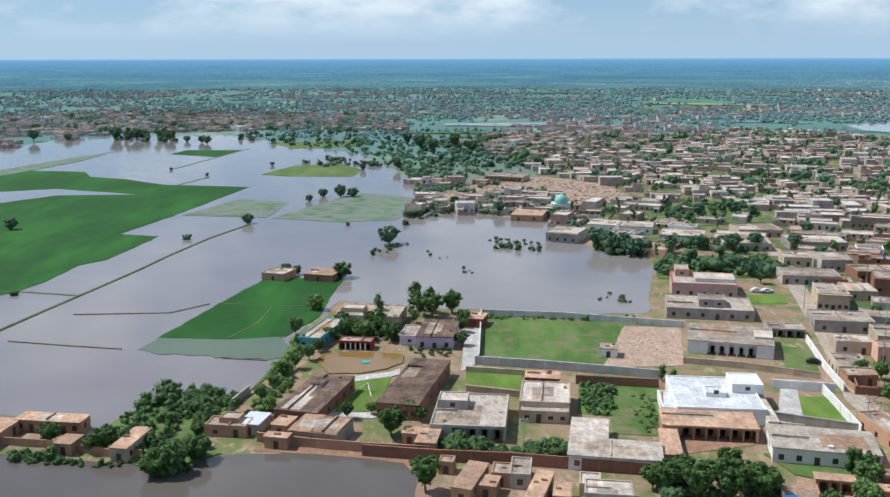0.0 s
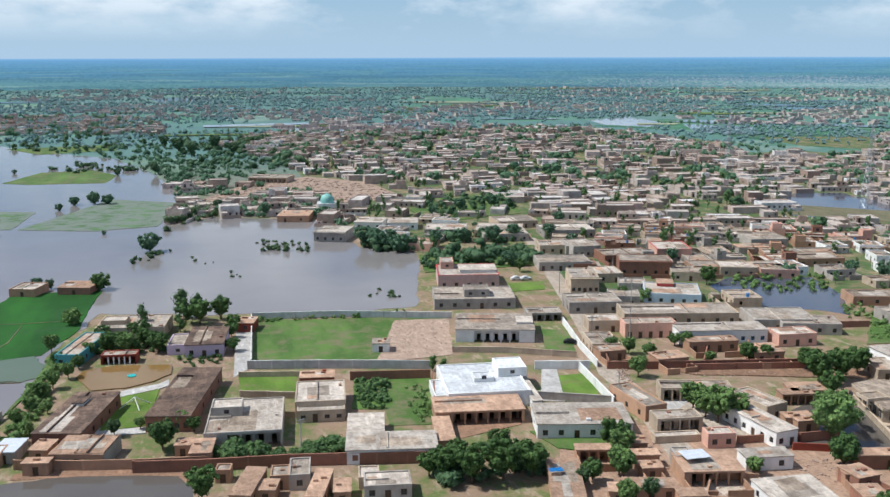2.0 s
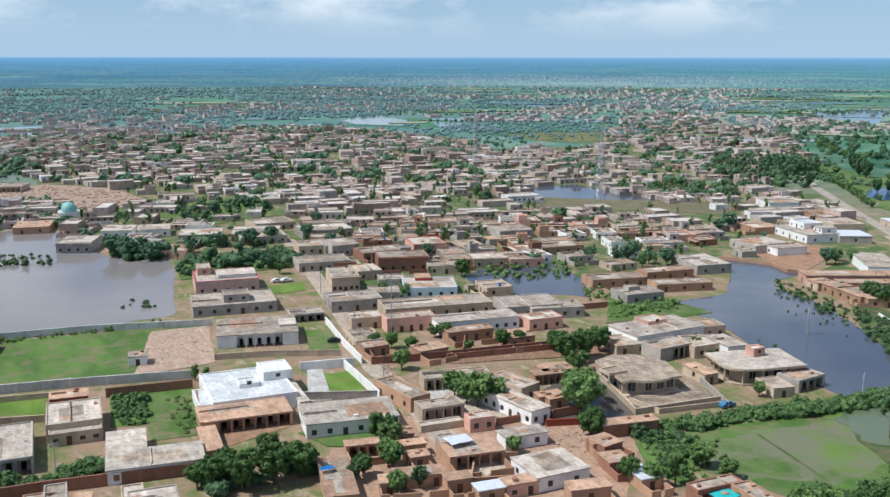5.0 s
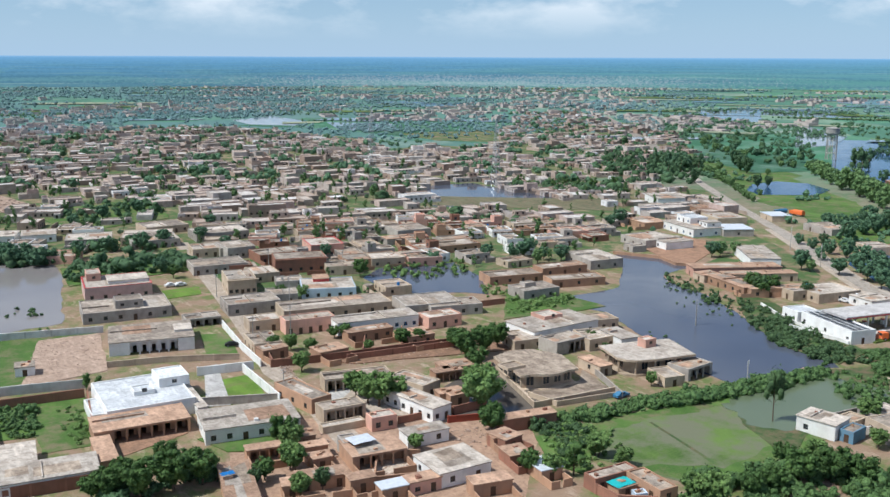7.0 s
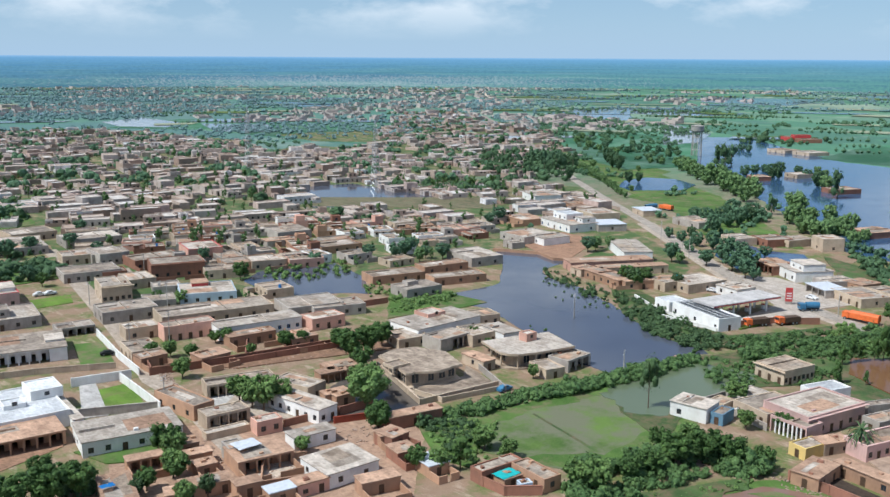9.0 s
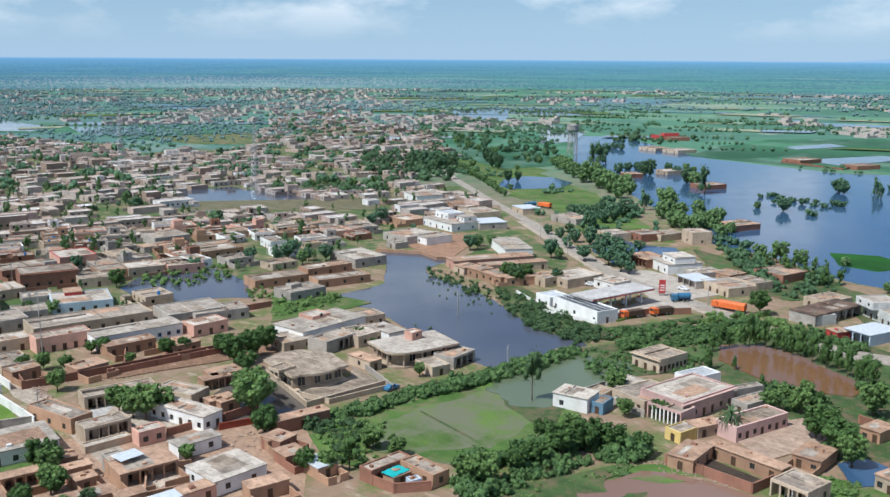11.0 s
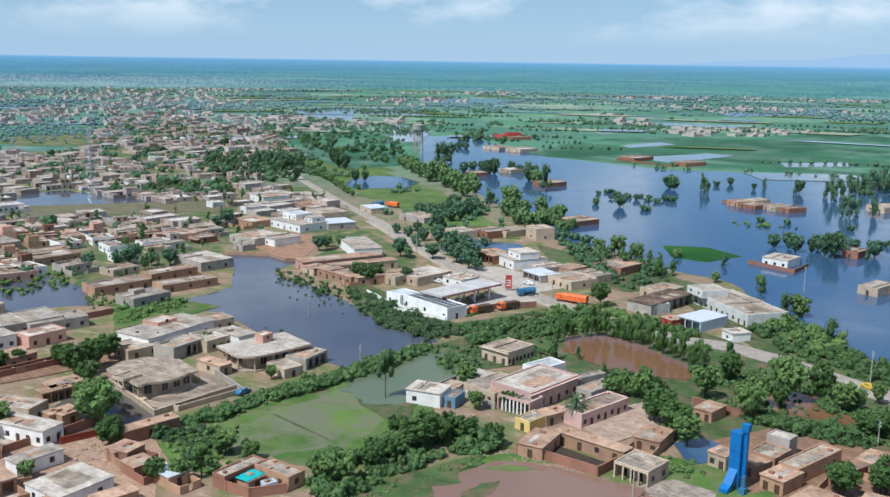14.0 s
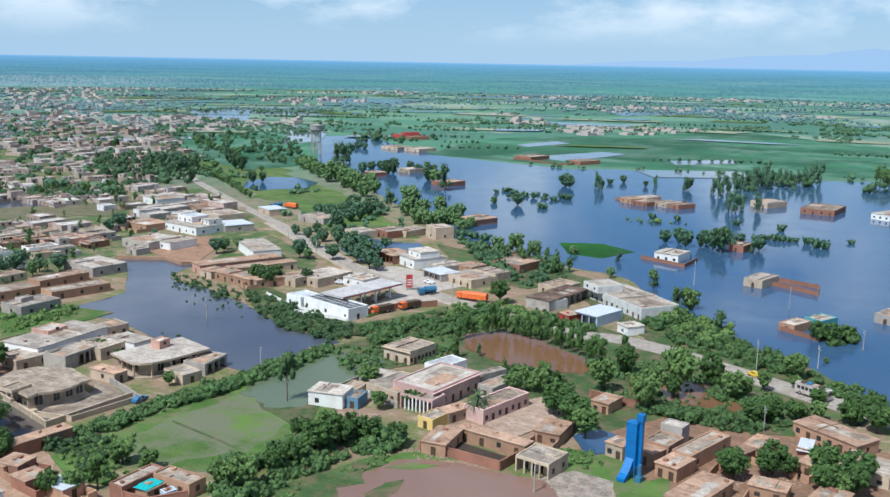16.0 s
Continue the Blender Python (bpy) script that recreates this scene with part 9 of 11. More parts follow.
thicket("thicket", [(-251.7, 974.4), (-201.8, 1037.0), (-87.8, 1014.1), (-73.4, 908.7), (-103.0, 838.2), (-167.7, 859.4), (-226.2, 906.7)], 70, 1.74, 4.22, LEAF_MID, "trees along the flood's far shore", 37, "shrubs", sprays=26, size=0.4)
thicket("thicket", [(-138.2, 729.1), (-110.5, 750.8), (-89.9, 729.9), (-63.5, 730.4), (-50.5, 673.6), (-118.5, 690.4)], 44, 1.39, 3.07, LEAF_MID, "bushes on a flooded bank", 38, "shrubs", sprays=26, size=0.4)
thicket("thicket", [(-44.1, 380.6), (-39.8, 396.4), (-32.0, 405.6), (-30.1, 396.7), (-35.6, 377.4), (-43.5, 366.0)], 12, 0.70, 1.54, LEAF_GREY, "drowned bushes round an islet", 39, "shrubs", sprays=26, size=0.4)
thicket("thicket", [(178.2, 239.0), (196.0, 239.2), (201.7, 226.8), (183.4, 225.9)], 50, 0.60, 1.44, LEAF_LIGHT, "weeds along the pond bank", 40, "shrubs", sprays=38, size=0.18)
thicket("thicket", [(167.9, 302.6), (206.0, 299.5), (196.7, 278.4), (177.7, 278.7), (165.5, 289.6)], 70, 0.70, 1.73, LEAF_LIGHT, "green water weeds in a garden pond", 41, "shrubs", sprays=26, size=0.4)
thicket("thicket", [(120.7, 147.6), (129.2, 147.3), (129.5, 140.7), (116.0, 126.5), (113.7, 130.1), (115.6, 137.6)], 60, 0.72, 1.56, LEAF_GREY, "scrub at the corner of a marshy field", 42, "shrubs")
thicket("hedge", [(129.3, 149.3), (152.3, 148.2), (175.7, 143.1), (183.7, 142.0), (209.3, 138.1), (203.5, 133.4), (176.5, 136.4), (149.6, 142.0), (125.8, 144.8)], 363, 1.08, 1.92, LEAF_SCRUB, "long dense thorn hedge beside a marshy field", 43, "hedge")
thicket("thicket", [(116.3, 103.7), (134.9, 112.6), (141.2, 105.9), (147.9, 106.5), (160.7, 104.9), (161.8, 88.8), (156.0, 85.5), (145.0, 91.6), (131.6, 95.9), (118.5, 96.3)], 220, 1.08, 2.28, LEAF_SCRUB, "mass of tall bushes at a field's edge", 44, "shrubs")
thicket("thicket", [(235.2, 182.2), (236.6, 173.9), (228.1, 150.4), (227.2, 135.5), (213.6, 139.6), (214.1, 157.2), (225.7, 177.0)], 121, 0.72, 1.56, LEAF_GREY, "scrub along the pond's bank", 45, "shrubs")
thicket("thicket", [(252.4, 238.6), (258.6, 230.1), (246.2, 200.8), (236.0, 187.6), (235.4, 201.9), (245.3, 229.1)], 66, 0.60, 1.32, LEAF_GREY, "drowned scrub along the pond", 46, "shrubs", sprays=38, size=0.18)
thicket("thicket", [(218.5, 133.3), (247.9, 124.6), (272.8, 118.6), (263.5, 106.4), (235.2, 114.3), (213.1, 126.2)], 143, 0.96, 2.04, LEAF_SCRUB, "bushes along the station wall", 47, "shrubs")
thicket("thicket", [(280.9, 70.9), (290.3, 55.2), (267.7, 37.1), (257.6, 17.4), (246.0, 18.8), (250.4, 35.5), (261.8, 53.7)], 187, 0.96, 2.16, LEAF_SCRUB, "scrub between the road and the lake", 48, "shrubs")
thicket("thicket", [(254.0, 16.9), (242.8, -2.9), (227.8, -3.6), (239.4, 11.2)], 44, 0.72, 1.44, LEAF_SCRUB, "scrub at the lake's edge", 49, "shrubs", sprays=38, size=0.18)
thicket("thicket", [(171.3, 56.0), (173.7, 48.7), (168.4, 45.6), (162.3, 50.8), (165.9, 53.9)], 28, 0.60, 1.32, LEAF_LIGHT, "weeds round a dark pool", 50, "shrubs", sprays=38, size=0.18)
thicket("thicket", [(822.7, 768.4), (806.7, 657.3), (707.3, 511.0), (617.3, 423.9), (579.3, 439.5), (616.3, 538.6)], 95, 1.9, 4.2, LEAF_MID, "green trees beyond the road", 53, "shrubs", sprays=26, size=0.4)
thicket("thicket", [(553.0, 246.5), (557.0, 193.5), (505.9, 175.0), (509.0, 219.0)], 14, 1.04, 2.69, LEAF_MID, "drowned bushes out in the lake", 55, "shrubs", sprays=26, size=0.4)
thicket("thicket", [(478.3, 133.5), (477.0, 103.2), (473.0, 93.7), (467.4, 127.2)], 10, 0.70, 1.54, LEAF_LIGHT, "reeds in the lake", 56, "shrubs", sprays=26, size=0.4)
thicket("thicket", [(704.6, 32.2), (789.0, -31.6), (696.2, -29.7), (657.7, 25.8)], 35, 2.61, 5.76, LEAF_MID, "belt of trees beyond the lake", 61, "shrubs", sprays=26, size=0.4)
thicket("thicket", [(678.6, 111.3), (723.2, 71.3), (680.9, 55.5), (629.7, 98.9)], 35, 2.09, 4.61, LEAF_MID, "belt of trees beyond the lake", 62, "shrubs", sprays=26, size=0.4)
thicket("thicket", [(296.9, 15.4), (301.0, 6.0), (285.7, 6.6), (281.8, 15.5)], 28, 0.96, 1.92, LEAF_SCRUB, "bushes round a drowned house", 63, "shrubs")
thicket("thicket", [(888.0, 565.2), (910.8, 477.7), (840.0, 427.4), (772.6, 478.5)], 35, 2.44, 4.99, LEAF_MID, "dark grove across the water", 65, "shrubs", sprays=26, size=0.4)
thicket("thicket", [(248.6, 200.6), (238.9, 167.5), (227.7, 147.1), (221.6, 151.2), (228.6, 177.7)], 66, 0.72, 1.44, LEAF_GREY, "scrub on the pond bank below the station", 67, "shrubs", sprays=38, size=0.18)
thicket("thicket", [(182.6, 241.1), (197.8, 231.6), (197.5, 221.4), (177.2, 219.8), (170.4, 225.6)], 44, 0.60, 1.20, LEAF_LIGHT, "weeds along the pond", 68, "shrubs", sprays=38, size=0.18)
thicket("thicket", [(260.4, 109.0), (277.1, 100.2), (264.6, 76.9), (242.2, 69.6), (239.8, 78.9), (247.3, 94.0)], 90, 0.95, 1.8, LEAF_SCRUB, "tall belt of trees beside the road", 69, "shrubs")
thicket("thicket", [(265.0, 131.5), (280.2, 113.6), (266.0, 95.8), (249.7, 104.2), (247.1, 118.3)], 60, 1.0, 1.9, LEAF_LIGHT, "fresh green trees beside the forecourt", 70, "shrubs")
thicket("thicket", [(245.5, 199.4), (236.5, 170.2), (224.5, 137.0), (217.6, 132.7), (211.0, 143.8), (223.0, 171.2)], 88, 0.96, 1.80, LEAF_GREY, "dense scrub on the bank below the station", 71, "shrubs")
thicket("thicket", [(283.9, 69.9), (295.8, 52.8), (265.6, 32.0), (261.7, 47.1)], 77, 1.20, 2.40, LEAF_LIGHT, "fresh green scrub above the lake", 72, "shrubs")
thicket("hedge", [(-19.0, 250.8), (-8.4, 254.3), (-7.5, 249.0), (-8.1, 243.0), (-16.3, 240.8), (-18.6, 245.6)], 44, 0.72, 1.08, LEAF_SCRUB, "clipped garden hedge beside a hall", 73, "hedge", sprays=38, size=0.18)
thicket("thicket", [(210.3, 147.3), (213.8, 130.4), (183.9, 98.9), (177.9, 100.1), (197.7, 127.4)], 55, 0.72, 1.44, LEAF_SCRUB, "weeds at the marsh's edge", 74, "shrubs", sprays=38, size=0.18)
thicket("thicket", [(18.2, 879.5), (57.4, 840.6), (65.8, 712.7), (30.9, 689.5)], 52, 2.09, 4.61, LEAF_MID, "trees between hamlet houses", 75, "shrubs", sprays=26, size=0.4)
thicket("thicket", [(185.3, 260.0), (198.1, 259.0), (187.2, 244.5), (178.5, 245.5)], 28, 0.60, 1.20, LEAF_LIGHT, "weeds between ponds", 76, "shrubs", sprays=38, size=0.18)
thicket("thicket", [(178.8, 236.5), (202.4, 233.0), (197.6, 224.5), (177.9, 226.2)], 44, 0.60, 1.32, LEAF_LIGHT, "weedy bank of the pond", 77, "shrubs", sprays=38, size=0.18)
thicket("thicket", [(519.0, 519.2), (561.7, 496.7), (506.9, 443.3), (470.1, 465.5)], 52, 2.44, 4.99, LEAF_MID, "dark row of tall trees", 79, "shrubs", sprays=26, size=0.4)
thicket("thicket", [(374.3, 455.3), (425.7, 426.5), (398.5, 399.6), (355.9, 433.3)], 35, 2.09, 4.22, LEAF_MID, "trees along a green meadow", 80, "shrubs", sprays=26, size=0.4)
thicket("thicket", [(350.6, 461.2), (416.9, 436.0), (384.7, 397.1), (367.8, 407.5), (355.4, 423.4)], 44, 2.09, 4.61, LEAF_MID, "trees behind a green meadow", 81, "shrubs", sprays=26, size=0.4)
thicket("thicket", [(505.1, 561.8), (601.4, 556.4), (522.9, 461.1), (446.8, 402.0), (436.1, 440.6), (456.7, 501.5)], 96, 2.26, 4.99, LEAF_MID, "dark trees between houses and road", 82, "shrubs", sprays=26, size=0.4)
thicket("thicket", [(210.5, 86.9), (218.6, 82.2), (213.6, 70.9), (207.0, 67.0), (202.1, 75.5)], 44, 1.08, 2.04, LEAF_SCRUB, "bushes beside a mansion yard", 83, "shrubs")
thicket("thicket", [(761.7, 976.0), (783.8, 851.7), (659.2, 616.2), (543.8, 486.4), (492.2, 492.6), (409.4, 497.3), (397.5, 513.9)], 96, 2.09, 4.61, LEAF_MID, "trees among scattered houses", 84, "shrubs", sprays=26, size=0.4)
thicket("thicket", [(134.9, 677.2), (359.1, 856.0), (286.7, 680.1), (141.5, 586.3)], 52, 1.74, 3.84, LEAF_MID, "trees among town houses", 85, "shrubs", sprays=26, size=0.4)
thicket("thicket", [(51.5, 824.7), (184.9, 881.8), (171.6, 714.7), (64.1, 693.8)], 52, 1.74, 3.84, LEAF_MID, "trees among town houses", 86, "shrubs", sprays=26, size=0.4)
thicket("thicket", [(133.0, 698.9), (260.9, 709.5), (231.8, 534.3), (131.5, 540.5)], 52, 1.74, 3.84, LEAF_MID, "trees among town houses", 87, "shrubs", sprays=26, size=0.4)
thicket("thicket", [(237.7, 530.7), (315.6, 587.5), (302.9, 490.5), (226.3, 434.1)], 44, 1.74, 3.84, LEAF_MID, "trees among town houses", 88, "shrubs", sprays=26, size=0.4)
thicket("thicket", [(247.0, 399.9), (297.1, 390.2), (284.5, 338.0), (231.9, 337.1)], 35, 1.74, 3.46, LEAF_MID, "trees among town houses", 89, "shrubs", sprays=26, size=0.4)
thicket("thicket", [(231.7, 69.4), (232.4, 58.6), (229.4, 47.3), (225.1, 47.6), (222.7, 58.8), (224.7, 67.1)], 66, 0.84, 1.80, LEAF_SCRUB, "low scrub beside muddy water", 90, "shrubs")
thicket("thicket", [(206.9, 49.8), (208.6, 39.4), (209.3, 26.5), (215.7, 17.5), (210.7, 14.3), (199.7, 24.8), (201.3, 39.0), (200.9, 46.8)], 132, 0.84, 1.92, LEAF_SCRUB, "dark scrub behind mud huts", 91, "shrubs")
thicket("thicket", [(224.2, 37.5), (225.1, 29.4), (222.4, 22.9), (217.4, 24.1), (217.2, 31.9)], 44, 0.96, 1.92, LEAF_SCRUB, "scrub at the road bank", 92, "shrubs")
tree(2, 210.5, 59.4, 1.81, slim=0.78)
tree(8, 203.4, 46.8, 1.34, slim=0.78)
tree(8, 220.1, 42.8, 1.85, slim=0.78)
tree(1, 226.6, 36.6, 1.41, slim=0.78)
tree(2, 220.2, 29.8, 1.60, slim=0.78)
tree(8, 246.0, 18.8, 0.97)
tree(0, 190.7, 63.2, 1.54)
tree(1, 183.9, 57.1, 1.34)
tree(2, 240.3, 8.0, 0.89)
tree(5, 278.4, 44.0, 0.78)
tree(5, 300.1, 62.1, 0.81)
tree(2, 304.4, 59.2, 1.55)
tree(5, 327.8, 78.0, 0.63)
tree(4, 208.7, 22.6, 1.53)
tree(0, 210.6, 19.2, 1.04)
tree(4, 215.1, 14.9, 1.29)
tree(2, 217.0, 10.2, 0.93)
tree(4, 218.7, 3.1, 1.53)
tree(0, 175.0, 21.4, 1.25)
tree(1, 180.8, 14.8, 1.14)
tree(0, 182.5, 5.5, 1.29)
tree(1, 182.5, -0.6, 1.21)
tree(0, 222.5, -1.4, 1.24)
tree(2, 198.5, 77.8, 1.16)
tree(1, 583.0, 204.1, 1.73)
tree(0, 581.6, 201.2, 1.63)
tree(4, 539.1, 228.4, 1.12)
tree(4, 532.4, 219.8, 1.32)
tree(4, 527.0, 210.0, 1.30)
tree(0, 520.7, 201.9, 0.87)
tree(4, 519.7, 195.0, 1.06)
tree(4, 518.6, 188.5, 1.27)
tree(4, 530.6, 187.6, 1.29)
tree(1, 489.6, 199.1, 1.30)
tree(4, 485.9, 181.8, 1.40)
tree(4, 528.0, 183.0, 1.49)
grove([(723.8, 31.6), (797.5, -31.8), (730.7, -30.4), (686.4, 27.6)], 18, 9, 16, LEAF_SCRUB, 96, "belt of tall trees beyond the lake")
grove([(492.2, 492.6), (537.9, 481.2), (502.1, 444.2), (467.6, 458.0)], 26, 8, 14, LEAF_MID, 100, "row of tall dark trees")
grove([(361.6, 159.1), (357.7, 131.4), (342.8, 113.7), (326.1, 112.3), (334.6, 136.9)], 16, 5, 9, LEAF, 103, "trees between road and lake")
grove([(499.4, 555.4), (583.7, 539.9), (519.4, 463.3), (453.9, 413.3), (440.2, 444.8)], 40, 6, 11, LEAF_MID, 104, "dark trees between houses and road")
grove([(344.6, 464.9), (407.6, 426.1), (381.9, 398.8), (350.9, 418.0)], 20, 5, 9, LEAF, 105, "trees behind a green meadow")
thicket("thicket", [(377.7, 183.6), (360.0, 147.8), (340.6, 115.3), (333.1, 104.6), (317.2, 109.0), (305.0, 115.3), (308.9, 125.9), (328.6, 146.5)], 105, 1.39, 3.07, LEAF_MID, "scrub along the lake shore", 106, "shrubs", sprays=26, size=0.4)
thicket("thicket", [(78.1, 409.8), (121.9, 400.7), (119.3, 383.8), (74.4, 389.6)], 61, 1.39, 3.26, LEAF_MID, "bushes behind a pond", 107, "shrubs", sprays=26, size=0.4)
tree(0, 48.5, 389.0, 1.48)
tree(1, 53.4, 382.0, 1.45)
tree(0, 59.3, 389.2, 1.31)
tree(0, 60.9, 375.4, 1.43)
tree(4, 65.8, 380.1, 1.90)
tree(0, 77.7, 382.7, 1.28)
tree(1, 90.8, 390.1, 1.03)
tree(0, 103.1, 383.4, 1.45)
tree(1, 114.3, 390.7, 1.10)
tree(1, 92.1, 457.0, 0.94)
tree(0, 108.4, 469.0, 1.24)
tree(1, 128.4, 481.8, 0.99)
tree(0, 130.7, 391.1, 1.13)
tree(1, 146.2, 423.8, 0.95)
tree(0, 99.1, 329.5, 0.89)
tree(1, -429.9, 904.0, 1.84)
tree(0, -402.2, 917.3, 1.61)
tree(1, -359.7, 931.1, 2.20)
tree(6, -348.4, 931.2, 1.68)
tree(1, -337.5, 924.7, 2.20)
tree(1, -331.4, 931.4, 1.89)
tree(6, -317.2, 931.6, 1.81)
tree(0, -301.6, 918.6, 2.20)
tree(0, -281.0, 906.0, 1.38)
tree(1, -263.1, 893.7, 1.48)
tree(1, -254.8, 881.6, 1.46)
tree(8, 121.6, 169.5, 1.31)
tree(0, 114.8, 154.6, 0.86)
tree(2, 71.7, 165.4, 1.22)
tree(0, 68.0, 155.6, 0.84)
tree(0, 61.6, 155.1, 0.83)
tree(2, 92.9, 151.6, 0.69)
tree(0, 117.0, 229.5, 0.85)
tree(0, 71.8, 168.8, 1.03)
thicket("thicket", [(180.2, 183.7), (190.2, 177.8), (187.9, 165.0), (184.2, 155.5), (184.8, 164.1), (182.2, 178.9)], 26, 0.48, 0.96, LEAF_SCRUB, "weeds behind a villa on the pond", 108, "shrubs", sprays=38, size=0.18)
thicket("canopy", [(31.8, 162.1), (38.5, 169.5), (48.8, 172.3), (54.0, 168.0), (52.5, 158.7), (31.1, 158.0)], 26, 2.04, 3.00, LEAF_MID, "dense dark canopy over a yard", 109, "trees")
tree(0, -40.5, 270.6, 0.89)
tree(2, -34.6, 262.6, 0.96)
tree(0, -30.0, 269.9, 1.02)
tree(0, -26.5, 261.4, 0.82)
tree(4, -31.2, 257.5, 1.18)
tree(6, -18.6, 283.2, 0.95)
tree(1, -14.4, 282.1, 1.17)
tree(1, -8.3, 286.7, 1.09)
tree(0, -4.7, 272.1, 0.86)
tree(0, -4.6, 252.7, 0.75)
tree(2, -18.5, 189.0, 1.02)
tree(2, -42.2, 255.6, 0.80)
tree(4, -7.9, 253.6, 1.09)
thicket("thicket", [(10.2, 412.8), (24.8, 404.9), (26.4, 392.0), (12.2, 396.9)], 7, 0.52, 1.15, LEAF_GREY, "half drowned bushes in the pond", 110, "shrubs", sprays=26, size=0.4)
thicket("thicket", [(-23.5, 389.9), (-4.4, 360.3), (-2.2, 340.4), (-17.0, 348.2)], 8, 0.35, 0.86, LEAF_GREY, "half drowned weeds in the pond", 111, "shrubs", sprays=26, size=0.4)
thicket("thicket", [(37.3, 319.5), (51.1, 306.2), (50.8, 298.5), (37.4, 303.4)], 13, 0.36, 0.84, LEAF_GREY, "bushes at the pond's edge", 112, "shrubs", sprays=38, size=0.18)
thicket("thicket", [(229.0, 142.0), (223.8, 134.0), (236.1, 128.4), (256.6, 124.9), (261.9, 128.0), (244.1, 133.1), (232.0, 139.6)], 77, 0.96, 1.80, LEAF_SCRUB, "bushes outside a station wall", 113, "shrubs")


tree(0, 292.6, 250.3, 1.20)
tree(2, 302.2, 253.5, 1.00)
tree(1, 303.2, 216.1, 1.20)
tree(6, 324.7, 223.2, 0.80)
tree(0, 307.5, 203.2, 1.30)
tree(1, 317.6, 202.1, 1.30)
tree(0, 307.2, 191.6, 1.40)
tree(1, 300.8, 181.7, 1.20)
tree(0, 299.4, 177.5, 1.00)
tree(0, 263.2, 198.3, 1.30)
tree(3, 257.4, 198.5, 1.10)
tree(0, 313.5, 325.3, 1.30)
tree(1, 306.4, 324.5, 1.00)
tree(2, 303.3, 212.3, 1.00)
tree(0, 332.3, 204.3, 1.20)

tree(2, 547.9, 381.0, 2.80, z=-2.2, slim=0.85)
tree(2, 564.8, 400.0, 2.29, z=-1.8, slim=0.85)
tree(8, 523.0, 344.2, 2.65, z=-2.5, slim=0.85)
tree(2, 497.0, 320.9, 2.87, z=-2.2, slim=0.85)
tree(2, 485.2, 305.7, 2.91, z=-2.3, slim=0.85)
tree(2, 469.5, 289.3, 2.56, z=-2.0, slim=0.85)
tree(8, 502.1, 305.4, 2.20, z=-2.1, slim=0.85)
tree(2, 443.9, 242.6, 2.88, z=-2.2, slim=0.85)
tree(8, 403.4, 216.8, 1.94, z=-1.8, slim=0.85)
tree(2, 421.6, 233.6, 2.13, z=-1.7, slim=0.85)
tree(8, 411.5, 205.7, 1.78, z=-1.7, slim=0.85)
tree(2, 403.5, 205.4, 2.01, z=-1.6, slim=0.85)
tree(3, 561.9, 295.2, 1.92, z=-2.1, slim=0.80)
tree(2, 553.8, 285.7, 2.37, z=-1.8, slim=0.85)
tree(5, 522.3, 261.9, 1.57, slim=0.80)
tree(2, 431.6, 207.8, 1.90, z=-1.5, slim=0.85)
tree(8, 402.1, 191.1, 1.40, z=-1.3, slim=0.85)
tree(2, 410.2, 190.7, 1.51, z=-1.2, slim=0.85)
tree(0, 390.6, 260.4, 1.79, z=-1.5, slim=0.80)
tree(1, 369.3, 241.5, 1.65, z=-1.7, slim=0.80)
tree(0, 402.2, 259.8, 1.63, z=-1.4, slim=0.80)
tree(1, 398.3, 246.9, 1.83, z=-1.8, slim=0.80)
tree(0, 411.7, 259.5, 1.95, z=-1.7, slim=0.80)
tree(6, 440.0, 254.7, 1.26, slim=0.80)
tree(3, 410.0, 249.3, 1.51, z=-1.6, slim=0.80)
tree(0, 341.5, 239.1, 1.17, z=-1.0, slim=0.80)
tree(1, 338.5, 229.0, 1.25, z=-1.3, slim=0.80)
tree(0, 337.9, 220.7, 1.62, z=-1.4, slim=0.80)
tree(0, 345.2, 248.7, 1.02, z=-0.9, slim=0.80)
tree(3, 350.9, 240.9, 0.94, z=-1.0, slim=0.80)
tree(2, 506.7, 442.9, 1.63, z=-1.3, slim=0.85)
tree(2, 490.8, 420.0, 1.57, z=-1.2, slim=0.85)
tree(2, 475.1, 399.8, 1.37, z=-1.1, slim=0.85)
tree(2, 456.7, 377.0, 1.31, z=-1.0, slim=0.85)
tree(2, 439.6, 356.3, 1.12, z=-0.9, slim=0.85)
tree(2, 429.3, 341.7, 0.97, z=-0.8, slim=0.85)
tree(2, 500.9, 433.7, 1.46, z=-1.1, slim=0.85)
tree(2, 482.8, 409.7, 1.54, z=-1.2, slim=0.85)
tree(2, 467.9, 390.0, 1.34, z=-1.0, slim=0.85)
tree(2, 450.1, 368.0, 1.28, z=-1.0, slim=0.85)
tree(3, 539.5, 442.7, 2.09, z=-2.3, slim=0.80)
tree(3, 531.0, 429.9, 1.83, z=-2.0, slim=0.80)
tree(3, 564.2, 468.5, 2.08, z=-2.3, slim=0.80)
tree(3, 479.8, 379.6, 1.35, z=-1.5, slim=0.80)
tree(3, 488.3, 378.3, 1.17, z=-1.3, slim=0.80)
tree(3, 465.1, 417.3, 1.68, z=-1.8, slim=0.80)
tree(5, 609.8, 394.4, 1.92, slim=0.80)
tree(5, 613.9, 402.4, 1.69, slim=0.80)
tree(6, 626.7, 400.1, 2.25, slim=0.80)
tree(0, 657.3, 510.8, 1.50, z=-1.3, slim=0.80)
tree(0, 653.8, 498.8, 1.49, z=-1.3, slim=0.80)
tree(0, 651.0, 486.4, 1.47, z=-1.3, slim=0.80)
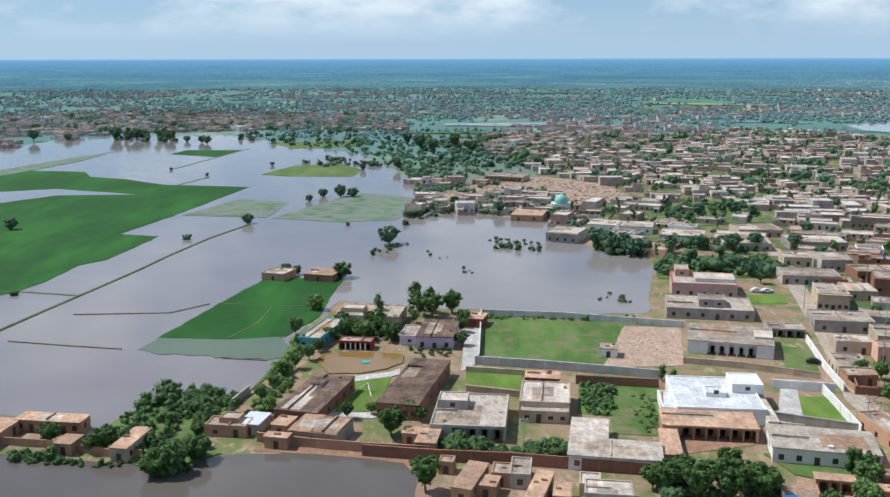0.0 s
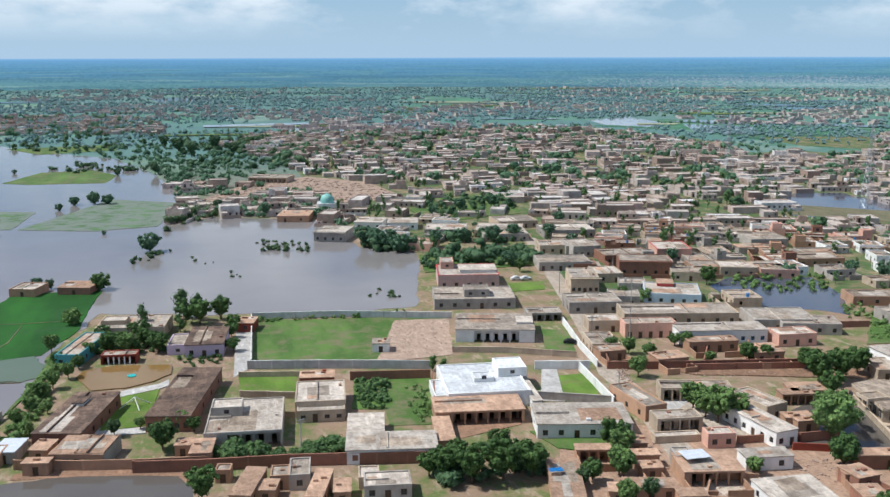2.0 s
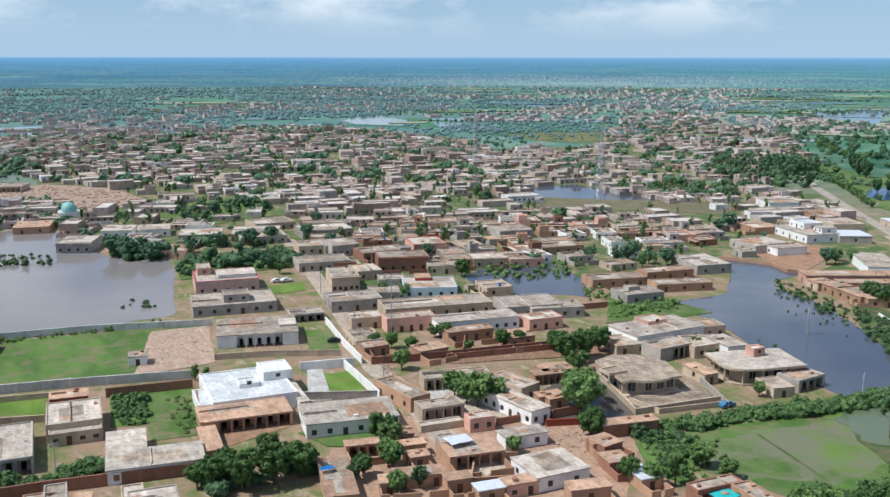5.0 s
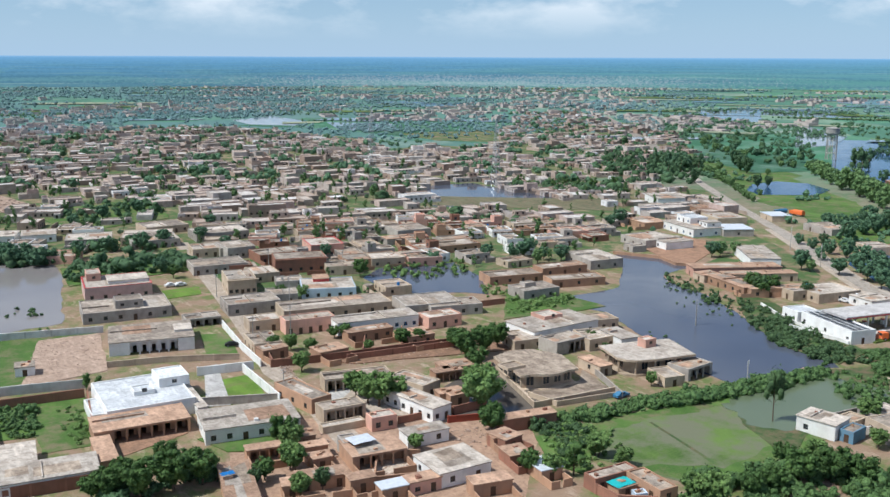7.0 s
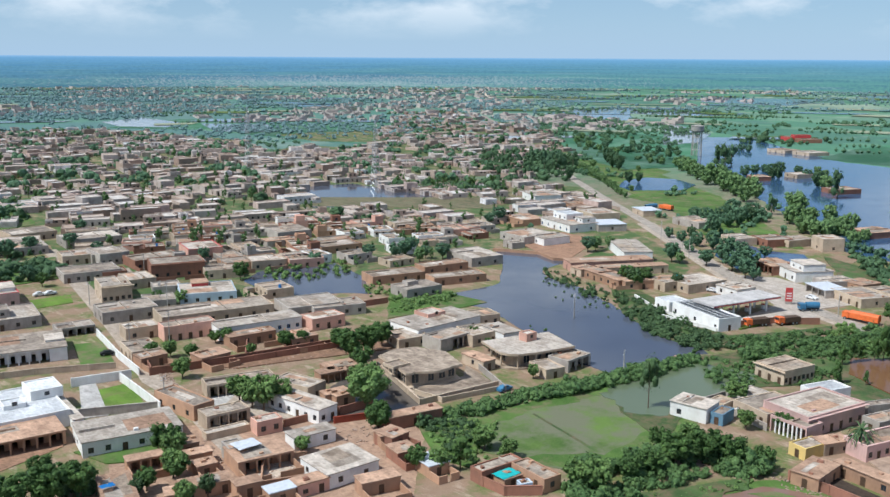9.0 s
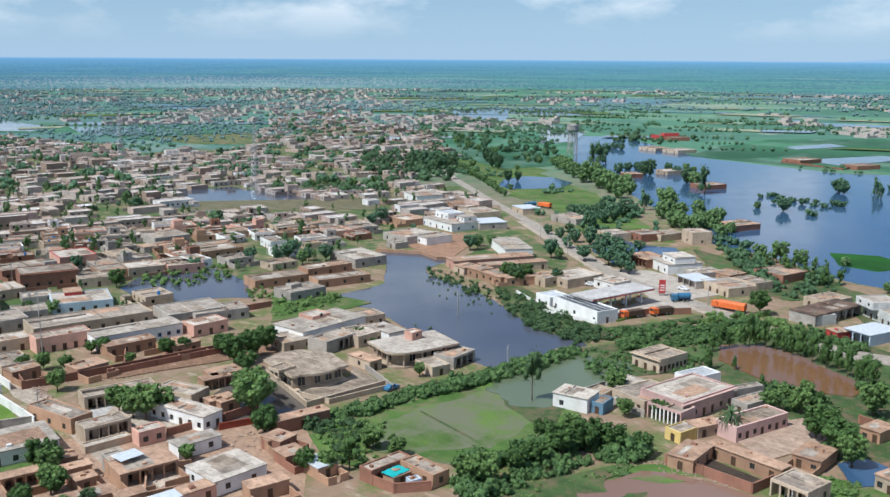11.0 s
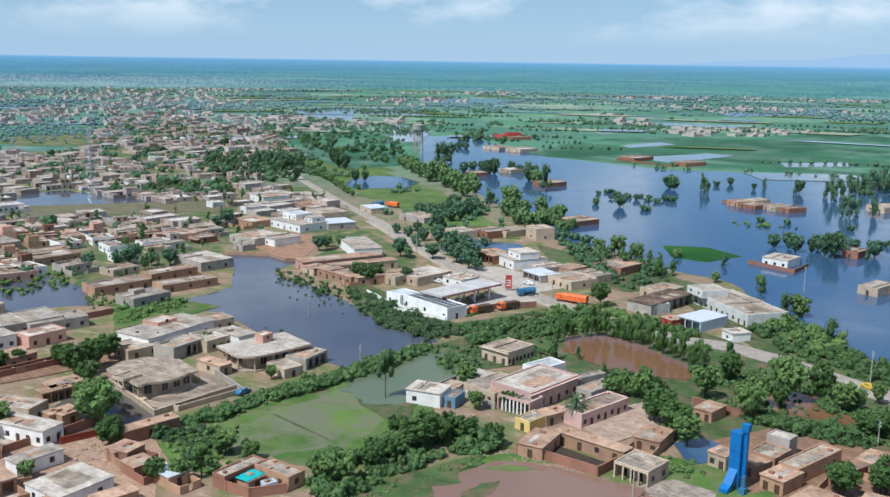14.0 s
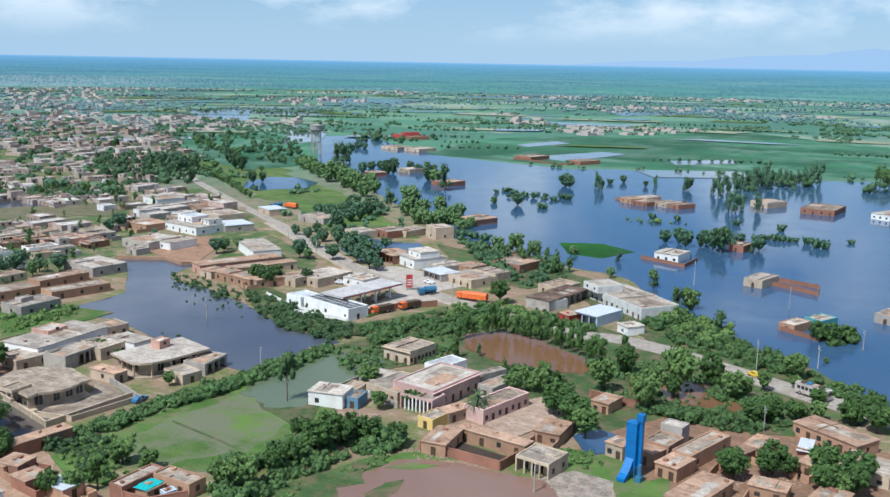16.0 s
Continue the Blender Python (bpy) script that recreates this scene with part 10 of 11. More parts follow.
tree(0, 661.8, 521.9, 1.35, z=-1.2, slim=0.80)
tree(0, 691.3, 505.0, 1.37, z=-1.2, slim=0.80)
tree(0, 735.9, 454.3, 1.50, z=-1.3, slim=0.80)
tree(0, 741.6, 465.3, 1.69, z=-1.4, slim=0.80)
tree(0, 579.7, 358.6, 1.79, z=-1.5, slim=0.80)
tree(1, 599.6, 363.5, 1.55, z=-1.6, slim=0.80)
tree(0, 599.6, 351.6, 2.09, z=-1.8, slim=0.80)
tree(3, 581.3, 334.1, 2.02, z=-2.2, slim=0.80)
tree(3, 581.7, 339.1, 1.60, z=-1.7, slim=0.80)
tree(1, 614.8, 338.9, 1.43, z=-1.4, slim=0.80)
tree(0, 602.4, 324.8, 1.52, z=-1.3, slim=0.80)
tree(2, 626.4, 330.7, 1.56, z=-1.2, slim=0.85)
tree(2, 619.5, 321.2, 1.54, z=-1.2, slim=0.85)
tree(0, 607.2, 360.1, 1.56, z=-1.3, slim=0.80)
tree(2, 531.5, 363.9, 2.29, z=-1.8, slim=0.90)
tree(2, 514.7, 345.0, 2.47, z=-1.9, slim=0.90)
tree(8, 508.3, 324.7, 2.32, z=-2.2, slim=0.90)
tree(2, 502.8, 313.5, 2.48, z=-1.9, slim=0.90)
tree(2, 486.1, 291.9, 2.02, z=-1.6, slim=0.90)
tree(2, 427.0, 226.4, 2.33, z=-1.8, slim=0.90)
tree(8, 473.6, 260.7, 1.96, z=-1.8, slim=0.90)
tree(2, 400.5, 209.5, 1.80, z=-1.4, slim=0.90)
tree(2, 422.8, 207.7, 1.99, z=-1.5, slim=0.90)
tree(2, 446.1, 226.3, 1.99, z=-1.5, slim=0.90)
tree(2, 411.8, 199.6, 1.75, z=-1.4, slim=0.90)
tree(2, 587.4, 421.4, 1.82, z=-1.4, slim=0.90)
tree(2, 591.9, 416.0, 1.97, z=-1.5, slim=0.90)
tree(2, 452.8, 355.9, 0.96, z=-0.7, slim=0.90)
tree(2, 435.2, 349.8, 1.05, z=-0.8, slim=0.90)
tree(0, 397.9, 271.8, 1.38, z=-1.2, slim=0.90)
tree(0, 389.4, 247.3, 1.58, z=-1.3, slim=0.90)
tree(0, 424.0, 255.9, 1.70, z=-1.4, slim=0.90)
tree(1, 416.3, 247.0, 1.33, z=-1.3, slim=0.90)
tree(4, 383.8, 200.5, 1.13, z=-0.6, slim=0.90)
tree(4, 384.3, 194.7, 1.13, z=-0.6, slim=0.90)
tree(4, 384.7, 189.0, 1.61, z=-0.8, slim=0.90)
tree(4, 385.2, 183.4, 1.60, z=-0.8, slim=0.90)
tree(4, 383.1, 176.6, 1.73, z=-0.9, slim=0.90)
tree(4, 381.0, 169.9, 1.71, z=-0.9, slim=0.90)
tree(2, 530.4, 453.8, 1.46, z=-1.1, slim=0.90)
tree(2, 539.7, 419.2, 1.00, z=-0.8, slim=0.90)
tree(2, 587.3, 434.3, 1.22, z=-0.9, slim=0.90)
tree(2, 588.4, 446.0, 1.24, z=-1.0, slim=0.90)
tree(2, 644.7, 558.0, 1.61, z=-1.2, slim=0.90)
tree(2, 634.7, 536.6, 1.57, z=-1.2, slim=0.90)
tree(2, 668.3, 592.2, 1.68, z=-1.3, slim=0.90)
tree(2, 620.7, 506.3, 1.51, z=-1.2, slim=0.90)
tree(0, 654.5, 546.8, 1.62, z=-1.4, slim=0.90)
tree(0, 634.6, 505.3, 1.39, z=-1.2, slim=0.90)
tree(2, 715.2, 626.3, 1.39, z=-1.1, slim=0.90)
tree(2, 701.7, 582.7, 1.34, z=-1.0, slim=0.90)
tree(6, 590.2, 107.4, 1.70, slim=0.55)
tree(6, 611.1, 108.5, 1.73, slim=0.55)
tree(6, 618.8, 106.9, 1.65, slim=0.55)
tree(6, 630.3, 104.9, 1.67, slim=0.55)
tree(6, 638.8, 102.6, 1.50, slim=0.55)
tree(6, 647.6, 100.3, 1.64, slim=0.55)
tree(6, 647.4, 96.1, 2.12, slim=0.55)
tree(6, 662.6, 94.7, 1.91, slim=0.55)
tree(6, 650.1, 88.1, 2.03, slim=0.55)
tree(6, 671.5, 87.8, 1.59, slim=0.55)
tree(6, 668.0, 83.1, 1.68, slim=0.55)
tree(6, 677.5, 80.2, 1.48, slim=0.55)
tree(6, 683.8, 76.7, 1.43, slim=0.55)
tree(6, 690.8, 72.6, 1.48, slim=0.55)
tree(6, 693.8, 68.7, 1.62, slim=0.55)
tree(6, 700.8, 64.5, 1.98, slim=0.55)
tree(6, 707.9, 60.3, 1.84, slim=0.55)
tree(6, 537.3, 90.7, 1.67, slim=0.55)
tree(6, 531.1, 86.0, 1.79, slim=0.55)
tree(6, 546.4, 85.2, 1.32, slim=0.55)
tree(6, 543.1, 76.3, 1.49, slim=0.55)
tree(6, 607.2, 113.6, 1.37, slim=0.55)
tree(0, 419.8, 97.0, 1.52, slim=0.80)
tree(1, 414.5, 86.4, 1.60, slim=0.80)
tree(0, 420.8, 90.9, 1.58, slim=0.80)
tree(3, 418.6, 80.6, 1.12, slim=0.80)
tree(1, 413.9, 74.3, 1.67, slim=0.80)
tree(3, 410.5, 70.5, 1.69, slim=0.80)
tree(0, 428.6, 71.0, 1.58, slim=0.80)
tree(6, 416.8, 65.9, 1.00, slim=0.55)
tree(0, 435.1, 66.4, 1.28, slim=0.80)
tree(6, 416.7, 57.5, 1.23, slim=0.55)
tree(0, 423.5, 56.4, 1.86, slim=0.80)
tree(0, 425.7, 79.6, 1.58, slim=0.80)
tree(1, 433.4, 73.4, 1.57, slim=0.80)
tree(4, 454.8, 57.5, 1.25, slim=0.80)
tree(4, 453.8, 54.1, 1.44, slim=0.80)
tree(4, 454.3, 51.1, 1.34, slim=0.80)
tree(4, 454.6, 48.2, 1.28, slim=0.80)
tree(4, 455.2, 45.2, 1.27, slim=0.80)
tree(4, 452.5, 39.6, 1.45, slim=0.80)
tree(4, 444.9, 34.8, 1.66, slim=0.80)
tree(4, 444.4, 31.1, 1.60, slim=0.80)
tree(4, 481.7, 54.9, 1.48, slim=0.80)
tree(4, 488.5, 77.9, 1.53, slim=0.80)
tree(4, 486.8, 120.9, 1.47, slim=0.80)
tree(4, 487.7, 107.7, 1.33, slim=0.80)
tree(3, 616.4, 131.7, 1.52, slim=0.80)
tree(6, 609.3, 132.2, 1.26, slim=0.55)
tree(6, 589.1, 184.7, 1.60, slim=0.55)
tree(6, 579.8, 179.0, 1.20, slim=0.55)
tree(4, 617.8, 185.1, 1.47, slim=0.80)
tree(0, 629.8, 179.4, 1.31, slim=0.80)
tree(3, 615.4, 159.9, 0.88, slim=0.80)
tree(6, 625.7, 156.0, 1.03, slim=0.55)
tree(6, 231.8, 109.2, 0.73, slim=0.62)
tree(6, 235.0, 108.5, 0.86, slim=0.62)
tree(6, 238.5, 107.5, 0.66, slim=0.62)
tree(6, 241.4, 105.2, 0.72, slim=0.62)
tree(6, 243.7, 104.0, 1.07, slim=0.62)
tree(6, 244.6, 102.5, 0.65, slim=0.62)
tree(6, 245.0, 99.9, 1.01, slim=0.62)
tree(6, 245.5, 97.0, 0.72, slim=0.62)
tree(6, 244.4, 94.5, 0.72, slim=0.62)
tree(6, 243.4, 91.8, 0.71, slim=0.62)
tree(6, 243.8, 89.2, 0.96, slim=0.62)
tree(6, 242.1, 85.7, 0.97, slim=0.62)
tree(6, 241.3, 83.0, 0.61, slim=0.62)
tree(6, 239.0, 80.7, 1.05, slim=0.62)
tree(6, 237.5, 77.2, 0.74, slim=0.62)
tree(6, 235.9, 74.2, 0.89, slim=0.62)
tree(6, 233.1, 71.1, 0.74, slim=0.62)
tree(6, 231.1, 69.0, 0.83, slim=0.62)
tree(6, 230.5, 66.4, 0.86, slim=0.62)
tree(6, 235.1, 61.1, 0.94, slim=0.62)
tree(6, 236.7, 60.5, 0.64, slim=0.62)
tree(6, 217.0, 102.8, 0.74, slim=0.62)
tree(6, 208.7, 84.7, 0.57, slim=0.62)
tree(6, 221.4, 97.8, 0.49, slim=0.62)
tree(2, 208.1, 79.2, 0.91, slim=0.85)
tree(8, 202.5, 74.1, 0.67, slim=0.85)
tree(2, 210.9, 74.9, 1.05, slim=0.85)
tree(0, 211.8, 72.0, 0.58, slim=0.85)

thicket("thicket", [(196.0, 128.0), (214.0, 131.0), (243.0, 116.0), (250.0, 104.0), (246.0, 88.0), (238.0, 96.0), (236.0, 112.0), (222.0, 106.0), (214.0, 96.0), (206.0, 108.0)], 190, 0.5, 1.2, LEAF_SCRUB, "rank weeds and saplings round a flooded hollow", 120, "shrubs", sprays=28, size=0.3, keep=(WATER_BROWN,))
thicket("thicket", [(204.0, 14.0), (202.0, 44.0), (210.0, 60.0), (218.0, 66.0), (236.0, 66.0), (240.0, 52.0), (232.0, 26.0), (222.0, 6.0)], 170, 0.4, 1.1, LEAF_SCRUB, "rank weeds below the road bank", 121, "shrubs", sprays=28, size=0.3)
thicket("thicket", [(120.0, 146.0), (131.0, 145.0), (134.0, 136.0), (124.0, 124.0), (118.0, 118.0), (112.0, 126.0)], 110, 0.35, 0.9, LEAF_LIGHT, "weeds along the edge of a marshy field", 122, "shrubs", sprays=28, size=0.26)
thicket("thicket", [(116.0, 98.0), (131.0, 94.5), (143.0, 89.5), (152.0, 86.0), (149.0, 83.5), (140.0, 87.0), (128.0, 90.0), (116.0, 93.0)], 90, 0.2, 0.6, LEAF_LIGHT, "tufts of weed along a clay field", 123, "shrubs", sprays=28, size=0.24)
thicket("thicket", [(226.0, 206.0), (236.0, 222.0), (246.0, 233.0), (252.0, 228.0), (240.0, 196.0), (228.0, 178.0), (220.0, 178.0)], 46, 0.3, 0.75, LEAF_SCRUB, "water weeds spreading over a flood pond", 124, "shrubs", sprays=28, size=0.26)
thicket("thicket", [(176.0, 178.0), (190.0, 182.0), (197.0, 190.0), (194.0, 176.0), (186.0, 164.0), (182.0, 168.0)], 26, 0.25, 0.6, LEAF_SCRUB, "water weeds behind a villa", 125, "shrubs", sprays=28, size=0.26)


# ---- masts, station, vehicles and other single things ----
TEALSHEET = plain("turquoise_sheet", (0.03, 0.42, 0.42), 0.5)
ORANGE = plain("orange_tarpaulin", (0.72, 0.16, 0.04), 0.6)
BLUEDULL = plain("dull_blue_paint", (0.05, 0.17, 0.30), 0.5)
YELLOW = plain("yellow_paint", (0.62, 0.42, 0.05), 0.5)
CARWHITE = plain("white_car_paint", (0.72, 0.72, 0.72), 0.3)
SOLAR = plain("solar_cells", (0.02, 0.03, 0.06), 0.2, spec=0.6)
STONE = masonry("rubble_stone", (0.40, 0.295, 0.235), (0.29, 0.205, 0.16))


def lattice_mast(x, y, h):
    t = thing("lattice_mast", pose(x, y, 0), "tall grey steel lattice radio mast", "mast")
    w0, w1, n = h * 0.055, 0.35, max(6, int(h / 3.2))
    corner = lambda i, k: Vector(((1 if i in (0, 1) else -1) * (w0 + (w1 - w0) * k), (1 if i in (0, 3) else -1) * (w0 + (w1 - w0) * k), h * k))
    for i in range(4):
        Build().tube(corner(i, 0), corner(i, 1), 0.14, 0.09, 5).part("leg", METAL, t)
    for k in range(n):
        for i in range(4):
            Build().tube(corner(i, k / n), corner((i + 1) % 4, (k + 1) / n), 0.06, 0.06, 4).part("brace", METAL, t)
            Build().tube(corner(i, (k + 1) / n), corner((i + 1) % 4, (k + 1) / n), 0.06, 0.06, 4).part("cross_bar", METAL, t)
    for k in (0.86, 0.93):
        Build().tube((0.5, -0.6, h * k), (0.5, -0.9, h * k), 0.6, 0.5, 12).part("dish", WHITE, t)


def water_tower(x, y, h):
    t = thing("water_tower", pose(x, y, 0), "grey concrete water tower on tall legs", "water tower")
    r = 4.2
    for i in range(8):
        a = math.pi * i / 4
        Build().tube((r * math.cos(a), r * math.sin(a), -0.3), (r * 0.9 * math.cos(a), r * 0.9 * math.sin(a), h - 5), 0.32, 0.3, 6).part("leg", CONCRETE, t)
    for k in (0.2, 0.4, 0.6, 0.78):
        b = Build()
        for i in range(8):
            a, c = math.pi * i / 4, math.pi * (i + 1) / 4
            b.tube((r * 0.95 * math.cos(a), r * 0.95 * math.sin(a), h * k), (r * 0.95 * math.cos(c), r * 0.95 * math.sin(c), h * k), 0.2, 0.2, 5)
        b.part("ring_beam", CONCRETE, t)
    tank = Build()
    for z0, z1, r0, r1 in ((h - 6.2, h - 4.8, 3.4, 5.2), (h - 4.8, h - 1.2, 5.2, 5.2), (h - 1.2, h - 0.7, 5.5, 5.5), (h - 0.7, h, 5.0, 1.2)):
        tank.tube((0, 0, z0), (0, 0, z1), r0, r1, 24)
    tank.part("tank", CONCRETE, t)


def dome_shrine(x, y):
    t = thing("domed_shrine", pose(x, y, 0, 0, 0, -8), "small whitewashed shrine with a turquoise dome", "shrine")
    block(t, -5, -5, 5, 5, -0.2, 4.6, WHITE, R_WHITE, spaced("wdw", 10))
    d = Build()
    rows = [(3.3, 4.2), (3.5, 5.2), (3.4, 6.3), (2.8, 7.5), (1.9, 8.3), (0.9, 8.8), (0.12, 9.1), (0.1, 9.9)]
    n = 18
    for r, z in rows:
        d.v += [(r * math.cos(2 * math.pi * i / n), r * math.sin(2 * math.pi * i / n), z) for i in range(n)]
    for k in range(len(rows) - 1):
        for i in range(n):
            j = (i + 1) % n
            d.f.append((k * n + i, k * n + j, k * n + n + j, k * n + n + i))
            d.m.append(0)
    d.part("dome", plain("pale_turquoise_glaze", (0.22, 0.48, 0.43), 0.5), t, smooth=True)


def fuel_canopy(x, y, turn, w, d, h):
    t = thing("fuel_canopy", pose(x, y, 0, 0, 0, turn), "long white filling station canopy with a red edge stripe", "canopy")
    Build().box(0, 0, h - 0.7, w, d, h).part("canopy_roof", R_CANOPY, t)
    Build().box(-0.05, -0.06, h - 0.62, w + 0.05, -0.005, h - 0.3).part("stripe", REDPAINT, t)
    Build().box(w + 0.005, 0, h - 0.62, w + 0.06, d, h - 0.3).part("stripe", REDPAINT, t)
    for k in range(4):
        for yy in (d * 0.25, d * 0.75):
            cx = w * (k + 0.5) / 4
            Build().box(cx - 0.25, yy - 0.25, -0.1, cx + 0.25, yy + 0.25, h - 0.7).part("column", WHITE, t)
        p = thing("fuel_pump", pose(x, y, 0, 0, 0, turn) @ pose(w * (k + 0.5) / 4 + 1.2, d * 0.5, 0), "red and white fuel pump under the canopy", "pump", "fuel pumps")
        Build().box(-0.6, -0.9, -0.1, 0.6, 0.9, 0.2).part("kerb", CONCRETE, p)
        Build().box(-0.3, -0.5, 0.2, 0.3, 0.5, 1.5).part("body", WHITE, p)
        Build().box(-0.32, -0.52, 1.5, 0.32, 0.52, 1.9).part("head", REDPAINT, p)


def station_shop(x, y, turn, w, d, h):
    t = thing("station_building", pose(x, y, 0, 0, 0, turn), "long white filling station building with a flat roof", "building")
    block(t, 0, 0, w, d, -0.2, h + 0.2, WHITE, R_WHITE, spaced("w--w--w", w), spaced("d", d), spaced("w", d))
    nx, ny = max(6, int(w / 1.9)), 3
    for i in range(nx):
        for j in range(ny):
            a = thing("solar_panel", pose(x, y, 0, 0, 0, turn) @ pose(0.9 + (w - 1.8) * (i + 0.5) / nx, 1.0 + (d - 2) * (j + 0.5) / ny, h - 0.45), "dark blue solar panel tilted on the station roof", "solar panel", "solar panels")
            at = pose(0, 0, 0.55, -20)
            pw, pd = (w - 1.8) / nx * 0.44, (d - 2) / ny * 0.4
            Build().box(-pw, -pd, 0, pw, pd, 0.05, at=at).part("panel", SOLAR, a)
            Build().tube((0, 0, 0), (0, 0, 0.55), 0.05, 0.05, 5).part("post", METAL, a)


def fuel_sign(x, y, h):
    t = thing("price_sign", pose(x, y, 0, 0, 0, -50), "tall red roadside filling station sign", "sign")
    Build().box(-1.0, -0.2, -0.1, 1.0, 0.2, h * 0.2).part("base", CONCRETE, t)
    Build().box(-1.1, -0.25, h * 0.2, 1.1, 0.25, h).part("board", REDPAINT, t)
    for k in range(3):
        Build().box(-0.8, -0.27, h * (0.35 + 0.15 * k), 0.8, -0.255, h * (0.41 + 0.15 * k)).part("bar", WHITE, t)


def wheels(t, places, r=0.5):
    for px, py in places:
        wh = Build().tube((px, py - 0.14, r), (px, py + 0.14, r), r, r, 14).part("wheel", RUBBER, t)
        Build().tube((px, py - 0.16, r), (px, py + 0.16, r), r * 0.5, r * 0.5, 10).part("rim", METAL, wh)


def lorry(x, y, turn, colour, label, length):
    body = {"orange": ORANGE, "blue": BLUEDULL, "wood": WOOD, "red": REDPAINT}[colour]
    t = thing("lorry", pose(x, y, 0.1, 0, 0, turn), label, "lorry", "lorries")
    wheels(t, [(a, s) for a in (1.0, length - 2.6, length - 1.3) for s in (-1.05, 1.05)], 0.52)
    Build().box(0.2, -0.5, 0.6, length, 0.5, 0.85).part("chassis", RUBBER, t)
    cab = Build()
    slab(cab, [(0.0, -1.15), (2.0, -1.15), (2.0, 1.15), (0.0, 1.15)], 0.7, 2.5)
    cabin = cab.part("cab", {"wood": ORANGE, "red": REDPAINT}.get(colour, body), t)
    Build().box(-0.03, -1.0, 1.6, 0.0, 1.0, 2.3).part("windscreen", GLASS, cabin)
    for s in (-0.85, 0.85):
        Build().box(-0.04, s - 0.12, 0.9, 0.0, s + 0.12, 1.1).part("headlight", CARWHITE, cabin)
    b = Build()
    if colour == "blue":
        b.tube((2.3, 0, 1.9), (length, 0, 1.9), 1.05, 1.05, 16)
        b.part("tank", body, t)
    else:
        prof = [(-1.2, 0.85), (1.2, 0.85), (1.2, 2.5), (0.75, 3.0), (-0.75, 3.0), (-1.2, 2.5)] if colour == "orange" else [(-1.2, 0.85), (1.2, 0.85), (1.2, 2.4), (-1.2, 2.4)]
        n, m = len(b.v), len(prof)
        b.v += [(xx, py, pz) for xx in (2.2, length) for py, pz in prof]
        b.f += [tuple(range(n, n + m))[::-1], tuple(range(n + m, n + 2 * m))] + [(n + i, n + (i + 1) % m, n + m + (i + 1) % m, n + m + i) for i in range(m)]
        b.m += [0] * (m + 2)
        b.part("load_bed", body, t)


def bus(x, y, turn, label):
    t = thing("bus", pose(x, y, 0.2, 0, 0, turn), label, "bus")
    n = 9.0
    wheels(t, [(a, s) for a in (1.6, n - 2.2) for s in (-1.1, 1.1)], 0.5)
    body = Build()
    slab(body, [(0.3, -1.2), (n - 0.2, -1.2), (n, -0.9), (n, 0.9), (n - 0.2, 1.2), (0.3, 1.2), (0, 0.9), (0, -0.9)], 0.55, 2.9)
    bd = body.part("body", masonry("bus_paint", (0.55, 0.5, 0.46), (0.3, 0.2, 0.16)), t)
    for s in (-1, 1):
        for k in range(7):
            Build().box(0.9 + k * 1.08, s * 1.21 - 0.01, 1.6, 1.75 + k * 1.08, s * 1.21 + 0.01, 2.4).part("window", GLASS, bd)
    Build().box(n, -0.85, 1.5, n + 0.02, 0.85, 2.5).part("windscreen", GLASS, bd)
    rack = Build().box(1.0, -1.0, 2.95, n - 1, 1.0, 3.05)
    rack.part("roof_rack", METAL, t)
    for k in range(4):
        Build().box(1.4 + k * 1.6, -0.7, 3.05, 2.6 + k * 1.6, 0.6, 3.35 + 0.1 * (k % 2)).part("luggage", (WOOD, BLUEDULL, STONE, WOOD)[k], t)


def car(x, y, turn, colour, label):
    paint = {"white": CARWHITE, "dark": RUBBER, "yellow": YELLOW, "blue": BLUEDULL}[colour]
    t = thing("car", pose(x, y, 0.1, 0, 0, turn), label, "car", "cars")
    wheels(t, [(a, s) for a in (0.85, 3.25) for s in (-0.72, 0.72)], 0.31)
    b = Build()
    prof = [(0.0, 0.35), (4.1, 0.35), (4.15, 0.75), (3.9, 0.9), (3.1, 0.95), (2.6, 1.42), (1.2, 1.45), (0.5, 0.98), (0.05, 0.9)]
    m = len(prof)
    b.v += [(px, s * (0.8 if pz < 1.1 else 0.65), pz) for s in (-1, 1) for px, pz in prof]
    b.f += [tuple(range(m)), tuple(range(m, 2 * m))[::-1]] + [(i, m + i, m + (i + 1) % m, (i + 1) % m) for i in range(m)]
    b.m += [0] * (m + 2)
    body = b.part("body", paint, t)
    for s in (-1, 1):
        Build().box(1.25, s * 0.745 - 0.02, 1.0, 2.6, s * 0.745 + 0.02, 1.33).part("side_window", GLASS, body)

    for s in (-0.6, 0.6):
        Build().box(4.12, s - 0.15, 0.62, 4.17, s + 0.15, 0.76).part("headlight", METAL, body)


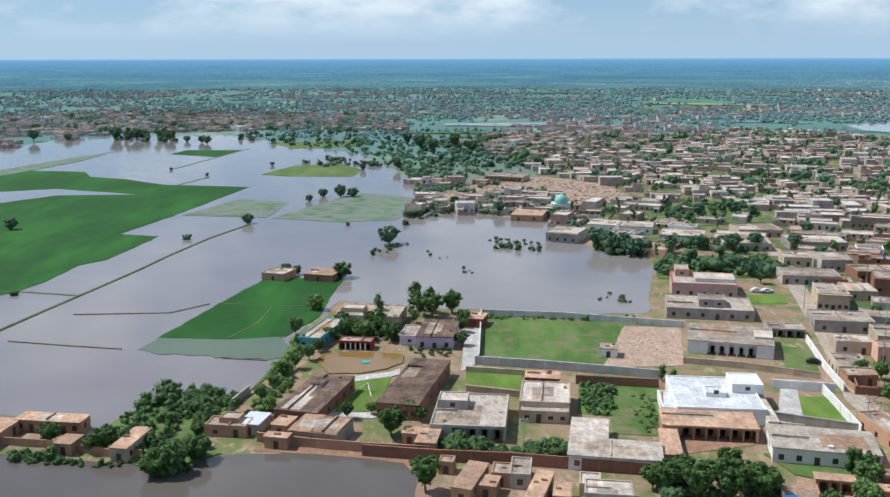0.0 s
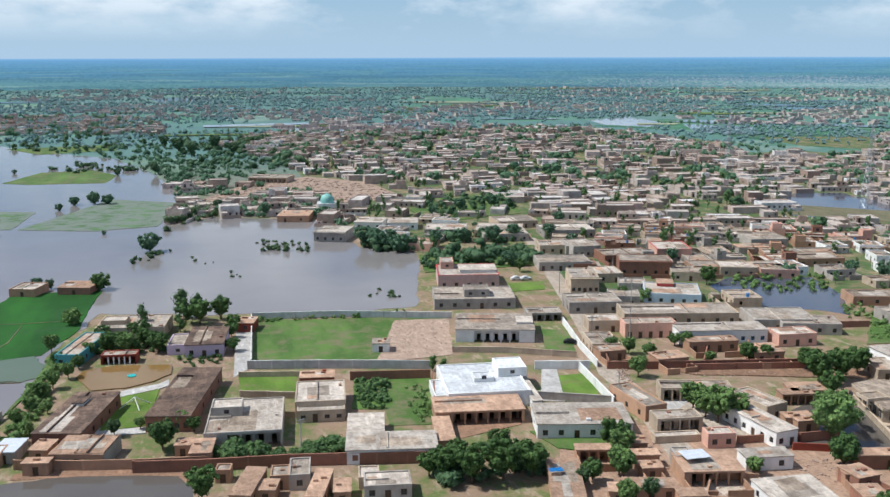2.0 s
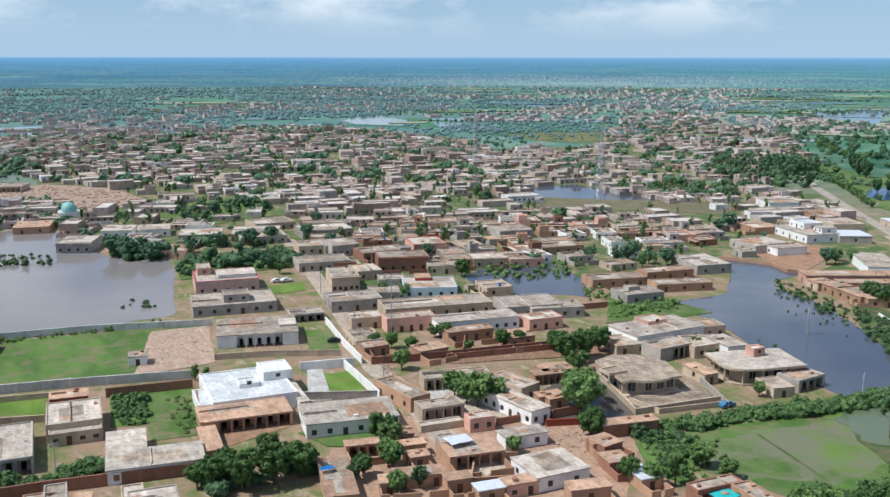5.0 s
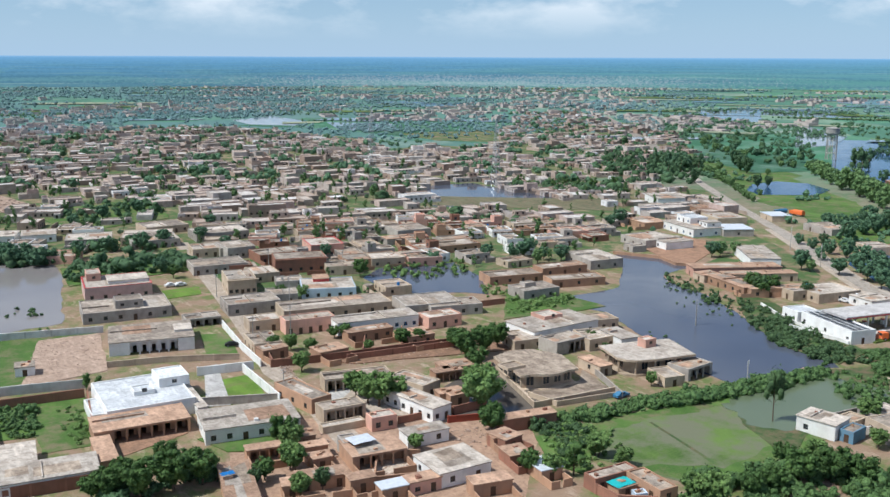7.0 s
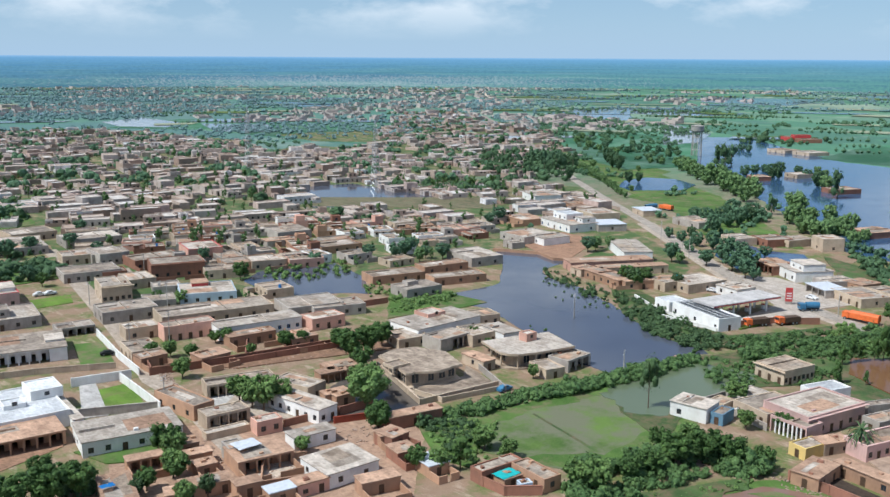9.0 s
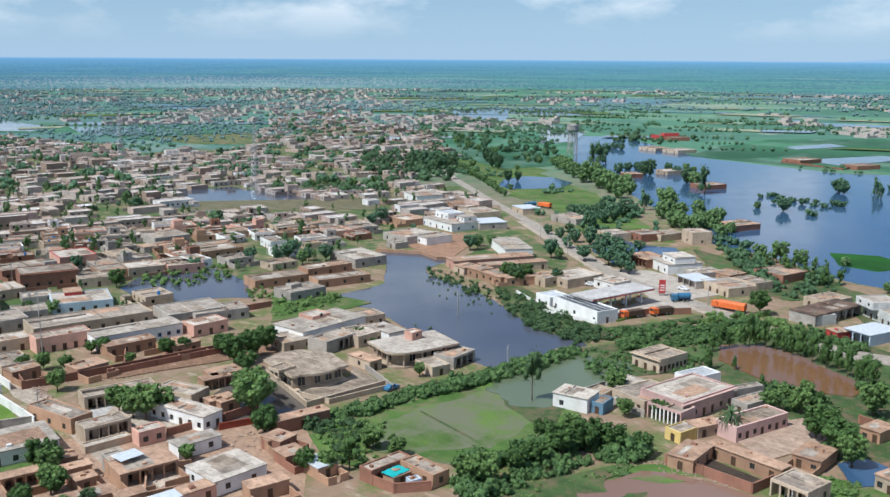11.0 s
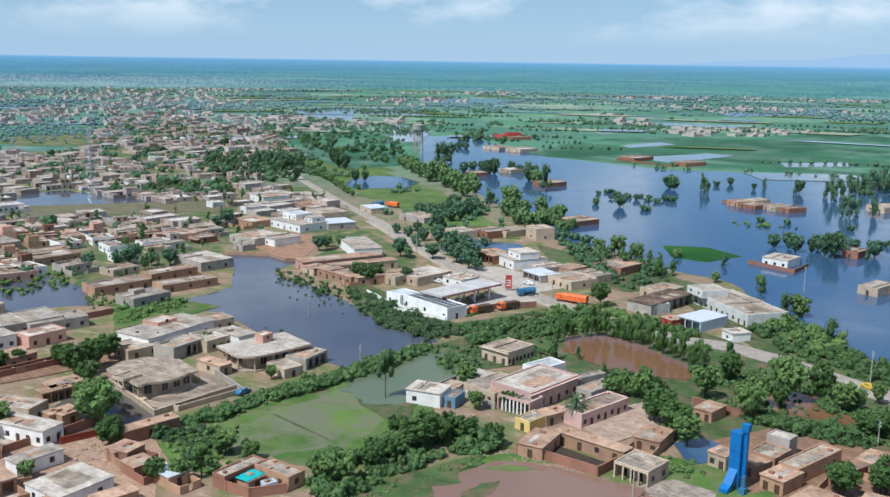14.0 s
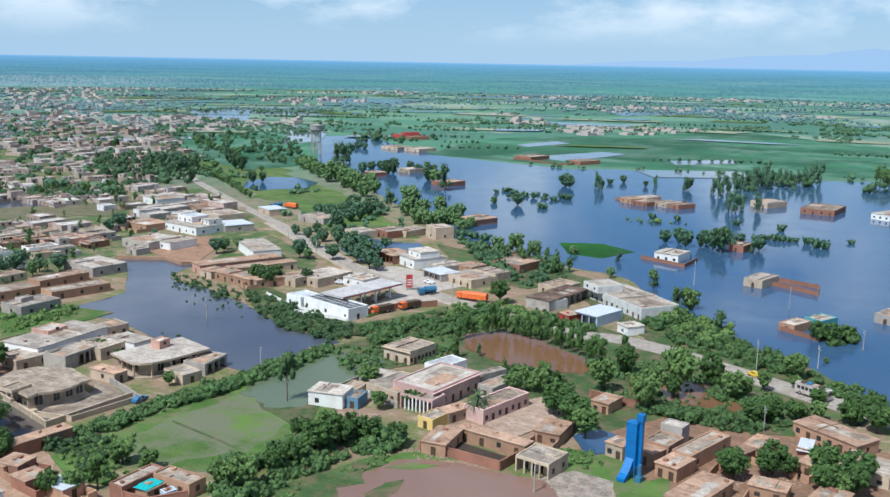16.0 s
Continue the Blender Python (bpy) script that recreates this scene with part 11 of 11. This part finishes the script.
def grain_dryer(x, y, h, turn):
    """A tall blue box elevator and dryer with a chute at its foot."""
    t = thing("grain_dryer", pose(x, y, 0, 0, 0, turn), "tall bright blue steel grain dryer with a chute", "grain dryer")
    w = 1.1
    for k in range(5):
        z0, z1 = 2.2 + (h - 3.7) * k / 5, 2.2 + (h - 3.7) * (k + 1) / 5
        col = Build().box(-w, -w, z0, w, w, z1 - 0.06).part("column_section", BLUEPAINT, t)
        Build().box(-w - 0.06, -w - 0.06, z1 - 0.06, w + 0.06, w + 0.06, z1).part("flange", BLUEPAINT, col)
    for sx in (-1, 1):
        for sy in (-1, 1):
            Build().tube((sx * w * 0.9, sy * w * 0.9, -0.3), (sx * w * 0.9, sy * w * 0.9, 2.2), 0.14, 0.14, 6).part("leg", BLUEPAINT, t)
    Build().box(-w * 0.6, w + 0.05, 0, w * 0.1, w + 0.75, h).part("elevator", BLUEPAINT, t)
    Build().box(-w * 0.8, w * 0.6, h - 1.2, w * 0.4, w + 0.95, h + 0.3).part("elevator_head", BLUEPAINT, t)
    c = Build()
    n = len(c.v)
    prof = [(w * 0.9, 4.2), (w * 0.9, 2.0), (3.4, 0.3), (4.6, 0.3), (4.6, 1.0), (3.3, 1.6)]
    c.v += [(px, s * 0.85, pz) for s in (-1, 1) for px, pz in prof]
    m = len(prof)
    c.f += [tuple(range(m))[::-1], tuple(range(m, 2 * m))] + [(i, (i + 1) % m, m + (i + 1) % m, m + i) for i in range(m)]
    c.m += [0] * (m + 2)
    c.part("chute", BLUEPAINT, t)
    Build().tube((1.8, 2.6, 0.5), (1.8, 2.6, 3.6), 0.35, 0.35, 10).part("fan_duct", BLUEDULL, t)
    Build().box(1.0, 2.0, 0, 2.6, 3.2, 1.3).part("motor_box", BLUEDULL, t)


def glass_pyramid(x, y):
    t = thing("garden_pyramid", pose(x, y, 0, 0, 0, 20), "small open pyramid of white ribs on a lawn", "pyramid")
    r, h = 3.6, 2.3
    for i in range(4):
        a, c = math.pi / 2 * i, math.pi / 2 * (i + 1)
        b = Build()
        b.tube((r * math.cos(a), r * math.sin(a), 0), (0, 0, h), 0.12, 0.08, 6)
        b.part("rib", WHITE, t)


def garden_pool(x, y):
    t = thing("fountain_basin", pose(x, y, 0), "round turquoise fountain basin in flood water", "fountain")
    Build().tube((0, 0, -0.1), (0, 0, 0.45), 1.0, 1.15, 20).part("basin", TEALSHEET, t)
    Build().tube((0, 0, 0.5), (0, 0, 0.9), 0.12, 0.1, 8).part("spout", WHITE, t)


def tarpaulin(x, y, z, w, d, mat, label):
    b, n = Build(), 8
    for s in (0, 0.03):
        for i in range(n + 1):
            for j in range(n + 1):
                b.v.append((x + w * (i / n - 0.5), y + d * (j / n - 0.5), z - s + 0.12 + 0.14 * noise.noise(Vector((x + i * 0.7, y + j * 0.7, 0)))))
    m = (n + 1) ** 2
    for i in range(n):
        for j in range(n):
            k = i * (n + 1) + j
            b.f += [(k, k + n + 1, k + n + 2, k + 1), (m + k, m + k + 1, m + k + n + 2, m + k + n + 1)]
            b.m += [0, 0]
    tagged(b.part("tarpaulin", mat), label, "sheet")


def rubble(ring, count, low, high, label, seed):
    r, b = random.Random(seed), Build()
    xs, ys = [p[0] for p in ring], [p[1] for p in ring]
    while count:
        p = (r.uniform(min(xs), max(xs)), r.uniform(min(ys), max(ys)))
        if inside(p, ring):
            s = r.uniform(low, high)
            b.box(-s, -s * r.uniform(0.4, 0.8), -0.2, s * r.uniform(0.5, 1), s * 0.6, s * r.uniform(0.4, 0.9), at=pose(p[0], p[1], 0.05, r.uniform(-15, 15), r.uniform(-15, 15), r.uniform(0, 360)))
            count -= 1
    tagged(b.part("rubble", STONE), label, "rubble", kind="stuff")


mast(180.7, 140.5, 6.8)
mast(247.1, 28.7, 8.6)
mast(203.6, 20.0, 6.0)
mast(282.9, 4.9, 6.1)
mast(341.3, 66.3, 9.0)
mast(321.1, 30.1, 7.8)
mast(211.7, 185.1, 7.9)
mast(92.7, 238.1, 8.3)
mast(83.4, 195.8, 6.8)
mast(102.7, 294.9, 7.9)
mast(134.1, 325.4, 8.0)
mast(9.1, 180.2, 7.5)
mast(105.1, 240.6, 9.2)
mast(212.3, 185.5, 6.0)
mast(276.0, 133.4, 7.6)
mast(258.2, 14.5, 6.4)
mast(115.8, 265.2, 11.1)
mast(150.1, 53.1, 6.0)
mast(159.7, 314.6, 6.6)
mast(333.0, 243.8, 9.7)
mast(314.9, 216.3, 8.9)
lattice_mast(320.9, 436.5, 43.4)
lattice_mast(320.7, 584.4, 44.5)
water_tower(665.3, 458.6, 25.6)
dome_shrine(42.4, 490.7)
fuel_canopy(240.9, 154.8, -13, 27.8, 9.9, 5.2)
station_shop(239.6, 169.0, -107, 22.2, 8.1, 4.0)
fuel_sign(278.6, 151.7, 5.7)
lorry(276.4, 131.9, -87, "orange", "orange covered lorry parked beside the road", 11.0)
lorry(273.7, 145.4, -39, "blue", "small blue tanker lorry on the forecourt", 6.5)
lorry(243.8, 145.9, -23, "wood", "brown wooden sided lorry with an orange cab", 8.0)
lorry(253.3, 140.9, -24, "wood", "loaded brown lorry with an orange cab", 7.5)
lorry(409.6, 301.9, -93, "orange", "orange lorry at the roadside", 8.0)
lorry(402.2, 305.8, -15, "blue", "blue lorry at the roadside", 7.0)
bus(235.0, 17.1, -116, "pale decorated bus driving on the asphalt road")
car(273.7, 179.7, -78, "white", "white saloon car behind the station")
car(291.4, 152.5, -96, "white", "white car on the road")
car(92.1, 316.8, 2, "white", "white car parked behind a house")
car(95.3, 316.1, 2, "white", "white car parked on a drive")
car(85.2, 240.0, -18, "dark", "dark jeep in a grassy yard")
car(249.3, 150.3, -80, "white", "white van at the pumps")
car(318.9, 182.4, -115, "white", "pale car on the road")
car(243.1, 30.0, -118, "yellow", "yellow three wheeled taxi by a pole")
car(147.8, 151.7, 1, "blue", "blue car by a gate")
grain_dryer(167.0, 39.3, 12.7, 168)
glass_pyramid(-26.4, 215.0)
garden_pool(-29.4, 236.5)
tarpaulin(114.4, 114.5, 2.24, 4.6, 3.2, TEALSHEET, "turquoise plastic sheet spread over a roof")
tarpaulin(54.1, 154.4, 3.5, 2.6, 1.6, BLUEPAINT, "blue plastic sheet on a flat roof")
tarpaulin(81.6, 154.1, 4.1, 5, 4, SHEET, "pale metal sheet on a flat roof")
tarpaulin(197.3, 10.5, 1.2, 8, 3, SHEET, "crumpled pale tarpaulin in a yard")
tarpaulin(270.9, 190.1, 3.9, 3, 2.5, TEALSHEET, "turquoise cloth on a roof")
rubble([(-19.6, 545.7), (5.5, 611.0), (43.2, 626.6), (75.9, 590.2), (86.4, 548.1), (78.6, 523.5), (38.2, 521.7), (-1.5, 508.7)], 1500, 0.25, 0.85, "pinkish grave stones and rubble on a mound", 41)
rubble([(42.7, 270.5), (58.3, 269.8), (53.5, 246.3), (38.6, 242.4), (37.1, 253.5)], 420, 0.08, 0.28, "heaps of broken bricks in a walled plot", 42)
rubble([(154.7, 55.0), (162.9, 49.9), (161.7, 41.4), (151.2, 37.0), (145.6, 47.0)], 260, 0.1, 0.35, "stones on a heap of pale earth", 43)
rubble([(79.7, 145.7), (88.0, 145.0), (89.0, 140.5), (82.9, 138.4), (78.4, 141.0)], 220, 0.1, 0.3, "broken stones in a mud yard", 44)
rubble([(90.8, 216.9), (93.5, 215.7), (88.7, 194.4), (86.1, 193.4)], 160, 0.1, 0.35, "broken bricks along the street", 45)
rubble([(156.5, 84.9), (158.1, 79.1), (155.7, 66.3), (152.8, 66.2), (152.0, 78.4)], 120, 0.1, 0.3, "clods and stones outside a cattle yard", 46)
rubble([(104.9, 157.8), (116.2, 152.4), (110.8, 143.2), (100.0, 148.2)], 90, 0.1, 0.34, "broken bricks in a mud yard", 60)
rubble([(78.2, 174.6), (81.0, 169.5), (75.5, 146.4), (72.7, 147.9)], 90, 0.1, 0.34, "stones along a village lane", 61)
rubble([(98.5, 217.8), (116.0, 209.8), (138.7, 205.8), (136.4, 202.4), (112.9, 204.4), (96.5, 213.5)], 110, 0.1, 0.34, "clods along a muddy lane", 62)
rubble([(78.0, 143.9), (87.4, 141.3), (92.6, 147.4), (83.4, 151.4)], 170, 0.1, 0.34, "rubble in a walled yard", 63)
rubble([(170.3, 32.5), (179.7, 21.2), (194.4, 12.3), (178.2, 8.1), (165.0, 23.7)], 140, 0.1, 0.34, "stones and dung in mud yards", 64)
rubble([(190.6, 79.5), (198.3, 74.0), (189.7, 66.3), (179.4, 70.3)], 70, 0.1, 0.34, "stones in a mansion yard", 65)
rubble([(338.4, 231.7), (303.6, 186.3), (285.5, 160.5), (278.3, 158.7), (292.7, 184.6), (329.4, 228.5)], 80, 0.1, 0.34, "stones on a road verge", 66)


# ---- far backdrop: the last kilometres, and hills ----
FAR_TOWN = (1950, 2750)  # middle of the pale town far out


def backdrop():
    m = Nodes("distance", 1.0, 0.0)
    at = m.where()
    z = m.t.nodes.new("ShaderNodeSeparateXYZ")
    m.t.links.new(at, z.inputs[0])
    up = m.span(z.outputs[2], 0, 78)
    # where the line of sight from the place would meet the plain beyond
    reach = m.math("DIVIDE", 78.0, m.math("MAXIMUM", m.math("SUBTRACT", 78.5, z.outputs[2]), 1.2))
    plain_at = m.t.nodes.new("ShaderNodeVectorMath")
    plain_at.operation = "SCALE"
    m.t.links.new(m.scaled(at, 1, 1, 0), plain_at.inputs[0])
    m.t.links.new(reach, plain_at.inputs["Scale"])
    spot = plain_at.outputs[0]
    sides = m.t.nodes.new("ShaderNodeSeparateXYZ")
    m.t.links.new(at, sides.inputs[0])
    bearing = m.math("ARCTAN2", sides.outputs[0], sides.outputs[1])
    # haze and daylight painted as glow, bluer and paler towards the horizon
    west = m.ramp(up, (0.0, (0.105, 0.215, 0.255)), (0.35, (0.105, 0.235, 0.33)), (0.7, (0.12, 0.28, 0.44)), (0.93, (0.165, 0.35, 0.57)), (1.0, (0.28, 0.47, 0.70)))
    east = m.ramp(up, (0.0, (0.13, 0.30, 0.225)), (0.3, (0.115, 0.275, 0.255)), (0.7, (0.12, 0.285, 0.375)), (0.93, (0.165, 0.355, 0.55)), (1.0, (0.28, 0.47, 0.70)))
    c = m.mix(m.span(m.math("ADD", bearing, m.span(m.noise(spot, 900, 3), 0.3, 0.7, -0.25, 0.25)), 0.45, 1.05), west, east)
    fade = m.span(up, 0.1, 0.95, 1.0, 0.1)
    fields = m.ramp(m.cells(m.scaled(spot, 1, 0.5, 1, 0.35), 330), (0.46, 0.0), (0.54, 0.7), (0.7, 1.0))
    c = m.mix(m.math("MULTIPLY", m.math("MULTIPLY", fields, fade), 0.4), c, (0.19, 0.36, 0.31))
    bare = m.ramp(m.noise(spot, 520, 6, 0.65), (0.55, 0.0), (0.61, 1.0))
    c = m.mix(m.math("MULTIPLY", m.math("MULTIPLY", bare, fade), 0.6), c, (0.27, 0.41, 0.38))
    belts = m.math("SUBTRACT", m.span(m.noise(spot, 700, 5, 0.6), 0.35, 0.65, 0.0, 0.26), 0.15)
    dots = m.math("ADD", m.noise(m.scaled(at, 1, 1, 2.6), 9, 5, 0.8), belts)
    trees = m.ramp(dots, (0.46, 0.0), (0.56, 1.0))
    c = m.mix(m.math("MULTIPLY", m.math("MULTIPLY", trees, fade), 0.75), c, (0.065, 0.155, 0.215))
    town = m.t.nodes.new("ShaderNodeVectorMath")
    town.operation = "DISTANCE"
    m.t.links.new(spot, town.inputs[0])
    town.inputs[1].default_value = (FAR_TOWN[0], FAR_TOWN[1], 0)
    built = m.span(town.outputs["Value"], 500, 1900, 0.655, 0.37)
    specks = m.ramp(m.math("ADD", m.noise(m.scaled(at, 1, 1, 2.2), 6, 3, 0.8), m.math("SUBTRACT", built, 0.62)), (0.50, 0.0), (0.57, 1.0))
    c = m.mix(m.math("MULTIPLY", m.math("MULTIPLY", specks, fade), 0.6), c, (0.44, 0.47, 0.50))
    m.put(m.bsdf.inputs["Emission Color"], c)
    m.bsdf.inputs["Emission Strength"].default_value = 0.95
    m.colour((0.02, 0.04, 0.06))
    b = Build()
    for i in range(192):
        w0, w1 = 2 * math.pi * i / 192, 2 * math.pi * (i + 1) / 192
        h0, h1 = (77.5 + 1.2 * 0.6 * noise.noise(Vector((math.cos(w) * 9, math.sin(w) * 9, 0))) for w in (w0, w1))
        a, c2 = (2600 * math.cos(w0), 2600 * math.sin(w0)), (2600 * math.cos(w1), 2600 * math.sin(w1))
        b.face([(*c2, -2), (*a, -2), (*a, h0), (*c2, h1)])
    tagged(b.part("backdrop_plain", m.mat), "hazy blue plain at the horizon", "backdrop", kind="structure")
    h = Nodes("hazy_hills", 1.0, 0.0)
    # one flat pale blue glow stands for hills seen through haze
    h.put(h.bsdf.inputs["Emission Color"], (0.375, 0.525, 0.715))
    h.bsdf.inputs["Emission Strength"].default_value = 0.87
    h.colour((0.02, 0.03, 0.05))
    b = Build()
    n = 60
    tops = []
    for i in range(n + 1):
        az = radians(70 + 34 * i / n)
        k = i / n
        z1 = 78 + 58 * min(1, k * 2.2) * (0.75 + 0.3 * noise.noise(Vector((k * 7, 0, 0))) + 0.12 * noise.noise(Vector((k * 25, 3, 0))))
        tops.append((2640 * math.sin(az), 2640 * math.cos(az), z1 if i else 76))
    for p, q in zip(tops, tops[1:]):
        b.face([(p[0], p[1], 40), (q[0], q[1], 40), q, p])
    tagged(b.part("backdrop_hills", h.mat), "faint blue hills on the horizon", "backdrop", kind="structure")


backdrop()


def far_plain():
    """Flooded strips, pale stubble plots and hedgerows on the plain beyond the lake and the town."""
    r = random.Random(77)
    wet, stubble, green, row, blue = Build(), Build(), Build(), Build(), Build()
    for i in range(430):
        az, d = radians(r.uniform(-24, 90)), 760 + 1780 * r.random() ** 0.8
        p = Vector((d * math.sin(az), d * math.cos(az)))
        u = Vector((math.cos(az), -math.sin(az)))
        u.rotate(Matrix.Rotation(radians(r.uniform(-12, 12)), 2))
        v = Vector((-u.y, u.x))
        if in_water((p.x, p.y)) or inside((p.x, p.y), TOWN):
            continue
        long, deep = r.uniform(25, 100) * (0.1 + d / 1700), r.uniform(6, 20) * (0.3 + d / 1400)
        if i % 5 < 2 and (az > 0.35 or az > -0.1 and 950 < d < 1700) or i % 7 == 0:
            z = 0.75 + 0.0016 * i
            q = [p - u * long - v * deep, p + u * long * r.uniform(0.5, 1) - v * deep, p + u * long + v * deep * r.uniform(0.3, 1), p - u * long * r.uniform(0.4, 1) + v * deep]
            (wet, wet, stubble, green)[i % 4].face([(c.x, c.y, z) for c in q])
        elif i % 5 > 2:
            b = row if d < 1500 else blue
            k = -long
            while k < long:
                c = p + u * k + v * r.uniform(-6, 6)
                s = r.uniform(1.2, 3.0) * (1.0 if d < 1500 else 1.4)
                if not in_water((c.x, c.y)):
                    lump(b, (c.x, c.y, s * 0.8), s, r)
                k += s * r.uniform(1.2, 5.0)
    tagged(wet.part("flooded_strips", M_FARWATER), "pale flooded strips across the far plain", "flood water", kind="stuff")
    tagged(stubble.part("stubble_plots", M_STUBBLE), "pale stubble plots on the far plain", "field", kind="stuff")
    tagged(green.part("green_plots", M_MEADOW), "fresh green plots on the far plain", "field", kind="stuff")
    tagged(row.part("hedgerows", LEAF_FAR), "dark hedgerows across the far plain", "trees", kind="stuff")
    tagged(blue.part("hedgerows", LEAF_HAZE), "hazy blue hedgerows far across the plain", "trees", kind="stuff")


far_plain()

# trees out beyond the station, the lake and the town, in one mass
b, slots = Build(), [LEAF, LEAF_LIGHT, LEAF_GREY, BARK]
for kind, m in FAR_SPOTS:
    for ob in FAR_TREES[kind].children:
        n, slot = len(b.v), slots.index(ob.data.materials[0])
        b.v += [tuple(m @ v.co) for v in ob.data.vertices]
        b.f += [tuple(n + i for i in p.vertices) for p in ob.data.polygons]
        b.m += [slot] * len(ob.data.polygons)
# LEAF and LEAF_LIGHT are swapped for their haze-tinted copies
tagged(b.part("distant_trees", (LEAF_FAR, LEAF_LIGHT_HAZED, LEAF_MID, BARK), smooth=True), "scattered green trees about the flood and the far houses", "trees", kind="stuff")

# the patterns that the copies were taken from are not part of the place
for pattern in TREES + FAR_TREES + HOUSES:
    for ob in [*pattern.children_recursive, pattern]:
        bpy.data.objects.remove(ob)
